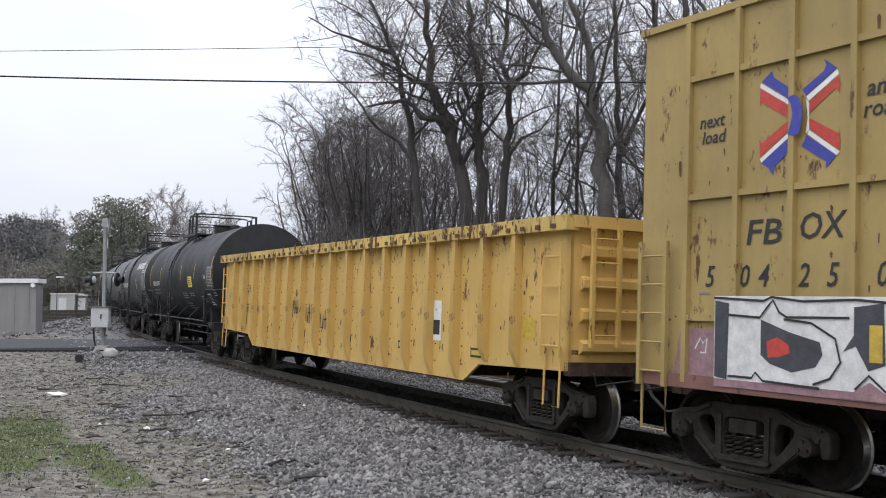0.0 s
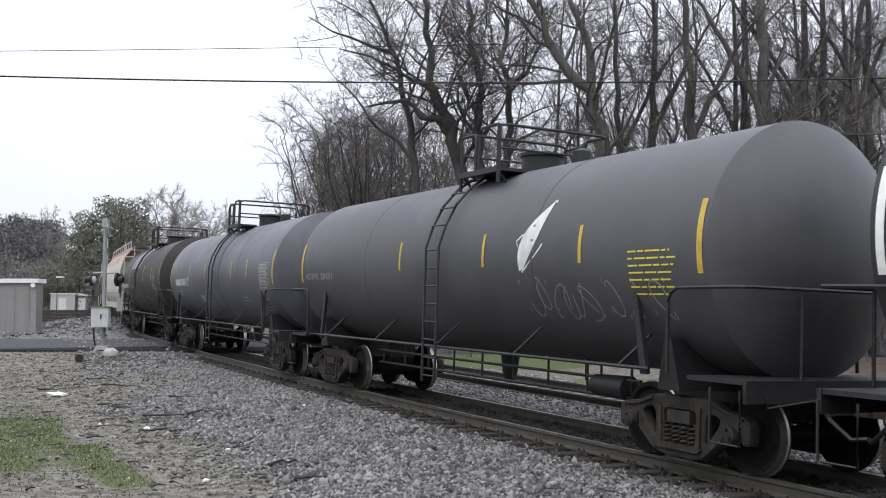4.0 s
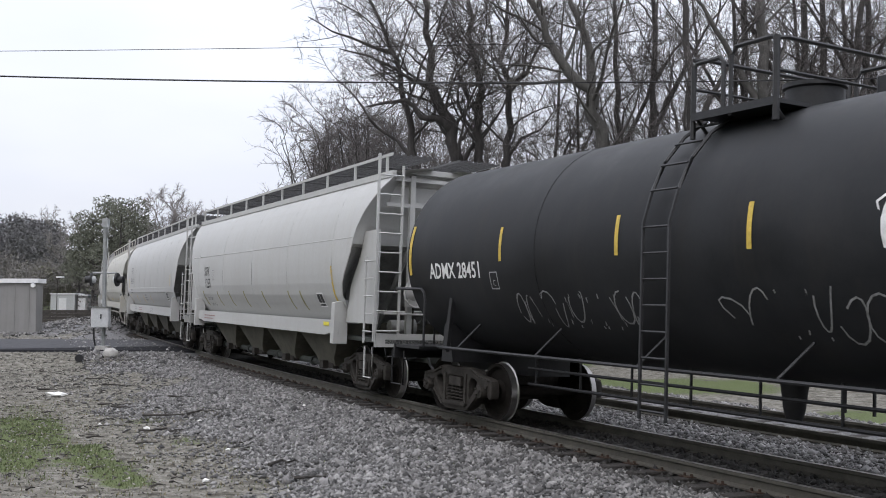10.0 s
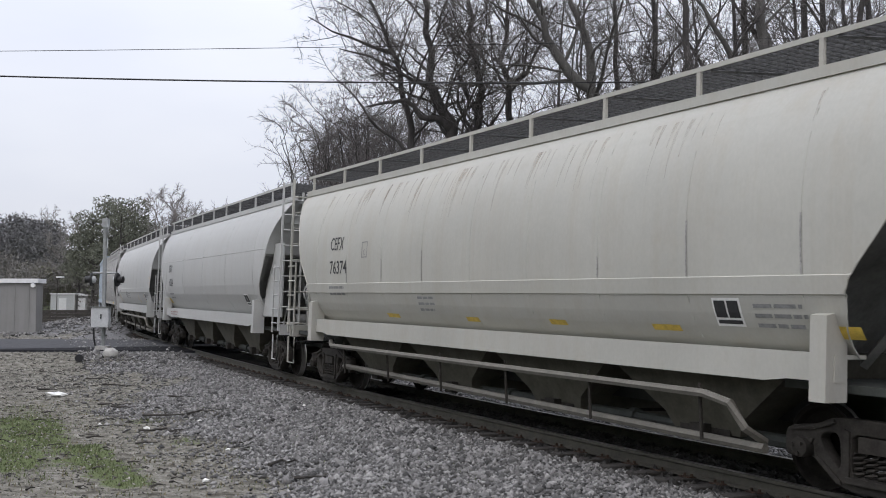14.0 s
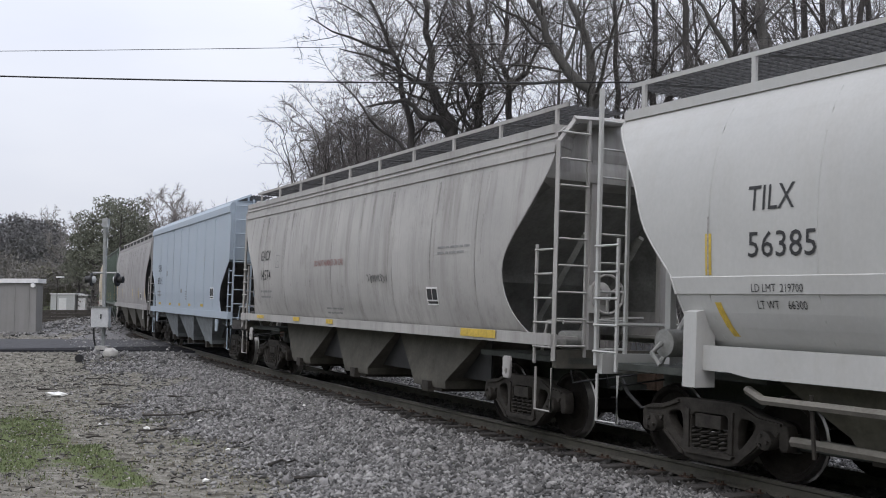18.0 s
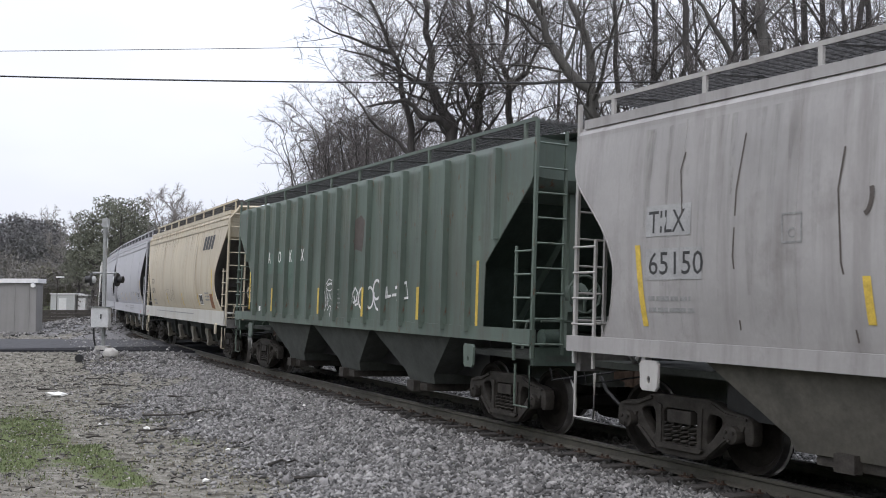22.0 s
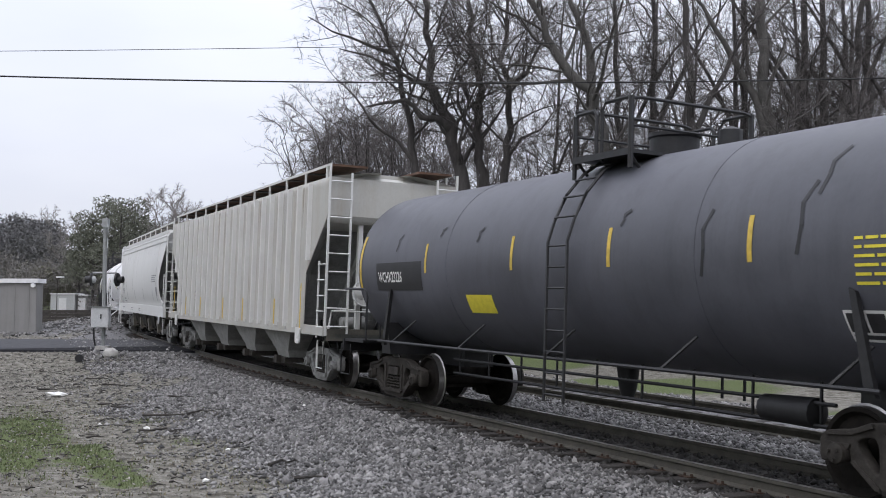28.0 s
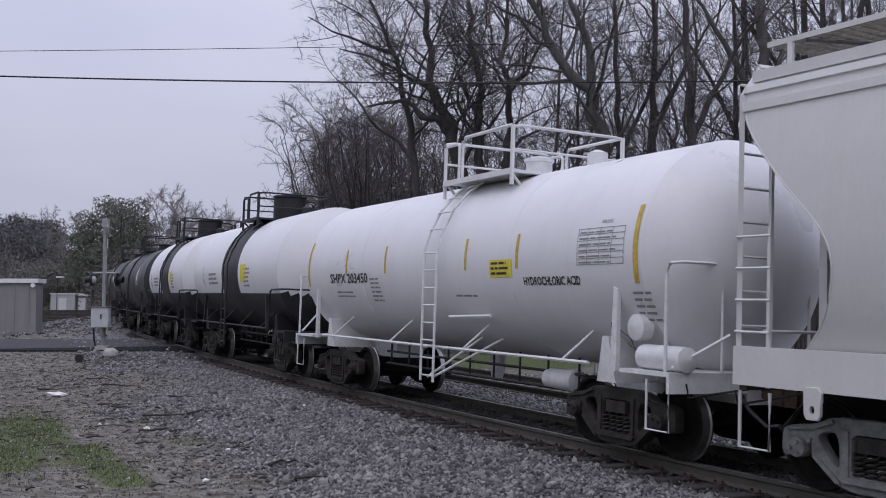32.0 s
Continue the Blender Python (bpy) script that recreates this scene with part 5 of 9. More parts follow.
def tanks_at_the_head():
    W, D, B = M["white_stencil"], M["dim_stencil"], M["black_stencil"]
    # the black tank behind the gondola
    car, L, half, wall, zc, T = tank_car("glossy black tank car with yellow reflective strips", *couple(2), "tank_jet", R=1.56, dish=0.17, strips=(-3.55, -1.55, 0.9, 3.4), end_strip=0.42, ladder_at=-0.5, plat=(-0.6, 0.72))
    write(car, "GATX 201717", -5.3, 2.26, 0.17, wall, W, 0.62, 0.006, long=1.6)
    write(car, "SR 8754", 4.95, 2.42, 0.11, wall, W, 0.62, 0.003)
    small_print(car, -5.2, 2.08, 2, 1.7, wall, D, 0.03, 0.12, 1)
    for x, z, n, l in ((0.95, 1.96, 3, 0.95), (0.95, 1.62, 3, 1.0), (2.3, 1.96, 2, 0.75), (4.0, 1.86, 3, 0.9), (-2.2, 1.98, 4, 0.55), (6.1, 2.05, 3, 0.5)):
        small_print(car, x, z, n, l, wall, D, 0.028, 0.075, int(x * 10) + n)
    decal(car, [(2.25, 2.98, 2.17, 2.52)], wall, M["tag_yellow"], "emergency_panel", "yellow emergency notice panel")
    small_print(car, 2.3, 2.44, 4, 0.6, lambda z: wall(z) + 0.004, B, 0.03, 0.07, 3)
    ruled(car, 5.42, 2.16, 0.98, 0.62, 7, wall, D, 40)
    plate(car, 5.15, 1.62, wall, 0.5, 0.34, "white_stencil", "black_stencil")
    # the short syrup tank
    car, L, half, wall, zc, T = tank_car("short black syrup tank car with white lettering", *couple(3), "tank_black", R=1.56, strip="white_strip", end_strip=0.5, ladder_at=-0.45, plat=(-1.25, 0.5))
    # the maker's italic name, as slanted shapes
    x = 0.95
    for w in (0.26, 0.27, 0.24, 0.24, 0.34, 0.22, 0.24, 0.22, 0.24):
        decal(car, [(x, x + w * 0.78, 3.03, 3.30, 0.35)], wall, W, "painted_mark", "slanted white painted emblem")
        x += w + 0.07
    write(car, "CORN SYRUP", 3.45, 2.84, 0.12, wall, W, 0.6, 0.006, long=0.92)
    write(car, "STSX 51375", -4.33, 2.25, 0.19, wall, W, 0.66, 0.010, long=2.0)
    plate_c(car, -2.35, 2.22, wall, W, 0.24)
    decal(car, [(-1.95, -1.87, 2.16, 2.60), (-1.75, -1.67, 2.16, 2.60), (1.18, 1.26, 2.16, 2.62), (1.38, 1.46, 2.16, 2.62)], wall, M["white_strip"], "reflector_strip", "white reflective strip")
    ruled(car, 3.36, 2.10, 0.98, 0.62, 8, wall, D, 60)
    for x, z, n, l in ((-4.1, 2.02, 2, 1.5), (-2.3, 2.02, 3, 0.75), (0.3, 2.02, 4, 0.6), (0.6, 1.66, 5, 0.6), (1.15, 1.66, 4, 0.75), (1.6, 2.0, 2, 0.55), (2.75, 1.98, 2, 0.5), (2.55, 1.76, 1, 0.6)):
        small_print(car, x, z, n, l, wall, D, 0.03, 0.075, int(x * 10) + n)
    plate(car, 3.25, 1.62, wall, 0.5, 0.34)
    # two maize company tanks
    car, L, half, wall, zc, T = tank_car("faded charcoal tank car with a white leaf emblem", *couple(4), "tank_grey", R=1.53, strips=(-1.4, 1.6, 4.15), end_strip=0.42, step=0.0, ladder_at=0.15, plat=(-0.05, 1.2))
    leaf(car, 3.05, 2.3, 1.0, wall)
    scrawl(car, 2.6, 1.7, 3.2, 0.5, wall, M["pale_spray"], 5, 0.02)
    small_print(car, 5.2, 2.5, 7, 0.9, wall, M["tag_yellow"], 0.02, 0.085, 9)
    write(car, "ADMX 28451", -6.3, 2.28, 0.14, wall, D, 0.62, long=1.6)
    car, L, half, wall, zc, T = tank_car("slate grey tank car with a raised middle band", *couple(5), "tank_slate", R=1.52, strips=(-3.52, -1.12, 2.42, 4.2), end_strip=0.42, step=0.028, ladder_at=0.35, plat=(0.0, 1.26))
    write(car, "ADMX 25438", -5.85, 2.24, 0.22, wall, W, 0.62, 0.004, long=1.74)
    plate_c(car, -3.9, 2.22, wall, W, 0.22)
    write(car, "FRIKS...", -2.06, 1.72, 0.20, wall, M["white_spray"], 0.7, 0.0, 0.1, "scrawl", "white sprayed tag", long=0.84)
    write(car, "A!S", -1.24, 1.90, 0.17, wall, M["white_spray"], 0.7, 0.0, 0.15, "scrawl", "white sprayed tag", long=0.34)
    for x, z, n, l in ((-5.7, 2.0, 2, 0.9), (-5.5, 1.8, 1, 0.3), (-0.3, 1.72, 3, 0.6), (-3.4, 1.55, 1, 0.45), (3.5, 1.86, 2, 0.5)):
        small_print(car, x, z, n, l, wall, D, 0.03, 0.085, int(x * 10) + n)
    ruled(car, 5.5, 2.08, 0.95, 0.66, 8, wall, D, 80)
    plate(car, 5.5, 1.56, wall, 0.5, 0.28, "dim_stencil")
    car, L, half, wall, zc, T = tank_car("dull brown-black tank car with a patch of painted sheen", *couple(6), "tank_brown", R=1.60, strips=(-4.15, -1.4, 1.4, 4.15), end_strip=0.42, ladder_at=-0.5, plat=(-0.35, 1.45), housing=0.55, patch=(-4.0, -0.65, 2.85, "tank_shine"))
    write(car, "GBRX 701473", -6.75, 2.22, 0.19, wall, W, 0.60, 0.004, long=2.3)
    plate_c(car, -3.85, 2.2, wall, D, 0.24)
    for x, z, n, l in ((-6.3, 2.0, 2, 1.4), (-3.1, 2.3, 2, 0.55), (-2.9, 1.86, 2, 0.6), (-2.6, 1.5, 2, 0.45), (1.3, 3.1, 2, 0.4), (1.3, 1.8, 2, 0.4), (1.5, 1.4, 4, 0.8), (2.5, 1.75, 4, 0.6), (4.6, 2.6, 6, 0.8)):
        small_print(car, x, z, n, l, wall, D, 0.03, 0.085, int(x * 10) + n)
    plate(car, 4.9, 1.8, wall, 0.55, 0.35, "dim_stencil")


def leaf(car, x, z, high, wall):
    """A leaf emblem of two white blades round a dark rib."""
    W = M["white_spray"]
    strokes(car, [[(x - 0.35, z + 0.02), (x - 0.45, z + 0.45), (x + 0.05, z + 0.80), (x + 0.30, z + high)], [(x - 0.30, z + 0.0), (x + 0.20, z + 0.35), (x + 0.32, z + high)]], wall, W, 0.03, "leaf_emblem", "white leaf-shaped painted emblem")
    verts, faces = [], []
    for i in range(9):
        u = i / 8
        cx, wd = x - 0.30 + 0.58 * u, 0.30 * math.sin(math.pi * min(1, u * 0.9 + 0.08))
        zz = z + 0.03 + high * 0.95 * u
        verts += [(cx - wd, -wall(zz) - 0.006, zz), (cx + wd * 0.35, -wall(zz) - 0.006, zz)]
    faces = [(2 * i, 2 * i + 1, 2 * i + 3, 2 * i + 2) for i in range(8)]
    me = bpy.data.meshes.new("leaf_blade")
    me.from_pydata(verts, [], faces)
    me.materials.append(W)
    place("leaf_blade", me, car)


def marks(car, wall, name, number, x, z, high, material, seed, plate_x=None, dx=0.0, gap=0.48, weights=()):
    """The reporting mark over the number, and the load lines in small letters below."""
    write(car, name, x, z + gap, high, wall, material, 0.80, 0.001)
    write(car, number, x + dx, z, high, wall, material, 0.98, 0.001)
    if weights:
        write(car, "LD LMT  " + weights[0], x + 0.05, z - 0.36, 0.088, wall, material, 0.8)
        write(car, "LT WT    " + weights[1], x + 0.09, z - 0.53, 0.088, wall, material, 0.8)
    else:
        small_print(car, x, z - 0.30, 2, 0.9, wall, material if material is not M["black_stencil"] else M["grey_stencil"], 0.05, 0.13, seed)
    if plate_x is not None:
        plate_c(car, plate_x, z + gap * 0.6, wall, M["grey_stencil"])


def strips(car, wall, xs, z, high=0.36, lean=-0.25, material="yellow"):
    decal(car, [(x, x + 0.09, z, z + high, lean) for x in xs], wall, M[material], "reflector_strip", "leaning reflective strip")


def hoppers():
    B, K, Y = M["black_stencil"], M["grey_stencil"], M["yellow"]
    car, L, half, wall, X = hopper_car("off-white round-sided hopper with rusty upper panels", *couple(7), "hop_rusty", "round", bay_skin="bay_tan", seams=9, post="hop_white", reach=0.1)
    marks(car, wall, "CEFX", "76396", -5.82, 2.40, 0.26, B, 7, -4.22, weights=("219500", "66500"))
    runs(car, 70, -6.8, 6.8, 4.0, 1.2, wall, M["rust_wash"], 2, 0.06)
    plate(car, 5.15, 1.62, wall)
    tag(car, -5.48, 1.46, 0.82, 0.30, wall, B, [[(0.0, 1.0), (0.10, 0.55), (0.16, 0.9), (0.22, 0.35), (0.28, 0.95)], [(0.30, 0.2), (0.40, 0.95), (0.48, 0.1)], [(0.33, 0.5), (0.47, 0.5)], [(0.52, 0.1), (0.54, 0.9), (0.66, 0.8), (0.60, 0.5), (0.54, 0.45), (0.72, 0.0)], [(0.98, 0.6), (0.84, 0.65), (0.76, 0.35), (0.84, 0.05), (0.95, 0.2), (0.88, 0.28)]], 0.022)
    decal(car, [(-6.0, -5.3, 1.58, 1.66), (-3.95, -3.45, 1.58, 1.66), (1.0, 1.5, 1.60, 1.68), (6.0, 6.75, 1.60, 1.70), (4.4, 5.0, 1.62, 1.69)], wall, Y, "reflector_strip", "flat yellow reflector")
    decal(car, [(-3.1, -2.5, 1.85, 2.1, 0.8)], wall, M["patch_grey"], "touch_up")
    sill = lambda z: 1.545
    small_print(car, -4.6, 1.30, 2, 0.7, sill, K, 0.035, 0.09, 5)
    small_print(car, -3.1, 1.30, 2, 1.2, sill, K, 0.035, 0.09, 6)
    small_print(car, 1.0, 1.32, 2, 1.0, sill, K, 0.03, 0.08, 8)
    small_print(car, 5.7, 1.80, 2, 0.6, wall, K, 0.035, 0.09, 15)
    car, L, half, wall, zc, T = tank_car("black tank car with a white leaf emblem and scrawls", *couple(8), "tank_jet", R=1.60, strips=(-4.15, -1.42, 0.80, 3.4), end_strip=0.42, ladder_at=-0.5, plat=(-0.66, 0.65))
    write(car, "ADMX 28451", -6.35, 2.24, 0.25, wall, M["white_stencil"], 0.62, 0.006, long=1.62)
    plate_c(car, -4.45, 2.06, wall, M["dim_stencil"], 0.22)
    leaf(car, 2.85, 2.4, 1.05, wall)
    scrawl(car, -3.9, 1.55, 2.7, 0.45, wall, M["pale_spray"], 21, 0.022)
    scrawl(car, 0.25, 1.55, 4.2, 0.5, wall, M["pale_spray"], 22, 0.022)
    small_print(car, 5.8, 2.4, 6, 0.5, wall, M["tag_yellow"], 0.02, 0.08, 4)
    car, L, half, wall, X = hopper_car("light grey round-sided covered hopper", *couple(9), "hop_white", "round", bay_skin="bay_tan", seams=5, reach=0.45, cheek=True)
    marks(car, wall, "SSPX", "1255", -5.4, 2.14, 0.28, B, 9, -4.4, 0.02, 0.36, ("216100", "69900"))
    plate(car, 5.05, 1.70, wall)
    strips(car, wall, (-5.7, -3.9, -2.5, -0.9, 0.9, 3.1, 4.0), 1.62, 0.42, -0.25, "olive_strip")
    strips(car, wall, (6.25,), 1.6, 0.95, -0.15, "yellow")
    small_print(car, -5.5, 1.30, 2, 1.4, sill, M["red"], 0.03, 0.085, 2)
    decal(car, [(5.6, 5.95, 1.32, 1.40)], sill, M["tag_yellow"], "reflector_strip", "flat yellow reflector")
    car, L, half, wall, X = hopper_car("white round-sided covered hopper with yellow marks", *couple(10), "hop_white", "round", bay_skin="bay_tan", seams=8, reach=0.2)
    marks(car, wall, "TILX", "56616", -5.98, 2.38, 0.27, B, 10, -4.35)
    plate(car, 5.1, 1.70, wall)
    strips(car, wall, (-6.6, 6.2), 2.2, 0.45, 0.0, "yellow")
    strips(car, wall, (-6.3, -4.05, -1.8, 0.45), 1.55, 0.36, -0.3, "yellow")
    scrawl(car, 5.9, 1.6, 0.8, 0.3, wall, K, 31, 0.02)
    small_print(car, -1.35, 1.86, 3, 0.8, wall, K, 0.04, 0.1, 12)
    small_print(car, -4.5, 1.32, 2, 0.6, sill, K, 0.03, 0.08, 13)
    small_print(car, -3.2, 1.32, 2, 1.3, sill, M["red"], 0.03, 0.085, 14)
    write(car, "CLOSE DUST CAPS AND ROOF", 0.65, 1.31, 0.075, sill, K, 0.6)
    write(car, "HATCHES BEFORE CAR MOVES", 0.65, 1.19, 0.075, sill, K, 0.6)
    car, L, half, wall, X = hopper_car("cream-white hopper with air pipes along its sill", *couple(11), "hop_cream", "round", bay_skin="bay_tan", pipes=True, seams=9, reach=0.3)
    runs(car, 60, -7.0, 7.0, 4.05, 0.9, wall, M["rust_wash"], 3, 0.05)
    marks(car, wall, "CEFX", "76374", -5.9, 2.38, 0.27, B, 11, -4.25)
    plate(car, 5.35, 1.66, wall)
    decal(car, [(-3.4, -2.9, 1.56, 1.63), (-0.4, 0.0, 1.56, 1.63), (2.0, 2.4, 1.58, 1.65), (4.2, 4.7, 1.58, 1.65), (6.8, 7.25, 1.58, 1.70)], wall, Y, "reflector_strip", "flat yellow reflector")
    small_print(car, -1.9, 1.9, 3, 0.7, wall, K, 0.04, 0.1, 16)
    small_print(car, 5.95, 1.86, 3, 0.75, wall, K, 0.04, 0.1, 17)
    car, L, half, wall, X = hopper_car("white round-sided covered hopper with a grey front end", *couple(12), "hop_white", "round", bay_skin="bay_tan", seams=5, reach=0.4, cheek=True)
    marks(car, wall, "SSPX", "1034", -5.85, 2.22, 0.28, B, 18, None, 0.05, 0.48)
    plate(car, 5.1, 1.66, wall)
    decal(car, [(-6.5, -6.1, 1.62, 1.80)], wall, M["yellow"], "reflector_strip", "broad yellow panel")
    small_print(car, -5.5, 1.30, 2, 1.4, sill, M["red"], 0.03, 0.085, 2)
    car, L, half, wall, X = hopper_car("white hopper with air pipes and dark seams", *couple(13), "hop_white", "round", bay_skin="bay_tan", pipes=True, seams=10, reach=0.35)
    marks(car, wall, "TILX", "56385", -6.0, 2.38, 0.27, B, 19, -4.25, weights=("219700", "66300"))
    plate(car, 5.0, 1.66, wall)
    strips(car, wall, (-6.6, 7.0), 2.2, 0.45, 0.0, "yellow")
    strips(car, wall, (-6.4, 2.4, 4.6), 1.55, 0.36, -0.3, "yellow")
    scrawl(car, -3.0, 1.7, 0.8, 0.34, wall, B, 33, 0.02)
    small_print(car, -2.0, 1.92, 3, 0.8, wall, K, 0.04, 0.1, 20)
    small_print(car, 5.5, 1.86, 3, 0.75, wall, K, 0.04, 0.1, 21)
    # three-bay grain cars
    car, L, half, wall, X = hopper_car("dirty grey three-bay covered hopper", *couple(14), "hop_grey", "flow", bays=3, bay_skin="bay_grey", seams=8, reach=0.5, top=4.30, low_bays=True)
    runs(car, 80, -6.8, 6.8, 3.85, 2.2, wall, M["soot_wash"], 4, 0.10, "soot_stain")
    specks(car, 90, -6.8, 6.8, 1.6, 2.4, wall, M["soot_wash"], 14, 0.03, 0.6, "soot_fleck")
    marks(car, wall, "GACX", "14574", -5.75, 2.30, 0.26, B, 22, -4.5)
    write(car, "DO NOT HAMMER ON CAR", -1.75, 2.56, 0.13, wall, M["red"], 0.75, 0.004)
    plate(car, 3.75, 1.80, wall)
    small_print(car, -1.2, 1.66, 2, 1.0, wall, K, 0.035, 0.09, 23)
    small_print(car, 4.2, 2.72, 2, 1.2, wall, K, 0.035, 0.09, 24)
    decal(car, [(-6.05, -5.45, 1.36, 1.44), (-3.2, -2.75, 1.36, 1.45), (-1.05, -0.65, 1.36, 1.45), (5.0, 6.1, 1.34, 1.46)], lambda z: 1.55, M["yellow"], "reflector_strip", "flat yellow reflector")
    scrawl(car, 1.2, 2.2, 0.9, 0.14, wall, B, 35, 0.015)
    car, L, half, wall, X = hopper_car("pale blue three-bay covered hopper", *couple(15), "hop_blue", "flat", bays=3, bay_skin="bay_blue", ends="ends_dark", seams=8, reach=0.70, top=4.52)
    marks(car, wall, "FURX", "855311", -5.35, 2.30, 0.27, B, 25)
    decal(car, [(-3.42, -3.25, 2.6, 2.78), (-0.42, -0.15, 1.98, 2.12)], wall, K, "touch_up")
    decal(car, [(-5.15, -4.6, 1.54, 1.62), (-2.8, -2.4, 1.54, 1.62), (-0.85, -0.5, 1.54, 1.62), (0.95, 1.35, 1.55, 1.63), (3.0, 3.4, 1.56, 1.64)], wall, Y, "reflector_strip", "flat yellow reflector")
    plate(car, 4.5, 1.80, wall, 0.5, 0.34)
    small_print(car, 0.4, 2.0, 4, 0.4, wall, K, 0.035, 0.08, 27)
    car, L, half, wall, X = hopper_car("soot-streaked taupe grey covered hopper", *couple(16), "hop_taupe", "bulge", bays=3, bay_skin="bay_grey", ends="ends_dark", post="hop_grey", seams=8, reach=0.37, top=4.24)
    decal(car, [(-6.34, -5.60, 2.66, 3.02), (-6.34, -5.42, 2.16, 2.52)], wall, M["patch_grey"], "touch_up")
    runs(car, 110, -6.5, 6.5, 3.95, 2.3, wall, M["soot_wash"], 5, 0.12, "soot_stain")
    marks(car, wall, "TILX", "65150", -6.30, 2.22, 0.27, B, 28, -4.3)
    strokes(car, [[(-4.88, 1.62), (-4.96, 2.4), (-4.93, 3.1), (-4.84, 3.7)], [(-3.42, 1.55), (-3.58, 2.3), (-3.62, 3.0), (-3.56, 3.4)], [(-5.74, 2.9), (-5.80, 3.4), (-5.74, 3.6)], [(-1.3, 1.7), (-1.36, 2.5), (-1.25, 3.3)], [(0.9, 1.8), (0.84, 2.8), (0.92, 3.6)], [(3.2, 1.7), (3.1, 2.6), (3.2, 3.5)]], wall, M["patch_brown"], 0.022, "crack_stain", "dark sooty crack stain")
    scrawl(car, -3.42, 2.72, 0.14, 0.3, wall, M["patch_brown"], 61, 0.05, "dark sooty smear")
    plate(car, 5.05, 1.66, wall)
    strips(car, wall, (-6.42,), 1.62, 0.95, -0.12, "yellow")
    strips(car, wall, (-3.3, 1.7, 4.3, 6.75), 1.72, 0.45, -0.1, "yellow")
    small_print(car, 5.7, 1.95, 3, 0.6, wall, K, 0.035, 0.09, 29)
    car, L, half, wall, X = hopper_car("dark green ribbed covered hopper with white scrawls", *couple(17), "hop_green", "rib", bays=3, ribs=17, rib_x=6.6, bay_skin="bay_dark", ends="ends_green", reach=0.55, top=4.22)
    G_ = lambda z: wall(z) + 0.003
    decal(car, [(-5.0, -4.4, 2.45, 2.95), (-4.2, -3.65, 2.45, 2.98), (-3.4, -2.85, 2.1, 3.0)], wall, M["patch_green"], "touch_up")
    for ch, x in (("A", -4.85), ("O", -4.05), ("K", -3.2), ("X", -2.36)):
        write(car, ch, x, 2.72, 0.28, G_, M["white_stencil"], 0.75, 0.006)
    runs(car, 90, -6.4, 6.4, 4.1, 2.4, wall, M["soot_wash"], 7, 0.10, "soot_stain")
    runs(car, 40, -6.4, 6.4, 4.1, 1.6, wall, M["rust_wash"], 17, 0.06)
    blot(car, [(0.55, 2.70), (0.95, 2.86), (1.30, 2.80), (1.38, 3.15), (1.55, 3.30), (1.20, 3.52), (0.72, 3.40), (0.56, 3.20)], wall, M["patch_brown"], "touch_up")
    decal(car, [(-6.42, -6.34, 1.56, 2.54), (6.0, 6.08, 1.5, 2.5)], lambda z: 1.50, Y, "reflector_strip", "tall yellow reflector")
    decal(car, [(x - 0.05, x + 0.05, 1.55, 2.1) for x in (-4.125, -0.825, 1.65, 4.125)], lambda z: 1.604, Y, "reflector_strip", "yellow reflector on a rib")
    ring = lambda x, z, w, h: [(x + w * math.cos(0.45 * k), z + h * math.sin(0.45 * k)) for k in range(15)]
    strokes(car, [[(-0.71, 2.03), (-0.64, 1.89), (-0.57, 1.72), (-0.53, 1.86), (-0.49, 2.00)]], G_, M["white_spray"], 0.022, "scrawl", "thin white sprayed tag")
    strokes(car, [[(-0.60, 2.10), (-0.49, 1.72), (-0.38, 2.00), (-0.33, 1.89), (-0.18, 1.76), (-0.20, 2.17), (-0.31, 2.19)]], G_, M["white_spray"], 0.022, "scrawl", "thin white sprayed tag")
    strokes(car, [[(-0.64, 2.17), (-0.47, 2.29), (-0.27, 2.25), (-0.33, 2.19), (-0.55, 2.15)]], G_, M["white_spray"], 0.022, "scrawl", "thin white sprayed tag")
    strokes(car, [[(-0.66, 1.61), (-0.60, 1.77)]], G_, M["white_spray"], 0.022, "scrawl", "thin white sprayed tag")
    strokes(car, [[(-0.51, 1.63), (-0.38, 1.73), (-0.16, 1.69)]], G_, M["white_spray"], 0.022, "scrawl", "thin white sprayed tag")
    strokes(car, [[(-0.36, 1.51), (-0.31, 1.70), (-0.25, 1.52)]], G_, M["white_spray"], 0.022, "scrawl", "thin white sprayed tag")
    strokes(car, [[(-0.20, 1.52), (-0.19, 1.67), (-0.14, 1.66)]], G_, M["white_spray"], 0.022, "scrawl", "thin white sprayed tag")
    strokes(car, [ring(-0.42, 2.12, 0.17, 0.08)], G_, M["white_spray"], 0.022, "scrawl", "thin white sprayed tag")
    strokes(car, [[(0.87, 1.78), (0.89, 1.97), (1.03, 2.10), (1.16, 2.01), (1.11, 1.85), (0.94, 1.80)]], G_, M["white_spray"], 0.05, "scrawl", "broad white sprayed tag")
    strokes(car, [[(0.98, 1.94), (1.07, 1.76), (1.20, 1.79), (1.22, 1.91)]], G_, M["white_spray"], 0.05, "scrawl", "broad white sprayed tag")
    strokes(car, [[(1.99, 2.01), (2.01, 1.84), (2.12, 1.71), (2.28, 1.67), (2.45, 1.75), (2.53, 1.93), (2.51, 2.10), (2.41, 2.16), (2.33, 2.09)]], G_, M["white_spray"], 0.05, "scrawl", "broad white sprayed tag")
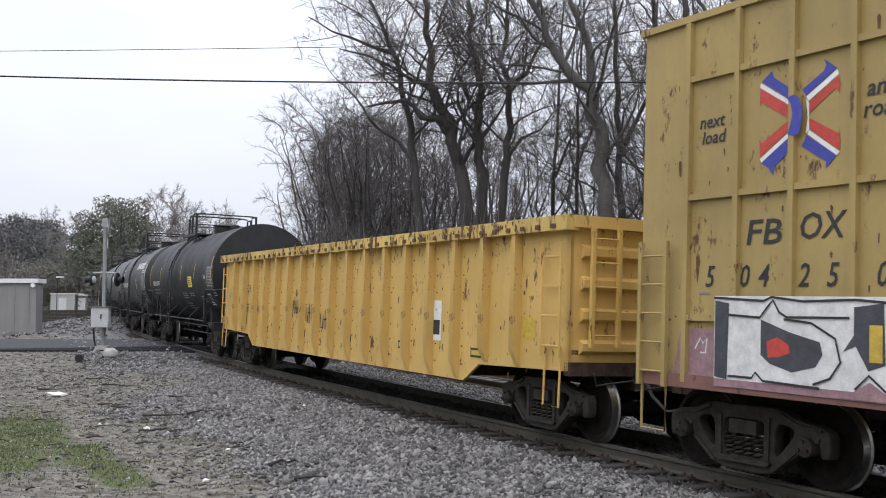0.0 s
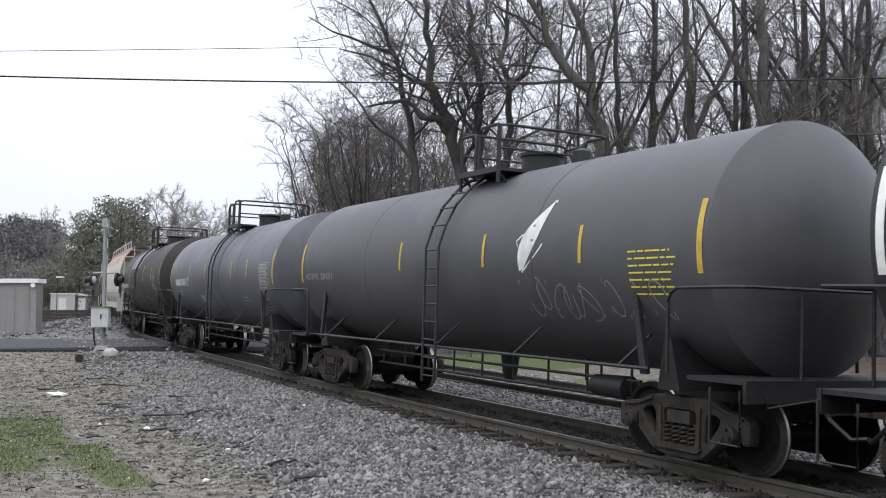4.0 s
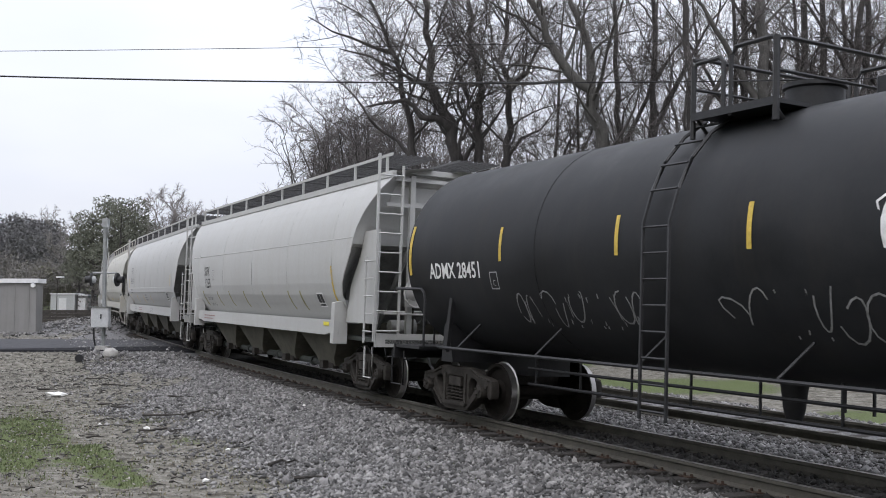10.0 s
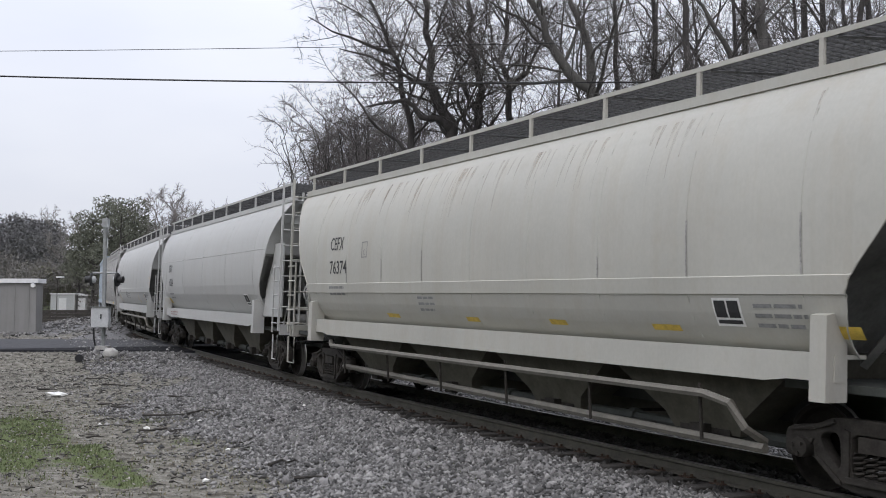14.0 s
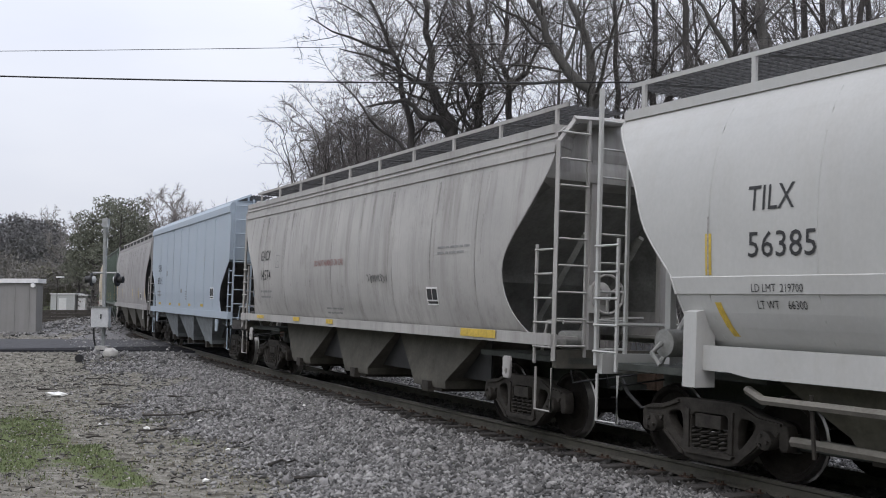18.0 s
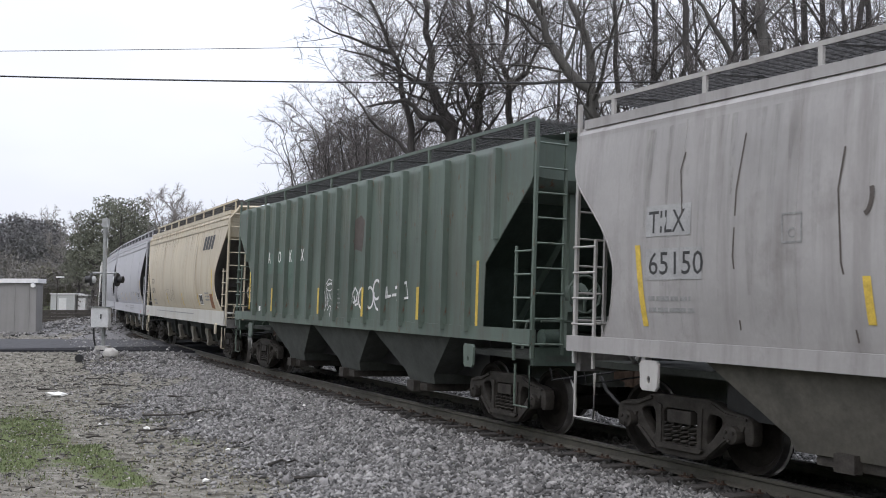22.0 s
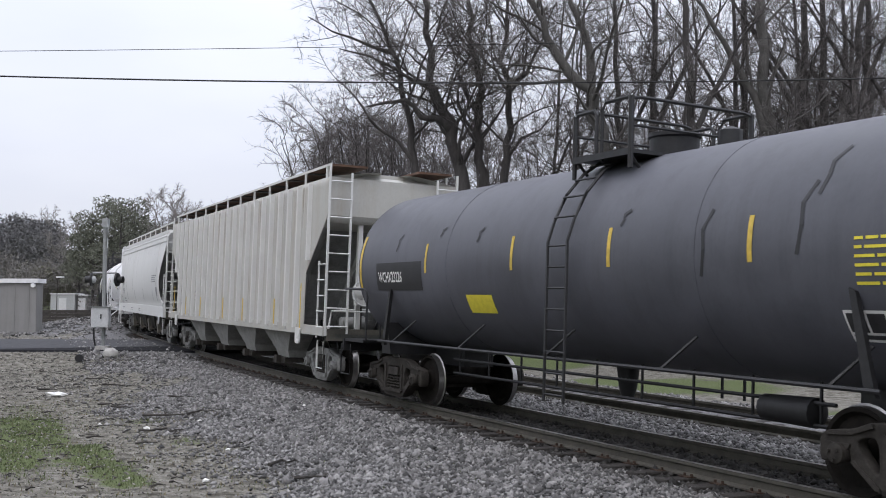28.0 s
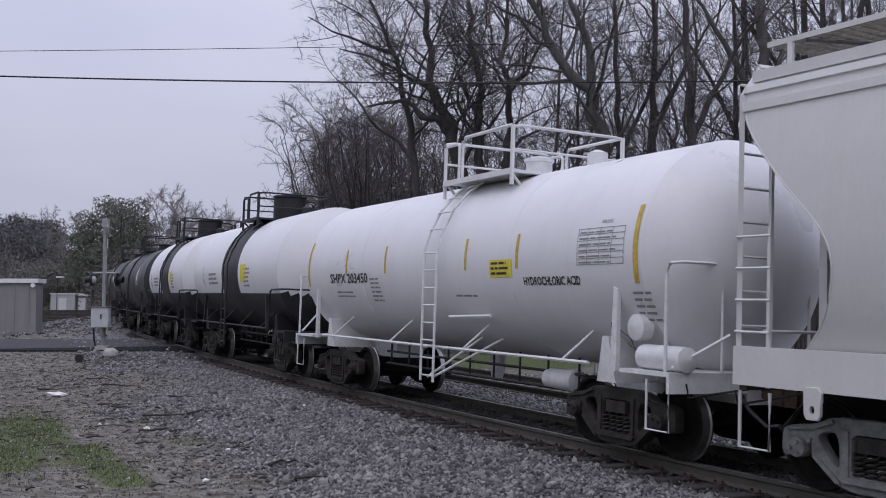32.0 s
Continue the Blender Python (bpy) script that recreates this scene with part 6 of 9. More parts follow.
    strokes(car, [[(2.30, 1.89), (2.78, 1.95)]], G_, M["white_spray"], 0.05, "scrawl", "broad white sprayed tag")
    strokes(car, [[(2.58, 2.12), (2.62, 1.91)]], G_, M["white_spray"], 0.05, "scrawl", "broad white sprayed tag")
    strokes(car, [[(2.83, 1.96), (3.02, 1.97)]], G_, M["white_spray"], 0.05, "scrawl", "broad white sprayed tag")
    strokes(car, [[(2.96, 2.09), (3.44, 2.19), (3.53, 1.92), (3.05, 1.87)]], G_, M["white_spray"], 0.05, "scrawl", "broad white sprayed tag")
    strokes(car, [[(3.16, 2.16), (3.29, 1.92)]], G_, M["white_spray"], 0.05, "scrawl", "broad white sprayed tag")
    strokes(car, [ring(1.40, 1.90, 0.18, 0.20)], G_, M["white_spray"], 0.05, "scrawl", "broad white sprayed tag")
    strokes(car, [ring(1.49, 2.26, 0.07, 0.09)], G_, M["white_spray"], 0.05, "scrawl", "broad white sprayed tag")
    strokes(car, [ring(1.79, 1.91, 0.18, 0.20)], G_, M["white_spray"], 0.05, "scrawl", "broad white sprayed tag")
    strokes(car, [ring(2.12, 2.06, 0.17, 0.18)], G_, M["white_spray"], 0.05, "scrawl", "broad white sprayed tag")
    decal(car, [(-5.5, -5.35, 1.54, 1.66)], G_, M["white_stencil"], "label_card")
    small_print(car, -0.3, 2.05, 5, 0.5, G_, M["dim_stencil"], 0.03, 0.09, 30)
    # four-bay plastics cars
    car, L, half, wall, X = hopper_car("cream-yellow covered hopper with rust runs", *couple(18), "hop_yellow", "flow", sill_skin="hop_stone", bay_skin="bay_dark", ends="ends_dark", seams=6, reach=0.62, top=4.34)
    x = 4.2
    for w in (0.36, 0.38, 0.34, 0.36):
        decal(car, [(x, x + w * 0.9, 3.30, 3.72, 0.28)], wall, B, "painted_mark", "bold slanted black painted emblem")
        x += w + 0.04
    runs(car, 110, -6.6, 6.6, 3.9, 0.9, wall, M["rust_wash"], 6, 0.05)
    runs(car, 60, -6.6, 6.6, 4.2, 0.3, wall, M["rust_wash"], 16, 0.16)
    marks(car, wall, "GACX", "60378", -5.8, 1.98, 0.20, B, 31, None, 0.0, 0.36)
    plate(car, 3.8, 1.62, wall, 0.5, 0.32)
    strips(car, wall, (-6.0, -2.4, 0.7, 3.5), 1.56, 0.40, -0.15, "yellow")
    strips(car, wall, (5.85,), 1.9, 0.8, 0.0, "yellow")
    decal(car, [(5.4, 5.85, 1.52, 1.95)], wall, M["patch_rust"], "rust_patch")
    decal(car, [(-7.0, -6.84, 1.16, 1.28)], lambda z: 1.545, M["emblem_red"], "red_card")
    scrawl(car, -2.6, 1.7, 1.6, 0.4, wall, B, 43, 0.012)
    small_print(car, 4.7, 1.95, 3, 0.75, wall, K, 0.045, 0.1, 32)
    small_print(car, -4.5, 1.30, 1, 8.5, lambda z: 1.545, K, 0.03, 0.1, 33)
    car, L, half, wall, X = hopper_car("cool grey four-bay covered hopper", *couple(19), "hop_lilac", "flow", bay_skin="bay_dark", ends="ends_dark", seams=4, reach=0.35, top=4.34)
    marks(car, wall, "GPLX", "77235", -5.9, 2.08, 0.22, B, 34, -4.5, 0.0, 0.36)
    plate(car, 5.0, 1.68, wall, 0.4, 0.32)
    strips(car, wall, (-3.3, -1.15, 1.0, 3.95), 1.56, 0.42, -0.2, "yellow")
    strips(car, wall, (6.1,), 1.5, 1.0, -0.05, "yellow")
    write(car, "DO NOT HAMMER ON SIDES OF CAR", -0.72, 1.27, 0.11, lambda z: 1.545, K, 0.62)
    small_print(car, 1.75, 1.36, 3, 2.0, lambda z: 1.545, K, 0.035, 0.08, 35)
    for x in (-3.0, -0.9, 1.9, 2.8, 4.1):
        small_print(car, x, 1.98, 2, 0.6, wall, K, 0.03, 0.08, int(x * 10) + 90)
    strokes(car, [[(5.5, 2.1), (5.5, 2.45), (5.85, 2.45), (5.85, 2.1), (5.5, 2.1)], [(5.6, 1.55), (5.6, 1.95), (6.0, 1.95)]], wall, K, 0.05, "outline_mark")
    decal(car, [(6.55, 6.7, 1.12, 1.22)], lambda z: 1.545, M["emblem_red"], "red_card")
    strokes(car, [[(6.15, 1.09), (6.15, 1.24), (6.42, 1.24), (6.46, 1.20), (6.46, 1.13), (6.42, 1.09), (6.15, 1.09)]], lambda z: 1.545, K, 0.018, "outline_mark")
    car, L, half, wall, X = hopper_car("pale grey four-bay covered hopper", *couple(20), "hop_lilac", "flow", bay_skin="bay_dark", ends="ends_dark", seams=4, reach=0.45, top=4.34)
    marks(car, wall, "ACFX", "59539", -5.75, 2.12, 0.25, B, 36, -4.75, 0.0, 0.46)
    small_print(car, 4.5, 2.2, 5, 1.2, wall, K, 0.04, 0.1, 37)
    decal(car, [(-7.4, -6.6, 1.08, 1.20), (-4.7, -4.3, 1.08, 1.18)], lambda z: 1.545, M["tag_yellow"], "reflector_strip", "flat yellow reflector")
    strokes(car, [[(-4.6, 1.26), (-3.2, 1.26)], [(-3.1, 1.24), (-2.3, 1.24)]], lambda z: 1.545, B, 0.09, "painted_mark", "bold black painted name bar")
    strips(car, wall, (-1.0, 1.5, 4.0), 1.56, 0.35, -0.1, "patch_grey")
    plate(car, 5.2, 1.68, wall, 0.4, 0.3)


def tail():
    B, K, W = M["black_stencil"], M["grey_stencil"], M["white_stencil"]
    car, L, half, wall, zc, T = tank_car("slate grey tank car with black scuff marks", *couple(21), "tank_slate", R=1.47, strips=(-3.72, -0.95, 1.38, 3.82), end_strip=0.5, ladder_at=0.45, plat=(0.03, 1.28))
    decal(car, [(-5.7, -3.85, 2.05, 2.55)], wall, M["patch_black"], "touch_up")
    write(car, "WCHX23226", -5.6, 2.2, 0.19, lambda z: wall(z) + 0.004, W, 0.66, 0.004)
    decal(car, [(-2.4, -1.6, 1.70, 1.98)], wall, M["tag_yellow"], "emergency_panel", "yellow emergency notice panel")
    for i in range(6):
        small_print(car, 5.2, 2.52 - i * 0.085, 1, 0.8, wall, M["tag_yellow"], 0.03, 0.08, 140 + i)
    plate(car, 4.95, 1.56, wall, 0.5, 0.3)
    for x, z, h in ((-4.9, 2.75, 0.3), (-3.3, 2.95, 0.14), (-2.0, 2.8, 0.22), (1.6, 2.85, 0.2), (3.1, 2.2, 0.75), (4.5, 2.4, 0.75), (4.7, 3.0, 0.5)):
        strokes(car, [[(x, z), (x + 0.05, z + h * 0.4), (x + 0.02, z + h * 0.7), (x + 0.14, z + h)]], wall, M["patch_black"], 0.05, "scuff_mark", "black scuff on the jacket")
    car, L, half, wall, X = hopper_car("stone-white ribbed covered hopper with rusty roof walks", *couple(22), "hop_stone", "rib", bays=4, ribs=21, rib_x=7.55, post="hop_bright", bay_skin="ends_grey", board="board_rust", reach=0.62, top=4.46, posts=12, truck_skin="steel_pale")
    out = lambda z: wall(z) + 0.002
    for ch, x, z in (("GA", -7.33, 2.0), ("CX", -6.66, 2.03), ("72", -7.33, 1.53), ("904", -6.68, 1.53)):
        write(car, ch, x, z, 0.22, out, B, 0.7, 0.004)
    runs(car, 90, -7.3, 7.4, 4.36, 1.5, out, M["rust_wash"], 8, 0.05)
    runs(car, 60, -7.3, 7.4, 4.36, 2.8, out, M["soot_wash"], 18, 0.06, "soot_stain")
    plate_c(car, -3.25, 1.7, out, K)
    for x in (-5.7, -5.0, -4.4):
        small_print(car, x, 2.0, 3, 0.42, out, K, 0.05, 0.13, int(x * 10) + 70)
    decal(car, [(x - 0.05, x + 0.05, 1.26, 1.85) for x in (-5.285, -3.02, 0.0, 2.265, 5.285)], lambda z: 1.604, M["yellow"], "reflector_strip", "yellow reflector on a rib")
    decal(car, [(-7.44, -7.34, 1.3, 2.2), (7.29, 7.37, 1.22, 2.2)], lambda z: 1.59, M["yellow"], "reflector_strip", "tall yellow reflector")
    decal(car, [(5.75, 6.05, 1.55, 1.8)], out, K, "test_panel")
    car, L, half, wall, X = hopper_car("bright white four-bay covered hopper", *couple(23), "hop_bright", "flow", bay_skin="bay_grey", ends="ends_grey", seams=4, reach=0.55, top=4.34, truck_skin="steel_pale")
    runs(car, 26, -6.6, 6.6, 3.9, 1.6, wall, M["rust_wash"], 9, 0.04)
    marks(car, wall, "ACFX", "99673", -6.45, 1.98, 0.22, B, 51, -5.0, -0.05, 0.36)
    strips(car, wall, (-4.75, -1.45, 1.88, 5.1, 6.3), 1.66, 0.48, -0.05, "patch_grey")
    small_print(car, 5.0, 2.64, 4, 1.35, wall, K, 0.04, 0.08, 52)
    plate(car, 6.2, 1.85, wall, 0.4, 0.35, "patch_grey", "grey_stencil")
    for x in (-6.5, -2.7, 0.3):
        small_print(car, x, 1.27, 2, 1.0, lambda z: 1.545, K, 0.03, 0.08, int(x * 10) + 99)
    # the acid tank
    car, L, half, wall, zc, T = tank_car("clean white acid tank car with yellow strips", *couple(24), "tank_white", R=1.49, iron="white_iron", strips=(-3.6, -1.7, 1.4, 2.95), end_strip=0.48, ladder_at=0.45, plat=(-0.2, 2.05), housing=0.22, tall_rail=True, gap=0.22, dish=0.52)
    write(car, "SHPX 203450", -4.45, 2.2, 0.19, wall, B, 0.62, 0.006, long=1.95)
    write(car, "HYDROCHLORIC ACID", 3.15, 2.12, 0.12, wall, B, 0.62, 0.004, long=1.4)
    decal(car, [(2.2, 2.85, 2.24, 2.50)], wall, M["tag_yellow"], "emergency_panel", "yellow emergency notice panel")
    small_print(car, 2.25, 2.43, 3, 0.55, lambda z: wall(z) + 0.004, B, 0.035, 0.075, 3)
    # the ruled table of test dates
    decal(car, [(4.5, 5.5, 2.84 - i * 0.078, 2.848 - i * 0.078) for i in range(7)] + [(x, x + 0.008, 2.37, 2.85) for x in (4.5, 4.72, 4.98, 5.24, 5.49)], wall, K, "test_table", "", True)
    for i in range(6):
        small_print(car, 4.54, 2.785 - i * 0.078, 1, 0.9, wall, M["grey_stencil"], 0.018, 0.08, 160 + i)
    write(car, "SHPX 203450", 4.98, 2.90, 0.05, wall, K, 0.6)
    rail_line(car, [(0.68, -wall(1.62) - 0.14, 1.62), (1.95, -wall(1.62) - 0.10, 1.66)], M["white_iron"], "side_step", 0.03)
    for x0, x1 in ((1.05, 0.45), (1.7, 0.62)):
        rail_line(car, [(x0, -wall(1.35) + 0.02, 1.30), (x1, -1.60, 0.62)], M["white_iron"], "ladder_brace", 0.022)
    for x, z, n, l in ((-4.2, 2.0, 2, 1.0), (-2.4, 2.25, 6, 0.5), (1.0, 1.95, 1, 0.8), (5.6, 2.0, 5, 0.4)):
        small_print(car, x, z, n, l, wall, K, 0.03, 0.08, int(x * 10) + n)
    me = bpy.data.meshes.new("hazard_diamond")
    zz = (1.22, 1.44, 1.66)
    me.from_pydata([(4.92, -wall(zz[0]) - 0.008, zz[0]), (5.14, -wall(zz[1]) - 0.008, zz[1]), (4.92, -wall(zz[2]) - 0.008, zz[2]), (4.70, -wall(zz[1]) - 0.008, zz[1])], [], [(0, 1, 2, 3)])
    me.materials.append(W)
    place("hazard_diamond", me, car, None, "white diamond hazard placard")
    strokes(car, [[(4.92, 1.24), (5.12, 1.44), (4.92, 1.64), (4.72, 1.44), (4.92, 1.24)]], lambda z: wall(z) + 0.004, B, 0.02, "diamond_edge")
    decal(car, [(4.86, 4.98, 1.28, 1.38)], lambda z: wall(z) + 0.004, B, "diamond_foot")
    write(car, "1789", 4.80, 1.40, 0.08, lambda z: wall(z) + 0.004, B, 0.7)
    bm = bmesh.new()
    turned(bm, [(half + 0.72, 0.02), (half + 0.77, 0.15), (half + 1.55, 0.15), (half + 1.6, 0.02)], "x", 16, (0, -1.25, 1.25))
    part("air_reservoir", bm, M["white_iron"], car)
    bm = bmesh.new()
    turned(bm, [(-1.40, 0.02), (-1.36, 0.16), (-1.2, 0.16), (-1.15, 0.05)], "y", 16, (half + 0.72, 0, 1.60))
    part("brake_valve", bm, M["white_iron"], car)
    for i in (25, 26):
        car, L, half, wall, zc, T = tank_car("white tank car with black belly and centre band", *couple(i), "tank_white", R=1.56, strips=(), two_tone=True, housing=0.45, hat=0.56, plat=(-0.7, 0.9))
        small_print(car, 1.5, 2.6, 5, 0.7, wall, K, 0.05, 0.11, 70 + i)
        decal(car, [(1.2, 1.75, 2.3, 2.75)], wall, M["tag_yellow"], "emergency_panel", "yellow emergency notice panel")
        small_print(car, -2.6, 2.5, 3, 1.2, wall, K, 0.07, 0.13, 75 + i)
    for i in (27, 28):
        car, L, half, wall, zc, T = tank_car("plain black tank car with a pale emblem", *couple(i), "tank_black", R=1.52, strips=(-3, 3))
        leaf(car, 2.6, 2.3, 1.0, wall)


def head():
    B, K, W = M["black_stencil"], M["grey_stencil"], M["white_stencil"]
    car, L, half, wall, X = box_car("faded mustard yellow boxcar with graffiti along its sill", *couple(0))
    out = lambda z: wall(z) + 0.001
    for text, x, z, h in (("next", -8.74, 3.84, 0.15), ("load", -8.70, 3.66, 0.15), ("any", -6.56, 3.86, 0.17), ("road", -6.60, 3.66, 0.17), ("FB", -8.05, 2.52, 0.27), ("OX", -7.35, 2.55, 0.27)):
        write(car, text, x, z, h, out, B, {"FB": 1.3, "OX": 0.95}.get(text, 1.0), 0.003, 0.18)
    for ch, x in (("5", -8.62), ("0", -8.12), ("4", -7.86), ("2", -7.34), ("5", -7.0), ("0", -6.45)):
        write(car, ch, x, 2.08, 0.24, out, B, 0.85, 0.003, 0.18)
    # crossed red, white and blue emblem
    blot(car, [(-7.84, 4.22), (-7.70, 4.31), (-7.68, 4.24), (-7.45, 4.08), (-7.38, 3.99), (-7.43, 3.95)], out, M["blue"], "emblem_bar", "blue painted emblem bar")
    blot(car, [(-7.85, 4.21), (-7.43, 3.94), (-7.46, 3.91), (-7.86, 4.16)], out, M["white_strip"], "emblem_bar", "white painted emblem bar")
    blot(car, [(-7.86, 4.16), (-7.47, 3.91), (-7.47, 3.78), (-7.83, 4.00), (-7.86, 3.95)], out, M["emblem_red"], "emblem_bar", "red painted emblem bar")
    blot(car, [(-7.47, 3.77), (-7.47, 3.66), (-7.85, 3.42), (-7.86, 3.62), (-7.83, 3.57)], out, M["emblem_red"], "emblem_bar", "red painted emblem bar")
    blot(car, [(-7.46, 3.65), (-7.44, 3.61), (-7.83, 3.37), (-7.85, 3.41)], out, M["white_strip"], "emblem_bar", "white painted emblem bar")
    blot(car, [(-7.83, 3.36), (-7.45, 3.60), (-7.38, 3.57), (-7.45, 3.46), (-7.66, 3.30), (-7.67, 3.22), (-7.74, 3.31)], out, M["blue"], "emblem_bar", "blue painted emblem bar")
    blot(car, [(-7.31, 4.05), (-7.05, 4.19), (-7.02, 4.25), (-7.05, 4.31), (-6.89, 4.19), (-7.26, 3.98)], out, M["blue"], "emblem_bar", "blue painted emblem bar")
    blot(car, [(-7.26, 3.97), (-6.89, 4.18), (-6.87, 4.13), (-7.23, 3.92)], out, M["white_strip"], "emblem_bar", "white painted emblem bar")
    blot(car, [(-7.23, 3.91), (-6.87, 4.11), (-6.86, 4.05), (-6.86, 3.93), (-6.90, 4.00), (-7.22, 3.80)], out, M["emblem_red"], "emblem_bar", "red painted emblem bar")
    blot(car, [(-7.22, 3.75), (-6.87, 3.55), (-6.86, 3.61), (-6.85, 3.38), (-7.22, 3.64)], out, M["emblem_red"], "emblem_bar", "red painted emblem bar")
    blot(car, [(-7.22, 3.63), (-6.85, 3.37), (-6.89, 3.34), (-7.24, 3.59)], out, M["white_strip"], "emblem_bar", "white painted emblem bar")
    blot(car, [(-7.31, 3.48), (-7.25, 3.58), (-6.89, 3.34), (-7.02, 3.22), (-7.01, 3.29)], out, M["blue"], "emblem_bar", "blue painted emblem bar")
    blot(car, [(-7.26, 3.95), (-7.22, 3.90), (-7.22, 3.63), (-7.26, 3.60), (-7.24, 3.76)], out, M["white_strip"], "emblem_bar", "white painted emblem bar")
    blot(car, [(-7.46, 3.91), (-7.42, 3.94), (-7.40, 3.78), (-7.44, 3.63), (-7.47, 3.66), (-7.46, 3.78)], out, M["white_strip"], "emblem_bar", "white painted emblem bar")
    blot(car, [(-7.45, 3.98), (-7.37, 4.00), (-7.31, 3.97), (-7.26, 3.86), (-7.26, 3.73), (-7.29, 3.60), (-7.37, 3.58), (-7.44, 3.61), (-7.40, 3.71), (-7.38, 3.81), (-7.40, 3.91)], lambda z: 1.562, M["blue"], "emblem_bar", "blue painted emblem middle")
    # sprayed panel along the sill
    decal(car, [(-9.1, -8.3, 1.0, 1.62, 0.2)], lambda z: 1.502, M["mauve"], "sprayed_panel", "mauve sprayed graffiti haze")
    decal(car, [(-8.39, -3.2, 1.10, 1.98)], lambda z: 1.568, M["white_spray"], "sprayed_panel", "white sprayed graffiti panel")
    decal(car, [(-8.39, -3.2, 1.02, 1.10)], lambda z: 1.567, M["mauve"], "sprayed_panel", "mauve sprayed graffiti edge")
    over = lambda z: 1.571
    S = M["slate_spray"]
    blot(car, [(-8.38, 1.12), (-8.20, 1.10), (-8.18, 1.90), (-8.38, 1.93)], over, S, "spray_field", "slate sprayed letter stem")
    blot(car, [(-7.74, 1.74), (-7.36, 1.62), (-7.0, 1.54), (-6.97, 1.42), (-7.05, 1.30), (-7.34, 1.23), (-7.62, 1.30), (-7.74, 1.38)], over, S, "spray_field", "slate sprayed letter hollow")
    blot(car, [(-7.66, 1.52), (-7.52, 1.57), (-7.38, 1.50), (-7.36, 1.42), (-7.50, 1.37), (-7.64, 1.36)], lambda z: 1.574, M["emblem_red"], "spray_field", "dark red sprayed fill")
    blot(car, [(-6.62, 1.88), (-6.30, 1.92), (-6.28, 1.36), (-6.46, 1.30), (-6.60, 1.52), (-6.74, 1.46), (-6.62, 1.62)], over, S, "spray_field", "slate sprayed letter shade")
    blot(car, [(-6.45, 1.72), (-6.31, 1.72), (-6.31, 1.38), (-6.45, 1.38)], lambda z: 1.574, M["yellow"], "spray_field", "ochre sprayed bar")
    blot(car, [(-5.9, 1.75), (-5.2, 1.80), (-5.1, 1.45), (-5.5, 1.35), (-5.9, 1.45)], over, S, "spray_field", "slate sprayed letter hollow")
    blot(car, [(-6.90, 1.03), (-6.62, 1.10), (-6.44, 1.20), (-6.20, 1.06), (-6.0, 1.12), (-5.8, 1.03)], lambda z: 1.574, M["mauve"], "spray_field", "mauve sprayed wedge")
    for line in ([(-7.44, 1.75), (-7.1, 1.72), (-6.82, 1.58), (-6.76, 1.36), (-6.88, 1.20), (-7.08, 1.13)], [(-8.39, 1.96), (-7.7, 1.93), (-7.6, 1.97), (-7.2, 1.93), (-6.6, 1.95), (-6.2, 1.92), (-5.5, 1.96), (-4.6, 1.92)], [(-8.18, 1.78), (-7.75, 1.76), (-7.66, 1.86), (-7.58, 1.94), (-7.50, 1.82), (-7.40, 1.77), (-6.66, 1.78)], [(-6.60, 1.12), (-6.45, 1.26), (-6.18, 1.06), (-5.95, 1.16)], [(-6.25, 1.50), (-6.1, 1.72), (-5.98, 1.80)], [(-8.18, 1.14), (-7.85, 1.14), (-7.80, 1.20), (-7.70, 1.12), (-7.0, 1.10)]):
        strokes(car, [line], lambda z: 1.577, B, 0.024, "scrawl", "black graffiti outline")
    strokes(car, [[(-8.74, 1.40), (-8.66, 1.52), (-8.62, 1.46), (-8.56, 1.52), (-8.58, 1.36), (-8.66, 1.36)]], lambda z: 1.505, M["white_spray"], 0.02, "scrawl", "small white sprayed mark")
    specks(car, 120, -9.3, -3.0, 1.1, 4.9, lambda z: 1.502, M["chord_rust"], 5, 0.013, 0.4)
    small_print(car, -8.7, 2.0, 1, 0.2, out, K, 0.02, 0.05, 1)
    car, L, half, wall, X = gondola_car("bright yellow steel gondola with ribbed sides and rusty rim", *couple(1))
    write(car, "C", -6.56, 2.0, 0.22, out, B, 0.8)
    write(car, "R", -6.32, 2.0, 0.22, out, B, 0.8)
    write(car, "555", -6.64, 1.50, 0.22, out, B, 0.75)
    write(car, "2", -5.82, 1.48, 0.22, out, B, 0.75)
    write(car, "4", -5.56, 1.48, 0.22, out, B, 0.75)
    scrawl(car, -6.9, 1.10, 0.45, 0.35, out, B, 51, 0.03, "black sprayed scrawl")
    crook = [[(0.0, 0.0), (0.04, 0.6), (0.12, 0.2), (0.2, 0.7)], [(0.24, 0.1), (0.32, 0.6), (0.40, 0.1)], [(0.26, 0.3), (0.39, 0.3)], [(0.46, 0.6), (0.46, 0.1), (0.56, 0.14), (0.58, 0.28), (0.47, 0.34)], [(0.62, 0.1), (0.68, 0.5), (0.75, 0.15)], [(0.78, 0.45), (0.86, 0.25), (0.96, 0.7)], [(0.87, 0.27), (0.80, 0.0)], [(0.36 + 0.06 * math.cos(a * 0.8), 0.86 + 0.11 * math.sin(a * 0.8)) for a in range(9)]]
    hook = [[(0.0, 0.8), (0.02, 0.1), (0.15, 0.1), (0.19, 0.8), (0.19, 0.0)], [(0.32, 1.0), (0.34, 0.0)], [(0.24, 0.5), (0.44, 0.55)], [(0.54, 1.0), (0.56, 0.1), (0.72, 0.2)], [(0.74, 0.0), (0.96, 0.2), (0.98, 0.7)], [(0.84, 0.6), (0.88, 0.75)]]
    post_face = lambda z: 1.463
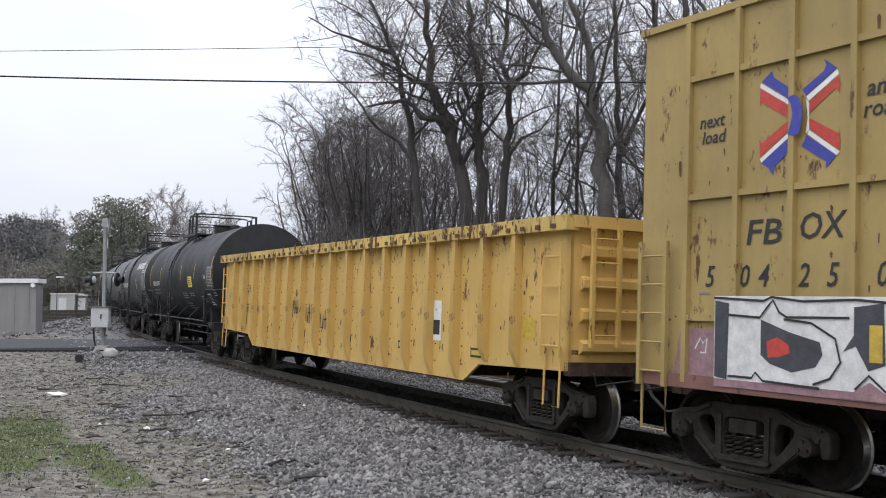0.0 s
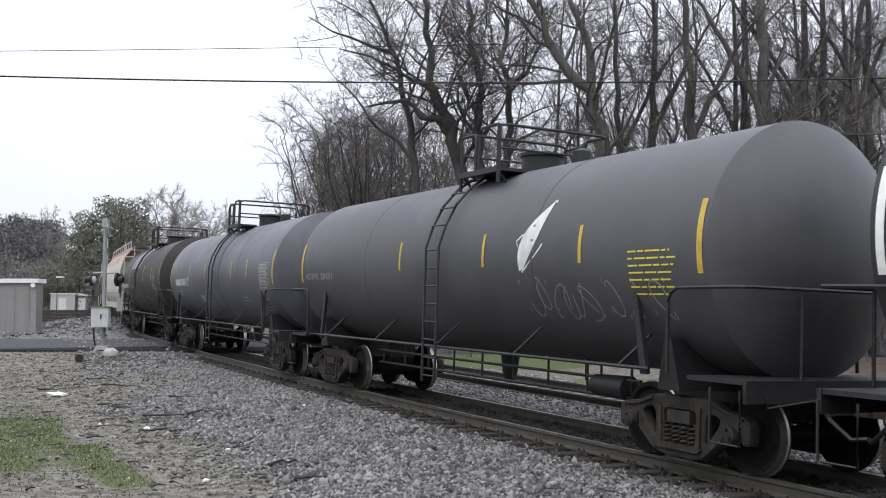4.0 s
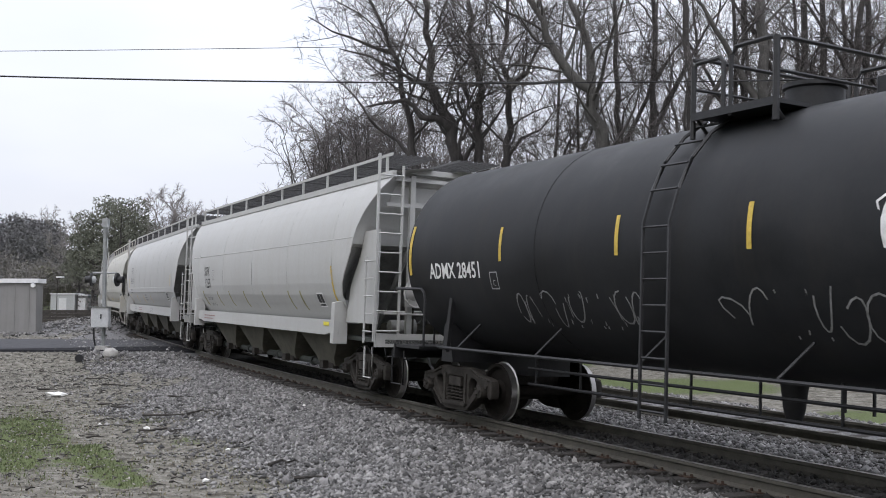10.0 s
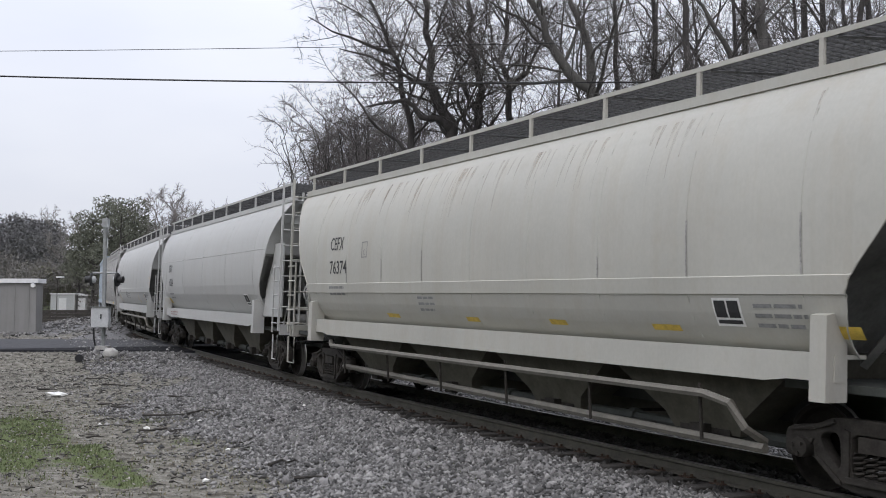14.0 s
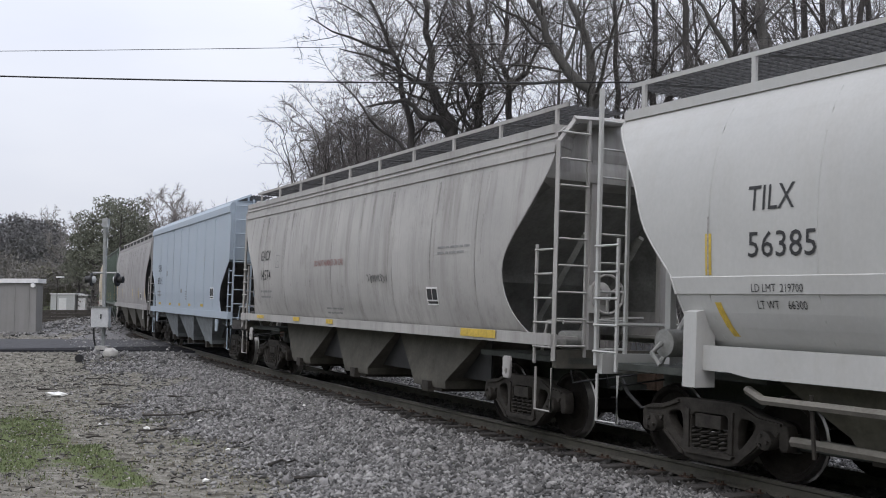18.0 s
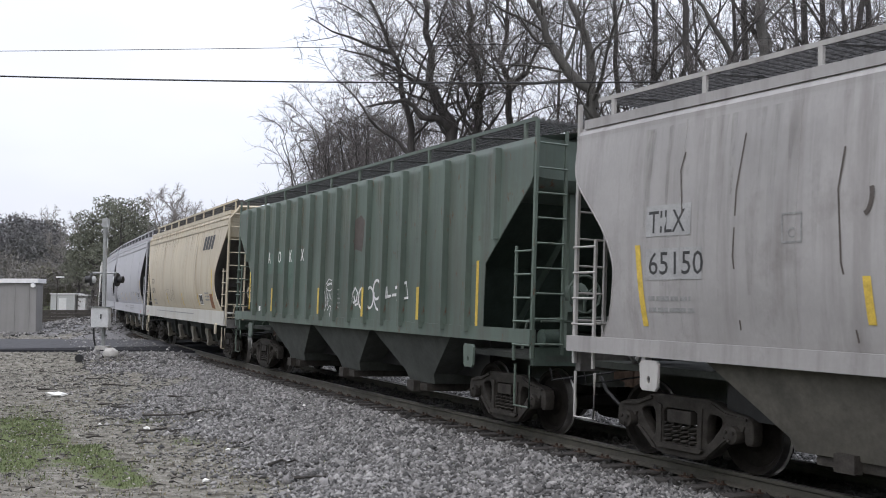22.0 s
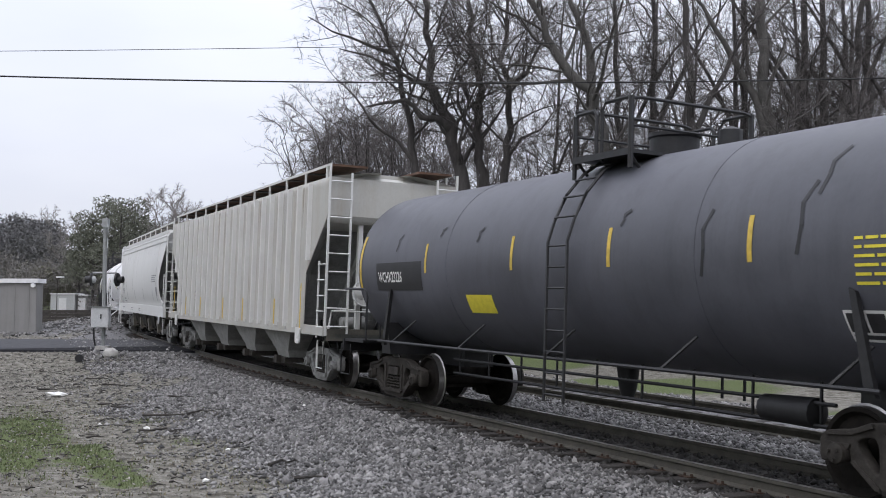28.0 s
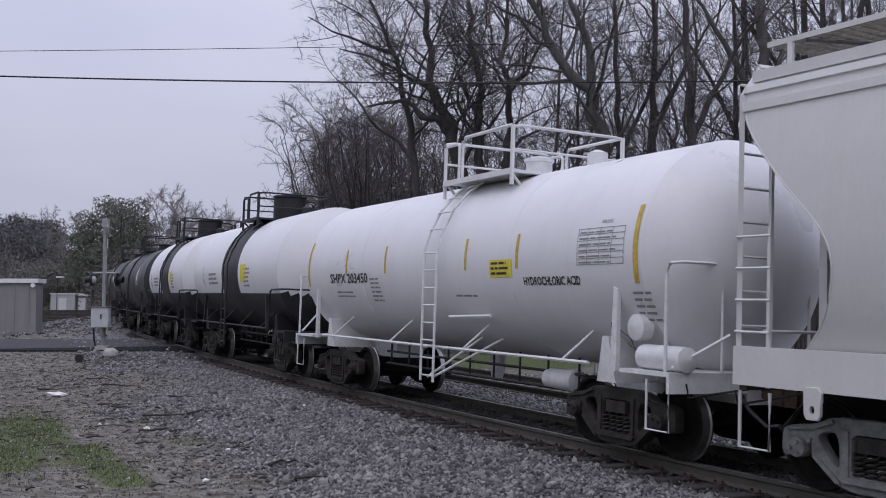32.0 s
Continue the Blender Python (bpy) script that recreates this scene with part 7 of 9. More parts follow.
    tag(car, -2.66, 1.46, 0.62, 0.62, post_face, B, crook)
    tag(car, -1.72, 1.34, 0.70, 0.42, post_face, B, hook)
    tag(car, -0.78, 1.22, 0.95, 0.42, post_face, B, hook[:3])
    tag(car, -6.92, 0.98, 0.38, 0.42, post_face, B, crook[:7])
    specks(car, 300, -7.8, 7.8, 0.75, 2.78, post_face, M["chord_rust"], 6, 0.014, 0.35)
    specks(car, 90, -7.8, 7.8, 2.50, 2.82, post_face, M["chord_rust"], 7, 0.010, 0.9)
    specks(car, 260, -8.0, 8.0, 2.86, 3.03, lambda z: 1.615, M["chord_rust"], 8, 0.024, 0.2)
    for x0, x1 in ((-5.0, -4.55), (-2.25, -1.75), (0.6, 1.05), (3.35, 3.75), (6.1, 6.5)):
        decal(car, [(x0, x1, 1.02, 1.16)], wall, B, "tag_frame")
        decal(car, [(x0 + 0.03, x1 - 0.03, 1.05, 1.13)], lambda z: wall(z) + 0.004, M["yellow"], "tag_field", "yellow data tag")
    decal(car, [(4.66, 5.05, 1.22, 1.88)], wall, M["white_strip"], "white_card", "white painted data panel")
    decal(car, [(4.72, 5.0, 1.32, 1.56)], lambda z: wall(z) + 0.004, B, "card_field")
    decal(car, [(7.62, 7.98, 1.38, 1.66)], wall, M["yellow"], "tag_field", "yellow data tag")


def train():
    head()
    tanks_at_the_head()
    hoppers()
    tail()


train()


def motions():
    """The train rolls on at one speed; wheels turn while they pass near."""
    for car, start, half, sets in FLEET:
        rows = []
        for k in range(65):
            t = k * 0.5
            s = start + SPEED * t
            if -470 < s < 80:
                rows.append((t, car_pose(s, half)))
        if rows[-1][0] < 32.0:
            rows.append((32.0, car_pose(79.0, half)))
        walk(car, rows)
        a, b = max(0.0, (-34 - start) / SPEED), min(32.0, (16 - start) / SPEED)
        for w, at in sets:
            base = Matrix.Translation(at)
            turn = lambda t: base @ Matrix.Rotation(SPEED / WHEEL * (t - a), 4, "Y")
            spin = []
            if a > 0:
                spin.append((0.0, base))
            k = math.ceil(a * FPS)
            while k / FPS <= b:
                spin.append((k / FPS, turn(k / FPS)))
                k += 1
            if not spin:
                spin.append((0.0, base))
            if spin[-1][0] < 32.0:
                spin.append((32.0, Matrix.Translation(at) @ spin[-1][1].to_quaternion().to_matrix().to_4x4()))
            walk(w, spin)


# ---- ground ----
LINE_S = np.array(sorted(LINE))
LINE_P = np.array([LINE[int(s)] for s in LINE_S])


def along(x, y):
    """For places in plan: how far along the track they lie, and how far to its right."""
    x, y = np.asarray(x, float).ravel(), np.asarray(y, float).ravel()
    s, d = np.empty_like(x), np.empty_like(x)
    for i in range(0, len(x), 4000):
        dx, dy = x[i:i + 4000, None] - LINE_P[None, :, 0], y[i:i + 4000, None] - LINE_P[None, :, 1]
        k = np.argmin(dx * dx + dy * dy, axis=1)
        r = np.arange(len(k))
        t = LINE_P[k, 2]
        s[i:i + 4000] = LINE_S[k] + dx[r, k] * np.cos(t) + dy[r, k] * np.sin(t)
        d[i:i + 4000] = dx[r, k] * np.sin(t) - dy[r, k] * np.cos(t)
    return s, d


def smooth(a, b, v):
    t = np.clip((v - a) / (b - a), 0, 1)
    return t * t * (3 - 2 * t)


ROAD_Y, ROAD_HALF = 41.0, 4.4


def terrain(x, y):
    """The height of the ground, and the parts of ballast, grass and leaf litter on it."""
    x, y = np.asarray(x, float).ravel(), np.asarray(y, float).ravel()
    s, d = along(x, y)
    z = GRADE * np.clip(s, -70, 60)
    low = -0.195 - 0.245 * smooth(1.7, 4.9, d) - 0.10 * smooth(5.6, 9.0, -d)
    ripple = 0.035 * np.sin(1.3 * x + 0.7 * y) + 0.025 * np.sin(2.9 * x - 1.7 * y + 1) + 0.05 * np.sin(0.45 * x + 0.31 * y)
    low = low + ripple * smooth(2.2, 5.0, np.abs(d + 1.0))
    road_c = ROAD_Y + 0.05 * (x + 10)
    bank = 1 - smooth(ROAD_HALF + 0.2, ROAD_HALF + 3.2, np.abs(y - road_c))
    low = low * (1 - bank) + (-0.09) * bank
    hill = 6.5 * smooth(22, 75, -d) * smooth(150, 40, -s) + 5.0 * smooth(75, 200, -d)
    far = 14.0 * smooth(130, 330, np.hypot(x + 60, y)) * smooth(-30, 160, y) * smooth(4, 60, d)
    mound = 0.75 * np.exp(-((x + 21) / 5) ** 2 - ((y - 62) / 6) ** 2)
    # unseen bank added behind the viewpoint to block low sky light
    behind = np.maximum(-x - 0.5 * y, -0.9 * y - 0.2 * x)
    light_block_berm = 10.0 * smooth(13, 32, behind) * smooth(8, 22, d) * smooth(6, 15, np.abs(y - road_c))
    z = z + low + hill + far + mound + light_block_berm
    edge = 5.0 + 0.5 * np.sin(0.6 * s) + 0.35 * np.sin(1.7 * s + 1) - 1.9 * smooth(-6, -14, s)
    gravel = 1 - smooth(edge - 0.7, edge + 0.6, d)
    gravel = np.where(d < -5.6, 1 - smooth(5.4, 6.4, -d), gravel)
    gravel = np.maximum(gravel, np.exp(-((x + 21) / 6) ** 2 - ((y - 60) / 7) ** 2))
    blob = lambda cx, cy, rx, ry: np.exp(-((x - cx) / rx) ** 2 - ((y - cy) / ry) ** 2)
    def lane(ax, ay, bx, by, wide):
        t = np.clip(((x - ax) * (bx - ax) + (y - ay) * (by - ay)) / ((bx - ax) ** 2 + (by - ay) ** 2), 0, 1)
        return np.exp(-((x - ax - t * (bx - ax)) ** 2 + (y - ay - t * (by - ay)) ** 2) / wide ** 2)
    grass = 0.9 * lane(-7.7, 19.4, -6.5, 16.8, 0.40) + 0.95 * lane(-5.7, 16.4, -4.0, 13.3, 0.34) + 0.9 * lane(-6.9, 15.6, -6.2, 14.4, 0.5) + 0.75 * blob(-4.2, 17.2, 0.35, 0.5) + 0.6 * blob(-5.7, 19.7, 0.6, 0.6) + 0.45 * lane(-8.6, 21.5, -5.6, 13.0, 0.9)
    earth = 1.0 * lane(-4.4, 16.2, -2.5, 13.2, 0.75) + 0.35 * lane(-8.5, 25.5, -5.0, 20.0, 1.1) + 0.5 * blob(-5.2, 21.0, 1.2, 0.8)
    gravel = gravel * (1 - np.clip(earth, 0, 0.9))
    grass = np.maximum(grass, 0.9 * smooth(5.8, 7.0, -d) * (1 - smooth(9, 14, -d)) * (0.6 + 0.5 * np.sin(0.7 * s)))
    grass = np.maximum(grass, 0.6 * smooth(12, 25, d) * smooth(40, 25, y))
    grass = np.maximum(grass, 0.75 * smooth(75, 110, y) * smooth(3, 9, d))
    litter = np.maximum(smooth(9, 15, -d), smooth(14, 20, behind))
    return z, np.clip(gravel, 0, 1), np.clip(grass, 0, 1), np.clip(litter, 0, 1)


def ground_material():
    m, n, l, bsdf = tree_of("trackside_ground")
    def share(name):
        a = n.new("ShaderNodeAttribute")
        a.attribute_name = name
        return a.outputs["Fac"]
    big, mid, fine = texture(n, l, 0.7, 6), texture(n, l, 5, 6, shift=4), texture(n, l, 34, 5, shift=9)
    dirt = ramp(n, l, mid, [(0.30, (0.045, 0.040, 0.032)), (0.46, (0.128, 0.119, 0.099)), (0.70, (0.25, 0.24, 0.212))])
    dirt = mix(n, l, 0.7, dirt, ramp(n, l, fine, [(0.3, (0.25,)), (0.7, (0.8,))]), "OVERLAY")
    stone = ramp(n, l, fine, [(0.3, (0.065, 0.063, 0.062)), (0.5, (0.16, 0.157, 0.16)), (0.72, (0.30, 0.30, 0.30))])
    green = ramp(n, l, fine, [(0.3, (0.058, 0.072, 0.028)), (0.7, (0.135, 0.162, 0.072))])
    leaf = ramp(n, l, mid, [(0.3, (0.05, 0.04, 0.032)), (0.7, (0.12, 0.095, 0.075))])
    def wobble(fac, much):
        a = n.new("ShaderNodeMath")
        a.operation = "MULTIPLY_ADD"
        l.new(mid, a.inputs[0])
        a.inputs[1].default_value = much
        l.new(fac, a.inputs[2])
        return ramp(n, l, a.outputs[0], [(0.42 + much / 2, (0,)), (0.62 + much / 2, (1,))])
    col = mix(n, l, wobble(share("gravel"), 0.5), dirt, stone)
    col = mix(n, l, wobble(share("litter"), 0.4), col, leaf)
    col = mix(n, l, wobble(share("grass"), 0.9), col, green)
    # near-black tint paints the train's shade and grease between the rails
    col = mix(n, l, share("oil_shade"), col, (0.018, 0.017, 0.016))
    l.new(col, bsdf.inputs["Base Color"])
    bsdf.inputs["Roughness"].default_value, bsdf.inputs["Specular IOR Level"].default_value = 0.95, 0.2
    bump(n, l, bsdf, mix(n, l, 0.6, mid, fine), 0.8, 0.04)
    return m


M["ground"] = ground_material()
M["stone"] = plain("crushed_granite", (0.158, 0.154, 0.152), 0.9, 0, 0.3, 20, 0.5)
M["oily_shade_stone"] = plain("oily_shade_ballast", (0.03, 0.028, 0.026), 0.85, 0, 0.35, 20, 0.5)
M["tie"] = plain("weathered_tie", (0.035, 0.031, 0.028), 0.9, 0, 0.4, 9, 0.6, 0.02, (0.3, 1, 1))
M["rail_side"] = plain("dusty_rail", (0.066, 0.061, 0.050), 0.8, 0, 0.3, 5, 0.4)
M["rail_top"] = plain("polished_railhead", (0.30, 0.29, 0.28), 0.35, 0.8, 0.2, 5, 0.1)
M["asphalt"] = plain("worn_asphalt", (0.065, 0.065, 0.07), 0.85, 0, 0.3, 3, 0.5)

M["asphalt"].node_tree.nodes["Principled BSDF"].inputs["Specular IOR Level"].default_value = 0.12


def vary_stones(m):
    """Each piece a shade of its own."""
    n, l = m.node_tree.nodes, m.node_tree.links
    bsdf = n["Principled BSDF"]
    old = bsdf.inputs["Base Color"].links[0].from_socket
    geo = n.new("ShaderNodeNewGeometry")
    shade = ramp(n, l, geo.outputs["Random Per Island"], [(0.0, (0.25, 0.25, 0.25)), (0.5, (0.85, 0.84, 0.83)), (0.82, (1.35, 1.34, 1.33)), (1.0, (1.9, 1.9, 1.86))])
    l.new(mix(n, l, 1.0, old, shade, "MULTIPLY"), bsdf.inputs["Base Color"])


M["dirt_stone"] = plain("dusty_gravel", (0.178, 0.17, 0.152), 0.95, 0, 0.3, 20, 0.5)
vary_stones(M["dirt_stone"])
vary_stones(M["stone"])
vary_stones(M["oily_shade_stone"])


def ground():
    xs = sorted(set(list(np.arange(-600, -60, 25)) + list(np.arange(-60, -22, 3)) + list(np.round(np.arange(-22, 10, 0.4), 2)) + list(np.arange(10, 60, 3)) + list(np.arange(60, 600, 25))))
    ys = sorted(set(list(np.arange(-200, -60, 20)) + list(np.arange(-60, 0, 5)) + list(np.arange(0, 8, 1.0)) + list(np.round(np.arange(8, 50, 0.45), 2)) + list(np.arange(50, 90, 2.5)) + list(np.arange(90, 160, 6)) + list(np.arange(160, 900, 25))))
    gx, gy = np.meshgrid(xs, ys)
    z, gravel, grass, litter = terrain(gx, gy)
    s, d = along(gx, gy)
    # painted darkening under the train, strongest at the track's middle
    oil_shade = np.where((s > -60) & (s < 40), np.exp(-((d + 0.05) / 0.95) ** 4) * 0.95, 0.0)
    w, h = len(xs), len(ys)
    k = np.arange(w * h).reshape(h, w)
    faces = np.stack([k[:-1, :-1], k[:-1, 1:], k[1:, 1:], k[1:, :-1]], -1).reshape(-1, 4)
    me = bpy.data.meshes.new("ground")
    me.from_pydata(np.stack([gx.ravel(), gy.ravel(), z], 1).tolist(), [], faces.tolist())
    for key, v in (("gravel", gravel), ("grass", grass), ("litter", litter), ("oil_shade", oil_shade)):
        me.attributes.new(key, "FLOAT", "POINT").data.foreach_set("value", v.astype(np.float32))
    me.materials.append(M["ground"])
    me.shade_smooth()
    tagged(new("ground", me), "trackside ground of gravel, bare dirt and thin grass", "ground", "", "structure")


ground()


def scatter(name, label, xy, size, material, sink=0.3, flat=0.75, seed=1):
    """Loose angular stones, all in one mesh."""
    r = np.random.RandomState(seed)
    n = len(xy)
    z = terrain(xy[:, 0], xy[:, 1])[0]
    base = np.array([(1, 0, 0), (0, 1, 0), (-1, 0, 0), (0, -1, 0), (0, 0, 1), (0, 0, -1)], float)
    v = base[None] * r.uniform(0.7, 1.3, (n, 6, 1)) + r.uniform(-0.33, 0.33, (n, 6, 3))
    v *= (size * r.lognormal(0, 0.32, n))[:, None, None] * np.stack([r.uniform(0.8, 1.3, n), r.uniform(0.7, 1.1, n), r.uniform(0.5, 0.9, n) * flat / 0.75], 1)[:, None, :]
    a = r.uniform(0, 6.28, n)
    c, s = np.cos(a)[:, None], np.sin(a)[:, None]
    v = np.stack([v[..., 0] * c - v[..., 1] * s, v[..., 0] * s + v[..., 1] * c, v[..., 2]], -1)
    v[..., 0] += xy[:, 0:1]
    v[..., 1] += xy[:, 1:2]
    v[..., 2] += (z + size * sink * r.uniform(-0.4, 1.6, n))[:, None]
    tri = np.array([(0, 1, 4), (1, 2, 4), (2, 3, 4), (3, 0, 4), (1, 0, 5), (2, 1, 5), (3, 2, 5), (0, 3, 5)])
    f = (tri[None] + 6 * np.arange(n)[:, None, None]).reshape(-1, 3)
    me = bpy.data.meshes.new(name)
    me.vertices.add(n * 6)
    me.vertices.foreach_set("co", v.reshape(-1))
    me.loops.add(len(f) * 3)
    me.loops.foreach_set("vertex_index", f.reshape(-1))
    me.polygons.add(len(f))
    me.polygons.foreach_set("loop_start", np.arange(len(f)) * 3)
    me.update(calc_edges=True)
    me.materials.append(material)
    return tagged(new(name, me), label, "ballast", "", "stuff")


def strewn(n, s0, s1, d0, d1, seed):
    r = np.random.RandomState(seed)
    s, d = r.uniform(s0, s1, n), r.uniform(d0, d1, n)
    return np.array([beside(a, b)[:2] for a, b in zip(s, d)])


def ballast():
    near = strewn(84000, -17, 9, 1.12, 5.9, 11)
    g = terrain(near[:, 0], near[:, 1])[1]
    near = near[np.random.RandomState(3).uniform(0, 1, len(near)) < g + 0.04]
    scatter("ballast_shoulder", "grey crushed stone ballast beside the rails", near, 0.034, M["stone"], seed=5)
    scatter("ballast_far", "grey crushed stone ballast toward the crossing", strewn(9000, -35, -17, 1.15, 4.6, 12), 0.05, M["stone"], seed=6)
    scatter("ballast_between", "grey ballast between the two tracks", strewn(13000, -16, 9, -3.1, -1.0, 13), 0.04, M["stone"], seed=7)
    scatter("ballast_back", "grey ballast behind the siding", strewn(5000, -14, 9, -6.4, -4.9, 17), 0.045, M["stone"], seed=27)
    scatter("ballast_grimy", "grimy dark ballast at the tie ends", strewn(4200, -18, 9, 0.84, 1.3, 19), 0.043, M["oily_shade_stone"], seed=28)
    scatter("ballast_oil_shade", "ballast between the rails, oily and darkened for the train's shade", strewn(9000, -16, 9, -1.0, 0.68, 14), 0.043, M["oily_shade_stone"], seed=8)
    scatter("loose_gravel", "thin loose gravel over the dirt", strewn(9500, -16, 6, 4.4, 11.0, 15), 0.020, M["dirt_stone"], seed=9)
    scatter("loose_rubble", "loose rubble over the dirt toward the road", strewn(6000, -30, -13, 4.2, 14.0, 25), 0.032, M["dirt_stone"], seed=29)
    r = np.random.RandomState(4)
    pile = np.stack([r.normal(-21, 3.2, 3500), r.normal(60, 3.6, 3500)], 1)
    pile = pile[pile[:, 1] > 47]
    scatter("riprap", "pale broken rock heaped beyond the road", pile, 0.075, M["stone"], seed=10)


# ---- tracks ----
def track(offset, name, tilt, s0, s1, label):
    tr = new(name)
    tagged(tr, label, "railway track", "", "structure")
    prof = [(-0.036, 0), (0.036, 0), (0.036, -0.04), (0.01, -0.055), (0.01, -0.13), (0.075, -0.152), (0.075, -0.17), (-0.075, -0.17), (-0.075, -0.152), (-0.01, -0.13), (-0.01, -0.055), (-0.036, -0.04)]
    for d in (-0.7525, 0.7525):
        bm = bmesh.new()
        rings(bm, [[beside(s, offset + d + a, z + d * tilt) for a, z in prof] for s in list(range(-460, -60, 5)) + list(range(-60, 80, 1))])
        me = finish("rail", bm, [M["rail_side"], M["rail_top"]], 30)
        if offset == 0:
            for p in me.polygons:
                if p.normal.z > 0.9 and p.area > 0.04 and (p.index % 12 == 0):
                    p.material_index = 1
        place("rail", me, tr)
    bm = bmesh.new()
    box(bm, -0.115, 0.115, -1.3, 1.3, -0.18, 0.0)
    bmesh.ops.bevel(bm, geom=bm.edges[:], offset=0.012, segments=1, affect="EDGES")
    tie = finish("tie", bm, M["tie"], 0)
    r = random.Random(5)
    s = s0
    while s < s1:
        x, y, turn, h = on_line(s)
        p = beside(s, offset, -0.165)
        place("tie", tie, tr, Matrix.Translation(p) @ Matrix.Rotation(turn + r.uniform(-0.02, 0.02), 4, "Z") @ Matrix.Rotation(-tilt, 4, "X"))
        s += r.uniform(0.50, 0.55)
    plate = bmesh.new()
    box(plate, -0.09, 0.09, -0.18, 0.18, -0.012, 0.012)
    for u in (-0.06, 0.06):
        for w in (-0.11, 0.11):
            box(plate, u - 0.012, u + 0.012, w - 0.012, w + 0.012, 0.012, 0.045)
    plate = finish("tie_plate", plate, M["steel_rust"], 0)
    if offset == 0:
        for c in [o for o in tr.children if o.name.startswith("tie")][:150]:
            place("tie_plate", plate, c, Matrix.Translation((0, -0.7525, 0.0)))
    return tr


# ---- road over the crossing ----
def road():
    bm = bmesh.new()
    loops = []
    for x in list(range(-300, -40, 20)) + list(range(-40, 40, 1)) + list(range(40, 300, 20)):
        row = []
        for v in (-ROAD_HALF - 0.25, -ROAD_HALF, -2.2, 0.0, 2.2, ROAD_HALF, ROAD_HALF + 0.25):
            y = ROAD_Y + 0.05 * (x + 10) + v
            s, d = along([x], [y])
            z = GRADE * float(np.clip(s[0], -70, 60)) - 0.015 - (0.14 if abs(v) > ROAD_HALF else 0.0)
            if d[0] < -14:
                z = float(terrain([x], [y])[0][0]) + 0.05
            row.append((x, y, z - 0.012))
        loops.append(row)
    rings(bm, loops, closed=False, caps=False)
    tagged(new("road", finish("road", bm, M["asphalt"])), "worn grey asphalt road over the level crossing", "road", "", "structure")


def road_patch():
    """Fresh black asphalt along the near edge and round the rails."""
    bm = bmesh.new()
    loops = []
    for x in range(-44, -3):
        row = []
        for v in (-ROAD_HALF - 0.3, -ROAD_HALF - 0.04, -ROAD_HALF + 0.35 + 2.6 * float(smooth(-17, -10, x))):
            y = ROAD_Y + 0.05 * (x + 10) + v
            s, d = along([x], [y])
            row.append((x, y, GRADE * float(np.clip(s[0], -70, 60)) - 0.019 - (0.16 if v < -ROAD_HALF - 0.2 else 0.0)))
        loops.append(row)
    rings(bm, loops, closed=False, caps=False)
    tagged(new("road_patch", finish("road_patch", bm, M["fresh_asphalt"])), "fresh black asphalt along the road's edge", "road", "", "structure")


M["fresh_asphalt"] = plain("fresh_asphalt", (0.018, 0.018, 0.02), 0.9, 0, 0.3, 4, 0.4)
M["fresh_asphalt"].node_tree.nodes["Principled BSDF"].inputs["Specular IOR Level"].default_value = 0.05
road_patch()
track(0.0, "track_main", CANT, -42, 12, "main railway track of worn rails on timber ties")
track(-3.85, "track_siding", 0.0, -30, 12, "rusty siding track on timber ties")
road()
ballast()


# ---- bare trees ----
M["bark"] = plain("grey_brown_bark", (0.062, 0.057, 0.055), 0.95, 0, 0.35, 5, 0.8, 0.03, (1, 1, 0.25))
M["bark_pale"] = plain("pale_grey_bark", (0.098, 0.094, 0.088), 0.95, 0, 0.3, 5, 0.8, 0.03, (1, 1, 0.25))
# far bark is lightened in its base colour to paint distance haze
M["far_bark"] = plain("haze_paled_far_bark", (0.19, 0.175, 0.168), 0.95, 0, 0.25, 3, 0.2)
M["twig"] = plain("twig_bark", (0.135, 0.124, 0.120), 0.95, 0, 0.3, 3, 0.2)


class Wood:
    """Gathers tapered branches as points and faces."""

    def __init__(self):
        self.v, self.f = [], []

    def limb(self, pts, r0, r1, n):
        base, k = len(self.v), len(pts)
        for i, p in enumerate(pts):
            d = (pts[min(i + 1, k - 1)] - pts[max(i - 1, 0)]).normalized()
            a = d.cross(Vector((0.3, 0.9, 0.2))).normalized()
            b = d.cross(a)
            r = r0 + (r1 - r0) * i / (k - 1)
            for j in range(n):
                c = 2 * math.pi * j / n
                self.v.append(p + r * (math.cos(c) * a + math.sin(c) * b))
        for i in range(k - 1):
            for j in range(n):
                q = (j + 1) % n
                self.f.append((base + i * n + j, base + i * n + q, base + (i + 1) * n + q, base + (i + 1) * n + j))

    def mesh(self, name, material):
        me = bpy.data.meshes.new(name)
        me.from_pydata(self.v, [], self.f)
        me.materials.append(material)
        me.shade_smooth()
        return me


def grow(r, start, way, long, steps, wander, lift):
    """A crooked run: it bends steadily one way, then another."""
    pts, d = [start.copy()], way.normalized()
    bend = Vector((r.uniform(-1, 1), r.uniform(-1, 1), r.uniform(-0.6, 0.6)))
    for _ in range(steps):
        bend = bend * 0.55 + Vector((r.uniform(-1, 1), r.uniform(-1, 1), r.uniform(-0.7, 0.7))) * 0.75
        d = (d + bend * wander + Vector((0, 0, lift))).normalized()
        pts.append(pts[-1] + d * long / steps)
    return pts


def spike(w, p, d, long, rad):
    """One hair-thin twig that runs out to a point."""
    a = d.cross(Vector((0.3, 0.9, 0.2))).normalized() * rad
    b = d.cross(a).normalized() * rad
    k = len(w.v)
    w.v += [p + a, p - a * 0.5 + b * 0.87, p - a * 0.5 - b * 0.87, p + d * long]
    w.f += [(k, k + 1, k + 3), (k + 1, k + 2, k + 3), (k + 2, k, k + 3)]


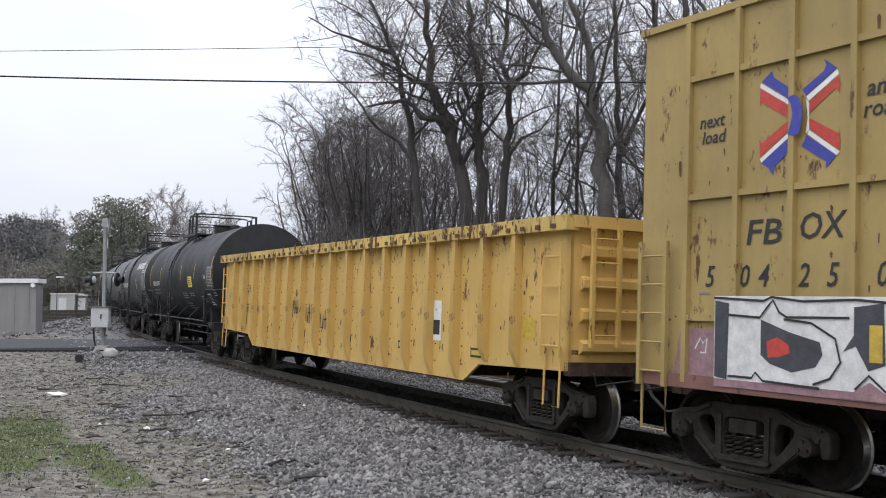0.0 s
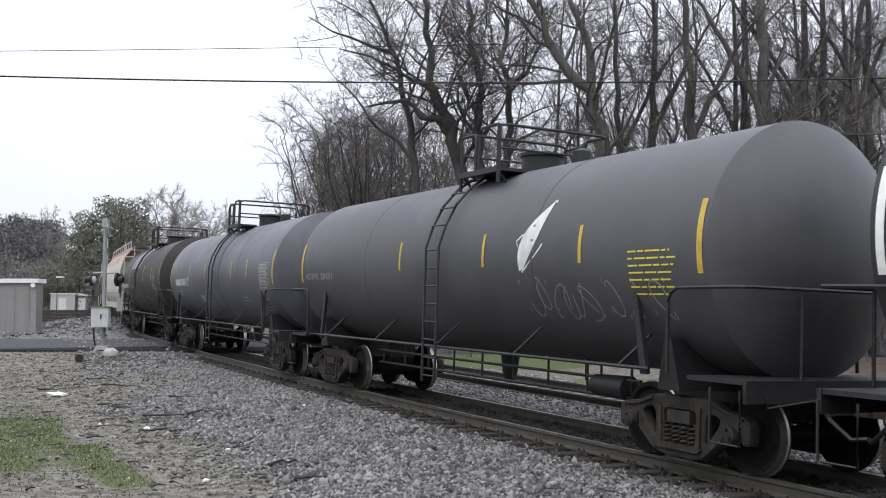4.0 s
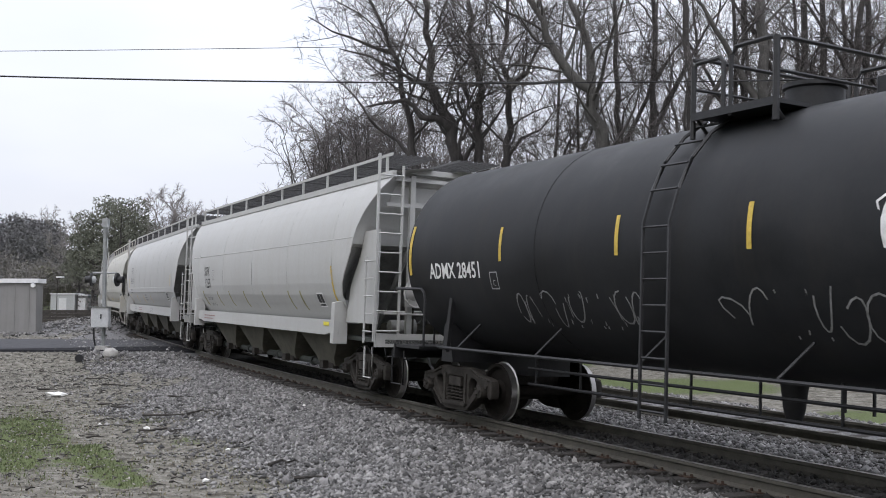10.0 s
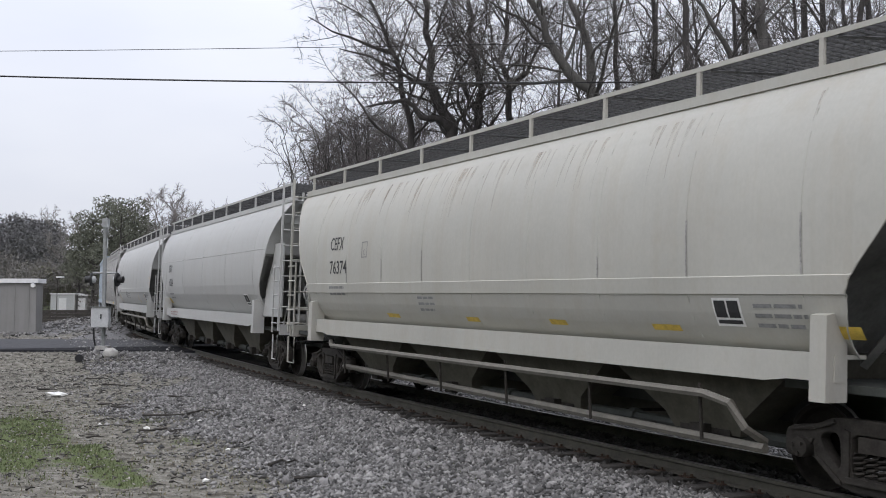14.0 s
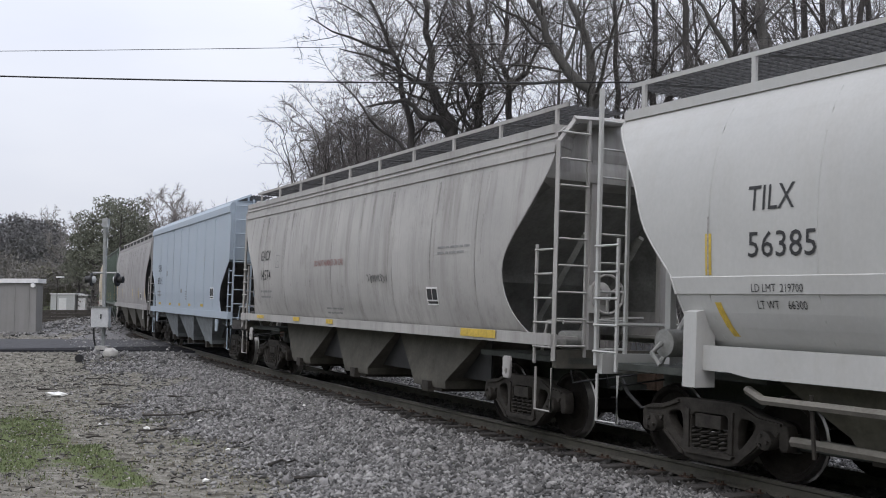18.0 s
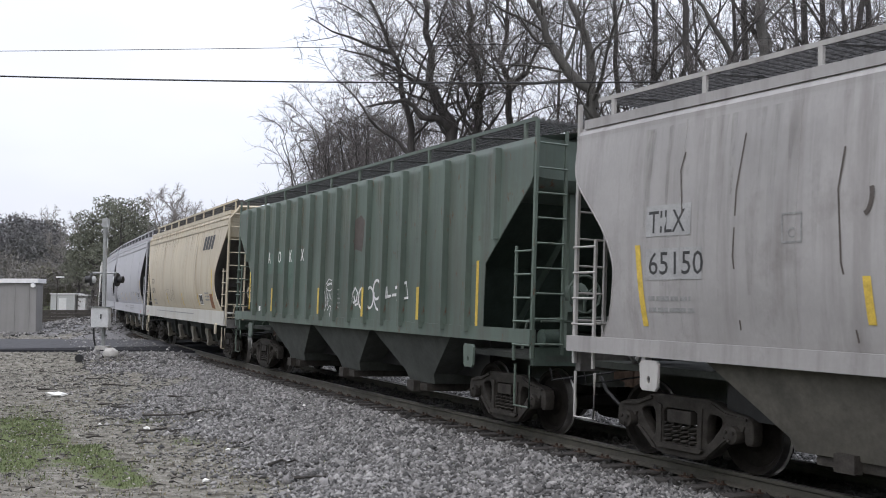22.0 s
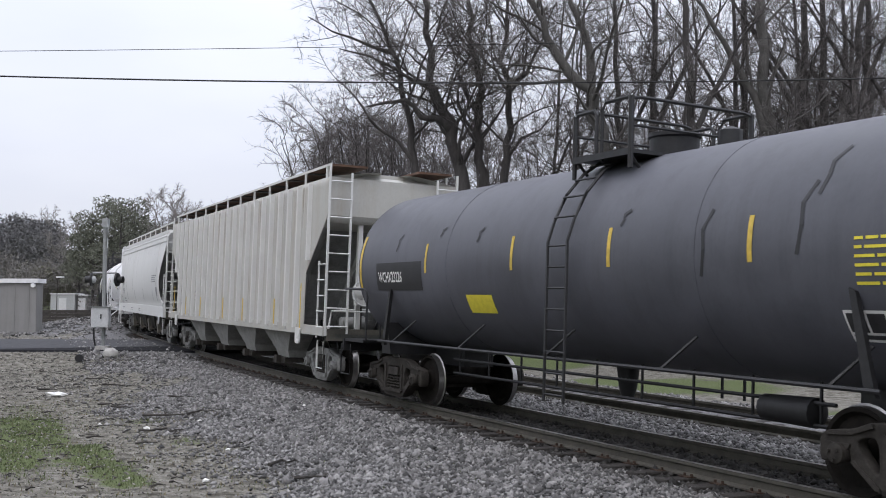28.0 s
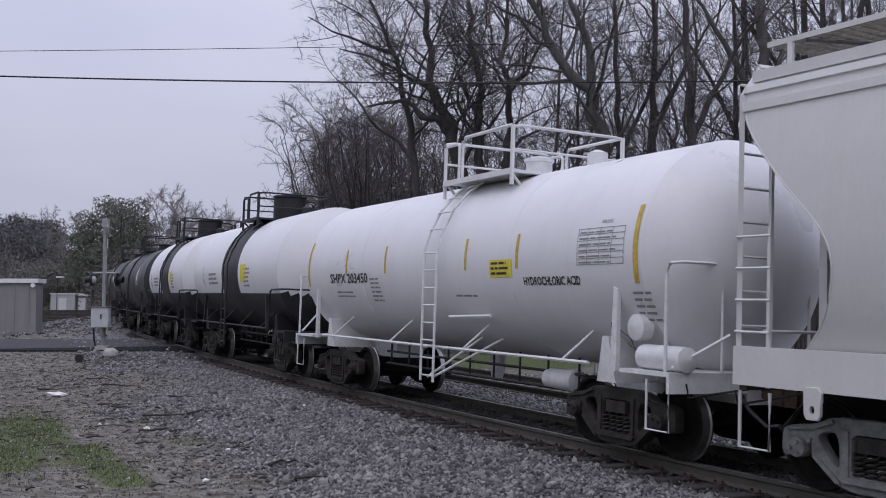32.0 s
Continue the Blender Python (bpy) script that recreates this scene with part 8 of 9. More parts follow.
def bare_tree(seed, stems, radius, dense=1.0, spread=0.9, twig=0.009, start=0.30, reach=1.0):
    """A leafless tree round given stems: runs of (x, y, z) from the ground up. Returns its wood and its twigs.
    Boughs, branches and twigs stand at even distances, so that no part of the crown clots."""
    r = random.Random(seed)
    wood, twigs = Wood(), Wood()

    def at_run(run, u):
        k = min(u, 0.999) * (len(run) - 1)
        i = int(k)
        return run[i].lerp(run[i + 1], k - i), (run[i + 1] - run[i]).normalized()

    def aside(d, much, rise):
        v = Vector((r.gauss(0, 1), r.gauss(0, 1), r.gauss(0, 0.7)))
        v = (v - d * v.dot(d)).normalized()
        return (d * (1 - much * 0.45) + v * much + Vector((0, 0, rise))).normalized()

    def sprays(run, n, size):
        for t in range(n):
            at3, d2 = at_run(run, 0.12 + 0.88 * (t + r.random()) / n)
            l3 = size * r.uniform(0.45, 1.2)
            b3 = grow(r, at3, aside(d2, 0.75, 0.12), l3, 2, 0.3, 0.05)
            twigs.limb(b3, twig, twig * 0.55, 3)
            for _ in range(4):
                at4, d3 = at_run(b3, r.uniform(0.15, 1.0))
                spike(twigs, at4, aside(d3, 0.7, 0.12), l3 * r.uniform(0.4, 0.9), twig * 0.75)

    for path, r0 in zip(stems, radius):
        pts = [Vector(p) for p in path]
        fine = []
        for a, b in zip(pts, pts[1:]):
            fine += [a.lerp(b, u / 3) + Vector((r.uniform(-1, 1), r.uniform(-1, 1), 0)) * r0 * 0.45 for u in range(3)]
        fine.append(pts[-1])
        wood.limb(fine, r0, r0 * 0.22, 8)
        run = sum((b - a).length for a, b in zip(fine, fine[1:]))
        tall = min(run, 17.0)
        n = max(4, int(run * (1 - start) * 1.7 * dense))
        for i in range(n):
            u = start + (1 - start) * (i + r.random()) / n
            at, d0 = at_run(fine, u)
            long = (1.1 + tall * (0.29 - 0.16 * u)) * r.uniform(0.55, 1.35) * reach
            lr = max(r0 * (1 - 0.78 * u) * r.uniform(0.22, 0.5), twig * 2.2)
            limb = grow(r, at, aside(d0, 0.95 * spread, 0.22), long, 9, 0.30, 0.07)
            wood.limb(limb, lr, twig * 1.3, 5)
            n2 = max(4, int(long * 2.4))
            for j in range(n2):
                q = 0.18 + 0.82 * (j + r.random()) / n2
                at2, d1 = at_run(limb, q)
                l2 = (0.35 + long * (0.42 - 0.26 * q)) * r.uniform(0.6, 1.3)
                b2 = grow(r, at2, aside(d1, 0.85, 0.12), l2, 5, 0.32, 0.06)
                wood.limb(b2, max(lr * 0.42 * (1 - 0.5 * q), twig * 1.5), twig, 3)
                sprays(b2, max(3, int(l2 * 3.8)), 0.42 + 0.28 * l2)
            sprays(limb[4:], 6, 0.6)
    return wood, twigs


def plant(name, label, meshes, at, turn=0.0, size=1.0, group="bare trees of the wood"):
    tree = new(name)
    tagged(tree, label, "tree", group)
    place("trunk", meshes[0], tree)
    place("twig_crown", meshes[1], tree)["kind"] = "stuff"
    z = float(terrain([at[0]], [at[1]])[0][0]) - 0.1
    tree.matrix_basis = Matrix.Translation((at[0], at[1], z)) @ Matrix.Rotation(turn, 4, "Z") @ Matrix.Scale(size, 4)
    return tree


def tree_meshes(seed, stems, radius, bark="bark", tips="twig", **kw):
    wood, twigs = bare_tree(seed, stems, radius, **kw)
    return wood.mesh("trunk", M[bark]), twigs.mesh("twig_crown", M[tips])


def straight(r, high, lean):
    """A stem that wavers as it climbs."""
    a = r.uniform(0, 6.28)
    return [(lean * math.cos(a) * u * high + r.uniform(-0.5, 0.5) * u, lean * math.sin(a) * u * high + r.uniform(-0.5, 0.5) * u, high * u) for u in (0, 0.14, 0.28, 0.42, 0.56, 0.7, 0.85, 1.0)]


def in_view(px, depth):
    """The place in plan at a depth, px of the way across the view."""
    return ((px - 784) / 1823.5 * depth, depth)


def wood():
    r = random.Random(21)
    # the great many-stemmed tree
    big = tree_meshes(31, [
        [(0.2, 0, 0), (-0.2, 0, 3.5), (-0.66, 0.1, 7.2), (-1.12, 0, 9.2), (-1.9, 0.1, 11.0), (-2.1, 0, 13.0), (-2.4, 0, 16.5)],
        [(-1.9, 0.4, 0), (-2.4, 0.4, 5), (-2.6, 0.4, 7.7), (-2.85, 0.3, 9.8), (-3.2, 0.2, 11.2), (-3.6, 0.1, 12.5), (-4.4, 0, 14.2), (-5.2, 0, 16)],
        [(-1.0, 0, 8.8), (-1.6, -0.3, 9.4), (-2.2, -0.5, 9.4), (-2.9, -0.6, 10.1), (-3.7, -0.7, 10.0), (-4.5, -0.8, 9.8)],
        [(0.5, 0.3, 0), (0.4, 0.3, 4), (0.2, 0.3, 7.2), (-0.06, 0.2, 9.0), (0.14, 0.2, 10.7), (-0.2, 0.3, 12.6), (-0.33, 0.3, 14.3), (-0.2, 0.3, 17)],
        [(0.9, -0.3, 0), (0.9, -0.3, 4), (1.0, -0.3, 7.2), (1.33, -0.3, 9.0), (1.2, -0.3, 11.0), (0.86, -0.3, 11.7), (1.26, -0.2, 13.4), (1.1, 0, 16)],
        [(1.2, -0.3, 10.9), (1.6, -0.4, 11.0), (2.0, -0.5, 11.2), (2.5, -0.5, 12.4), (3.2, -0.5, 14.2)],
        [(-3.5, 0.1, 12.2), (-4.2, 0, 12.4), (-4.9, 0, 12.7), (-6.0, 0, 13.1), (-7.0, 0, 13.7)],
        [(-1.9, 0.1, 10.9), (-2.6, -0.1, 11.0), (-3.4, -0.2, 11.5), (-4.4, -0.2, 12.0), (-5.7, -0.3, 12.3)],
        [(-2.5, 0.3, 7.5), (-3.3, 0.5, 8.6), (-4.2, 0.6, 9.2), (-5.0, 0.6, 10.4), (-5.8, 0.6, 11.2)],
        [(0.95, -0.3, 7.5), (1.8, -0.5, 8.6), (2.5, -0.6, 8.9), (3.3, -0.6, 9.9)]],
        [0.38, 0.2, 0.17, 0.26, 0.22, 0.12, 0.09, 0.11, 0.10, 0.08], dense=1.05, spread=1.0, twig=0.0082, start=0.32)
    plant("tree", "large bare tree with several leaning stems behind the siding", big, in_view(845, 42), 0, 1.0)
    bent = tree_meshes(32, [
        [(0, 0, 0), (-0.05, 0, 3), (-0.15, 0.1, 5.5), (-0.33, 0, 7.7), (-0.73, 0, 9.8), (-1.66, 0.1, 10.9), (-2.5, 0, 12.5), (-3.8, 0.2, 15)],
        [(-0.6, 0, 9.2), (-0.62, 0.1, 10.0), (-0.6, 0.1, 10.9), (-0.87, 0.1, 12.1), (-1.3, 0.1, 13.2), (-1.9, 0.2, 16.5)]],
        [0.40, 0.24], "bark_pale", dense=0.85, spread=1.0, start=0.40)
    plant("tree", "tall bare tree with a thick pale forked trunk that leans", bent, in_view(1080, 38), 0, 1.0)
    for px, depth, rad, lean, bark in ((1100, 39, 0.21, 0.0, "bark"), (1172, 39, 0.22, -0.03, "bark"), (1248, 36, 0.26, -0.07, "bark"), (1287, 40, 0.16, 0.03, "bark"), (1322, 40, 0.15, 0.0, "bark"), (1340, 42, 0.2, -0.03, "bark"), (1382, 36, 0.36, -0.04, "bark_pale"), (1410, 38, 0.26, 0.04, "bark"), (1458, 38, 0.28, 0.01, "bark"), (1505, 37, 0.22, 0.04, "bark"), (1550, 38, 0.24, -0.03, "bark"), (1610, 38, 0.28, 0.03, "bark"), (1432, 43, 0.18, -0.02, "bark"), (1530, 44, 0.2, -0.05, "bark"), (1580, 42, 0.2, 0.02, "bark"), (1210, 44, 0.15, 0.03, "bark"), (1480, 46, 0.16, 0.05, "bark"), (1020, 44, 0.12, 0.02, "bark"), (968, 46, 0.14, 0.05, "bark"), (1140, 45, 0.13, 0.04, "bark")):
        h = r.uniform(16, 20)
        bow = r.uniform(0.10, 0.35)
        stem = [(lean * h * u + bow * math.sin(6 * u + px) * u, 0.25 * math.sin(4 * u + 2 * px), h * u) for u in (0, 0.15, 0.3, 0.45, 0.6, 0.8, 1.0)]
        fork = [(stem[3][0], stem[3][1], stem[3][2])] + [(stem[3][0] + (1 if px % 4 < 2 else -1) * (0.5 * k + 0.06 * k * k), stem[3][1], stem[3][2] + 1.35 * k) for k in (1, 2, 3, 4)]
        plant("tree", "tall slender bare tree at the edge of the wood", tree_meshes(px, [stem, fork], [rad, rad * 0.5], bark, dense=0.54, spread=0.9, start=0.22, reach=0.85), in_view(px, depth))
    kinds = []
    for k in range(5):
        n = 1 + k % 2
        kinds.append(tree_meshes(60 + k, [straight(r, r.uniform(12, 16), 0.07 + 0.1 * j) for j in range(n)], [r.uniform(0.12, 0.2) for _ in range(n)], dense=0.55 if n == 1 else 0.4, twig=0.010, start=0.2))
    for i in range(34):
        px, depth = 800 + 940 * ((i + r.random()) / 34) ** 0.8, r.uniform(46, 80)
        plant("tree", "bare grey-brown tree in the depth of the wood", kinds[i % 5], in_view(px, depth), r.uniform(0, 6.28), r.uniform(0.75, 1.1))
    # the feathery group at the end of the wood: many thin stems fan out from each foot
    fans = []
    for k in range(4):
        stems = []
        for j in range(6):
            a, lean, bow = r.uniform(0, 6.28), r.uniform(0.04, 0.30), r.uniform(-0.5, 0.5)
            stems.append([(lean * math.cos(a) * 11 * u ** 1.3 + bow * math.sin(5 * u + j), lean * math.sin(a) * 11 * u ** 1.3 + bow * math.cos(4 * u + j) - bow, 11.5 * (u - 0.10 * u * u) * (0.8 + 0.04 * j)) for u in (0, 0.15, 0.3, 0.45, 0.6, 0.75, 0.88, 1.0)])
        fans.append(tree_meshes(80 + k, stems, [0.11, 0.08, 0.09, 0.07, 0.08, 0.07], dense=0.50, spread=0.7, twig=0.0092, start=0.2, reach=0.7))
    for px, depth, top in ((556, 72, 240), (578, 66, 195), (596, 62, 165), (615, 66, 148), (635, 62, 165), (672, 60, 175), (610, 78, 175), (720, 62, 185), (770, 64, 190), (660, 86, 185), (700, 82, 190), (745, 88, 185), (800, 84, 190), (690, 74, 180), (640, 92, 200), (840, 80, 195), (880, 72, 200)):
        x, y = in_view(px, depth)
        rise = 1.8 + (545.4 - top) / 1823.5 * depth - float(terrain([x], [y])[0][0])
        plant("tree", "bare feathery tree at the far end of the wood", fans[int(px) % 4], (x, y), px * 1.7, rise / 11.3)
    # brushwood under the trees
    w = Wood()
    for i in range(3600):
        px, depth = r.uniform(520, 1800), r.uniform(36, 78)
        x, y = in_view(px, depth)
        a = Vector((x, y, 0))
        h = 1.2 + 5.0 * r.random() ** 2
        top = a + Vector((r.uniform(-0.9, 0.9), r.uniform(-0.9, 0.9), h))
        midp = a.lerp(top, 0.5) + Vector((r.uniform(-0.2, 0.2), r.uniform(-0.2, 0.2), 0))
        w.limb([a, midp, top], 0.022, 0.010, 3)
        for _ in range(3):
            q = a.lerp(top, r.uniform(0.3, 0.95))
            w.limb([q, q + Vector((r.uniform(-0.7, 0.7), r.uniform(-0.7, 0.7), r.uniform(0.1, 0.9)))], 0.011, 0.007, 3)
    xy = np.array([(p.x, p.y) for p in w.v])
    lift = terrain(xy[:, 0], xy[:, 1])[0]
    for p, z in zip(w.v, lift):
        p.z += float(z)
    tagged(new("brushwood", w.mesh("brushwood", M["twig"])), "bare grey brushwood under the trees", "brush", "", "stuff")


wood()


# ---- hills, pines and trees beyond the road ----
def leaf_material(name, a, b):
    m, n, l, bsdf = tree_of(name)
    geo = n.new("ShaderNodeNewGeometry")
    l.new(ramp(n, l, geo.outputs["Random Per Island"], [(0.0, a), (1.0, b)]), bsdf.inputs["Base Color"])
    bsdf.inputs["Roughness"].default_value = 0.9
    return m


# pine, brown and ridge foliage are paled by colour to suggest haze
M["pine"] = leaf_material("haze_paled_pine_needles", (0.085, 0.092, 0.070), (0.17, 0.175, 0.135))
M["far_brown"] = leaf_material("haze_paled_brown_twigs", (0.125, 0.115, 0.108), (0.165, 0.155, 0.145))
M["far_green"] = leaf_material("haze_paled_ridge_foliage", (0.085, 0.085, 0.088), (0.125, 0.122, 0.122))
M["bud"] = leaf_material("budding_brush", (0.10, 0.10, 0.07), (0.16, 0.155, 0.11))


def clump_mesh(name, centres, sizes, per, material, seed, blade=0.35):
    """Crowns of small leaf tufts round given centres."""
    r = np.random.RandomState(seed)
    n = len(centres) * per
    c = np.repeat(np.asarray(centres, float), per, 0)
    s = np.repeat(np.asarray(sizes, float), per, 0)
    d = r.normal(0, 1, (n, 3))
    d /= np.linalg.norm(d, axis=1)[:, None]
    p = c + d * s * (r.uniform(0.25, 1.0, (n, 1)) ** 0.5)
    a, b = r.normal(0, 1, (n, 3)), r.normal(0, 1, (n, 3))
    k = blade * r.uniform(0.5, 1.3, (n, 1))
    a, b = a / np.linalg.norm(a, axis=1)[:, None] * k, b / np.linalg.norm(b, axis=1)[:, None] * k
    v = np.stack([p - a, p + a * 0.3 + b * 0.6, p + a, p - b * 0.5], 1).reshape(-1, 3)
    f = np.arange(n * 4).reshape(n, 4)
    me = bpy.data.meshes.new(name)
    me.from_pydata(v.tolist(), [], f.tolist())
    me.materials.append(material)
    return me


def pine(seed, high):
    r = random.Random(seed)
    w = Wood()
    w.limb([Vector((0, 0, 0)), Vector((0.1, 0, high * 0.5)), Vector((0.0, 0.1, high * 0.97))], high * 0.02, 0.05, 7)
    cs, ss = [], []
    for i in range(26):
        z = high * r.uniform(0.42, 1.0)
        a, reach = r.uniform(0, 6.28), high * 0.22 * (1.15 - z / high) ** 0.5 * r.uniform(0.5, 1.2)
        e = Vector((math.cos(a) * reach, math.sin(a) * reach, z))
        w.limb([Vector((0, 0, z - 0.8)), e], 0.08, 0.03, 4)
        cs.append(e)
        ss.append((1.5, 1.5, 0.8))
    return w.mesh("trunk", M["bark"]), clump_mesh("crown", cs, ss, 170, M["pine"], seed, 0.17)


def far_side():
    r = random.Random(9)
    pines = [pine(71, 14), pine(72, 12)]
    for px, depth, size in ((140, 128, 0.85), (165, 120, 1.0), (188, 122, 1.05), (212, 118, 1.05), (236, 122, 1.0), (258, 128, 0.92), (200, 140, 1.1), (225, 136, 1.1), (150, 150, 0.9)):
        t = new("pine_tree")
        tagged(t, "dark green pine with an open crown beyond the road", "tree", "pines beyond the road")
        tr, cr = pines[int(px) % 2]
        place("trunk", tr, t)
        place("crown", cr, t)["kind"] = "stuff"
        x, y = in_view(px, depth)
        z = float(terrain([x], [y])[0][0])
        want = 1.8 + (545.4 - 366 - 10 * abs(px - 205) / 60) / 1823.5 * depth
        t.matrix_basis = Matrix.Translation((x, y, z - 0.2)) @ Matrix.Rotation(px, 4, "Z") @ Matrix.Scale(size * (want - z) / (14.5 if int(px) % 2 == 0 else 12.5), 4)
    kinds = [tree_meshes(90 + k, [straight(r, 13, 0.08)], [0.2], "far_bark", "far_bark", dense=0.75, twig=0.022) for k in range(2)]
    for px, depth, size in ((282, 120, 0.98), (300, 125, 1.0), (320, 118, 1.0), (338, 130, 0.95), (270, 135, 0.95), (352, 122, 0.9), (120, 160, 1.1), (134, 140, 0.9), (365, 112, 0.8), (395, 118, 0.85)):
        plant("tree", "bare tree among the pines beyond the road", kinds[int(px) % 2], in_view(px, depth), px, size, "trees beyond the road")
    # scrub slope and wooded ridge
    def belt(name, label, px0, px1, d0, d1, n, low, high, size, material, blade, seed, per):
        rr = random.Random(seed)
        cs, ss = [], []
        for _ in range(n):
            px, depth = rr.uniform(px0, px1), rr.uniform(d0, d1)
            if 55 < px < 165:
                depth = max(depth, 130 + rr.uniform(0, 12))
            x, y = in_view(px, depth)
            z = float(terrain([x], [y])[0][0])
            cs.append((x, y, z + rr.uniform(low, high)))
            k = size * rr.uniform(0.6, 1.3)
            ss.append((k, k, k * 0.8))
        tagged(new(name, clump_mesh(name, cs, ss, per, material, seed, blade)), label, "scrub", "", "stuff")
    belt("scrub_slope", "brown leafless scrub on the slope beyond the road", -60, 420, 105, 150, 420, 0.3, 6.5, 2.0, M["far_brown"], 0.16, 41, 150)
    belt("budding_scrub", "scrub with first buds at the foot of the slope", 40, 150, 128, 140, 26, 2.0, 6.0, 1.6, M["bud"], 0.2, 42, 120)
    belt("ridge_wood", "wooded ridge in the distance, paled in colour for haze", -80, 112, 215, 290, 330, 0.5, 12.0, 3.4, M["far_green"], 0.36, 43, 180)
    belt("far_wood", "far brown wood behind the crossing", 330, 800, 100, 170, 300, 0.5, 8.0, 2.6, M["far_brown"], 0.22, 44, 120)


far_side()


# ---- crossing signal, huts, wires and litter ----
M["galvanised"] = plain("galvanised_steel", (0.30, 0.31, 0.31), 0.5, 0.3, 0.15, 8, 0.15)
M["cabinet"] = plain("grey_cabinet_paint", (0.50, 0.51, 0.52), 0.55, 0, 0.12, 6, 0.1)
M["hut"] = paint("grey_hut_paint", (0.235, 0.23, 0.225), 0.7, (0.15, 0.145, 0.14), 0.3, 0.4, 0, 31, 0.06)
M["hut_roof"] = plain("white_roof_edge", (0.75, 0.75, 0.76), 0.5, 0, 0.08, 4, 0.1)
M["wood_dark"] = plain("dark_old_timber", (0.05, 0.045, 0.04), 0.9, 0, 0.4, 9, 0.6)
M["paper"] = plain("crumpled_white_paper", (0.75, 0.74, 0.71), 0.8, 0, 0.1, 20, 0.4)
M["concrete"] = plain("pale_concrete", (0.42, 0.41, 0.39), 0.9, 0, 0.2, 6, 0.4)
M["grass"] = leaf_material("grass_blades", (0.062, 0.082, 0.033), (0.165, 0.190, 0.090))
M["weed"] = leaf_material("dry_weeds", (0.10, 0.085, 0.05), (0.24, 0.21, 0.13))


def ground_z(x, y):
    return float(terrain([x], [y])[0][0])


def crossing_signal():
    x, y = -12.15, 37.0
    g = ground_z(x, y)
    sig = new("crossing_signal")
    tagged(sig, "galvanised level crossing signal mast with lamps and control box", "crossing signal")
    sig.location = (x, y, g)
    z = lambda py: 1.8 + (545.4 - py) / 1823.5 * y - g
    bm = bmesh.new()
    tube(bm, [(0, 0, 0.1), (0, 0, z(388))], 0.075, 10)
    part("mast", bm, M["galvanised"], sig)
    bm = bmesh.new()
    box(bm, -0.22, 0.22, -0.22, 0.22, -0.2, 0.2)
    part("footing", bm, M["concrete"], sig)
    bm = bmesh.new()
    box(bm, -0.32, 0.30, -0.42, -0.10, z(581), z(546))
    bmesh.ops.bevel(bm, geom=bm.edges[:], offset=0.02, segments=2, affect="EDGES")
    cab = part("control_box", bm, M["cabinet"], sig)
    bm = bmesh.new()
    box(bm, -0.36, 0.34, -0.46, -0.06, z(546), z(546) + 0.03)
    part("box_lid", bm, M["galvanised"], cab)
    bm = bmesh.new()
    box(bm, 0.02, 0.06, -0.45, -0.41, z(566), z(558))
    part("box_handle", bm, M["black_iron"], cab)
    rail_line(sig, [(-0.28, -0.2, z(581)), (-0.27, -0.2, z(600)), (-0.18, -0.1, z(628))], M["black_iron"], "conduit", 0.03)
    bm = bmesh.new()
    tube(bm, [(-0.42, 0, z(485)), (0.42, 0, z(485))], 0.035, 8)
    arm = part("lamp_arm", bm, M["galvanised"], sig)
    for s in (-1, 1):
        lamp = bmesh.new()
        turned(lamp, [(-0.05, 0.24), (0.0, 0.25), (0.02, 0.13), (0.10, 0.12), (0.14, 0.02)], "y", 18, (s * 0.44, 0, z(497)))
        lo = place("signal_lamp", finish("signal_lamp", lamp, [M["black_iron"], M["cabinet"]]), arm)
        for p in lo.data.polygons:
            p.material_index = 1 if p.center.y > 0.012 else 0
        lo.matrix_basis = Matrix.Translation((s * 0.44, 0, 0)) @ Matrix.Rotation(s * 1.45, 4, "Z") @ Matrix.Translation((-s * 0.44, 0, 0))
        hood = bmesh.new()
        turned(hood, [(-0.24, 0.12), (-0.05, 0.12), (-0.05, 0.105), (-0.24, 0.105)], "y", 14, (s * 0.44, 0, z(497)))
        ho = place("lamp_hood", finish("lamp_hood", hood, M["black_iron"]), arm)
        ho.matrix_basis = lo.matrix_basis.copy()
    for a in (0.85, -0.85):
        bm = bmesh.new()
        box(bm, -0.6, 0.6, -0.012, 0.012, -0.11, 0.11)
        b = part("crossbuck_board", bm, M["galvanised"], sig, "grey back of a crossing board, seen edge on")
        b.matrix_basis = Matrix.Translation((-0.02, 0.0, z(424))) @ Matrix.Rotation(1.86, 4, "Z") @ Matrix.Translation((0, -0.10, 0)) @ Matrix.Rotation(a, 4, "Y")
    bm = bmesh.new()
    box(bm, -0.10, 0.12, -0.12, 0.10, z(404), z(389))
    part("mast_cap", bm, M["galvanised"], sig)


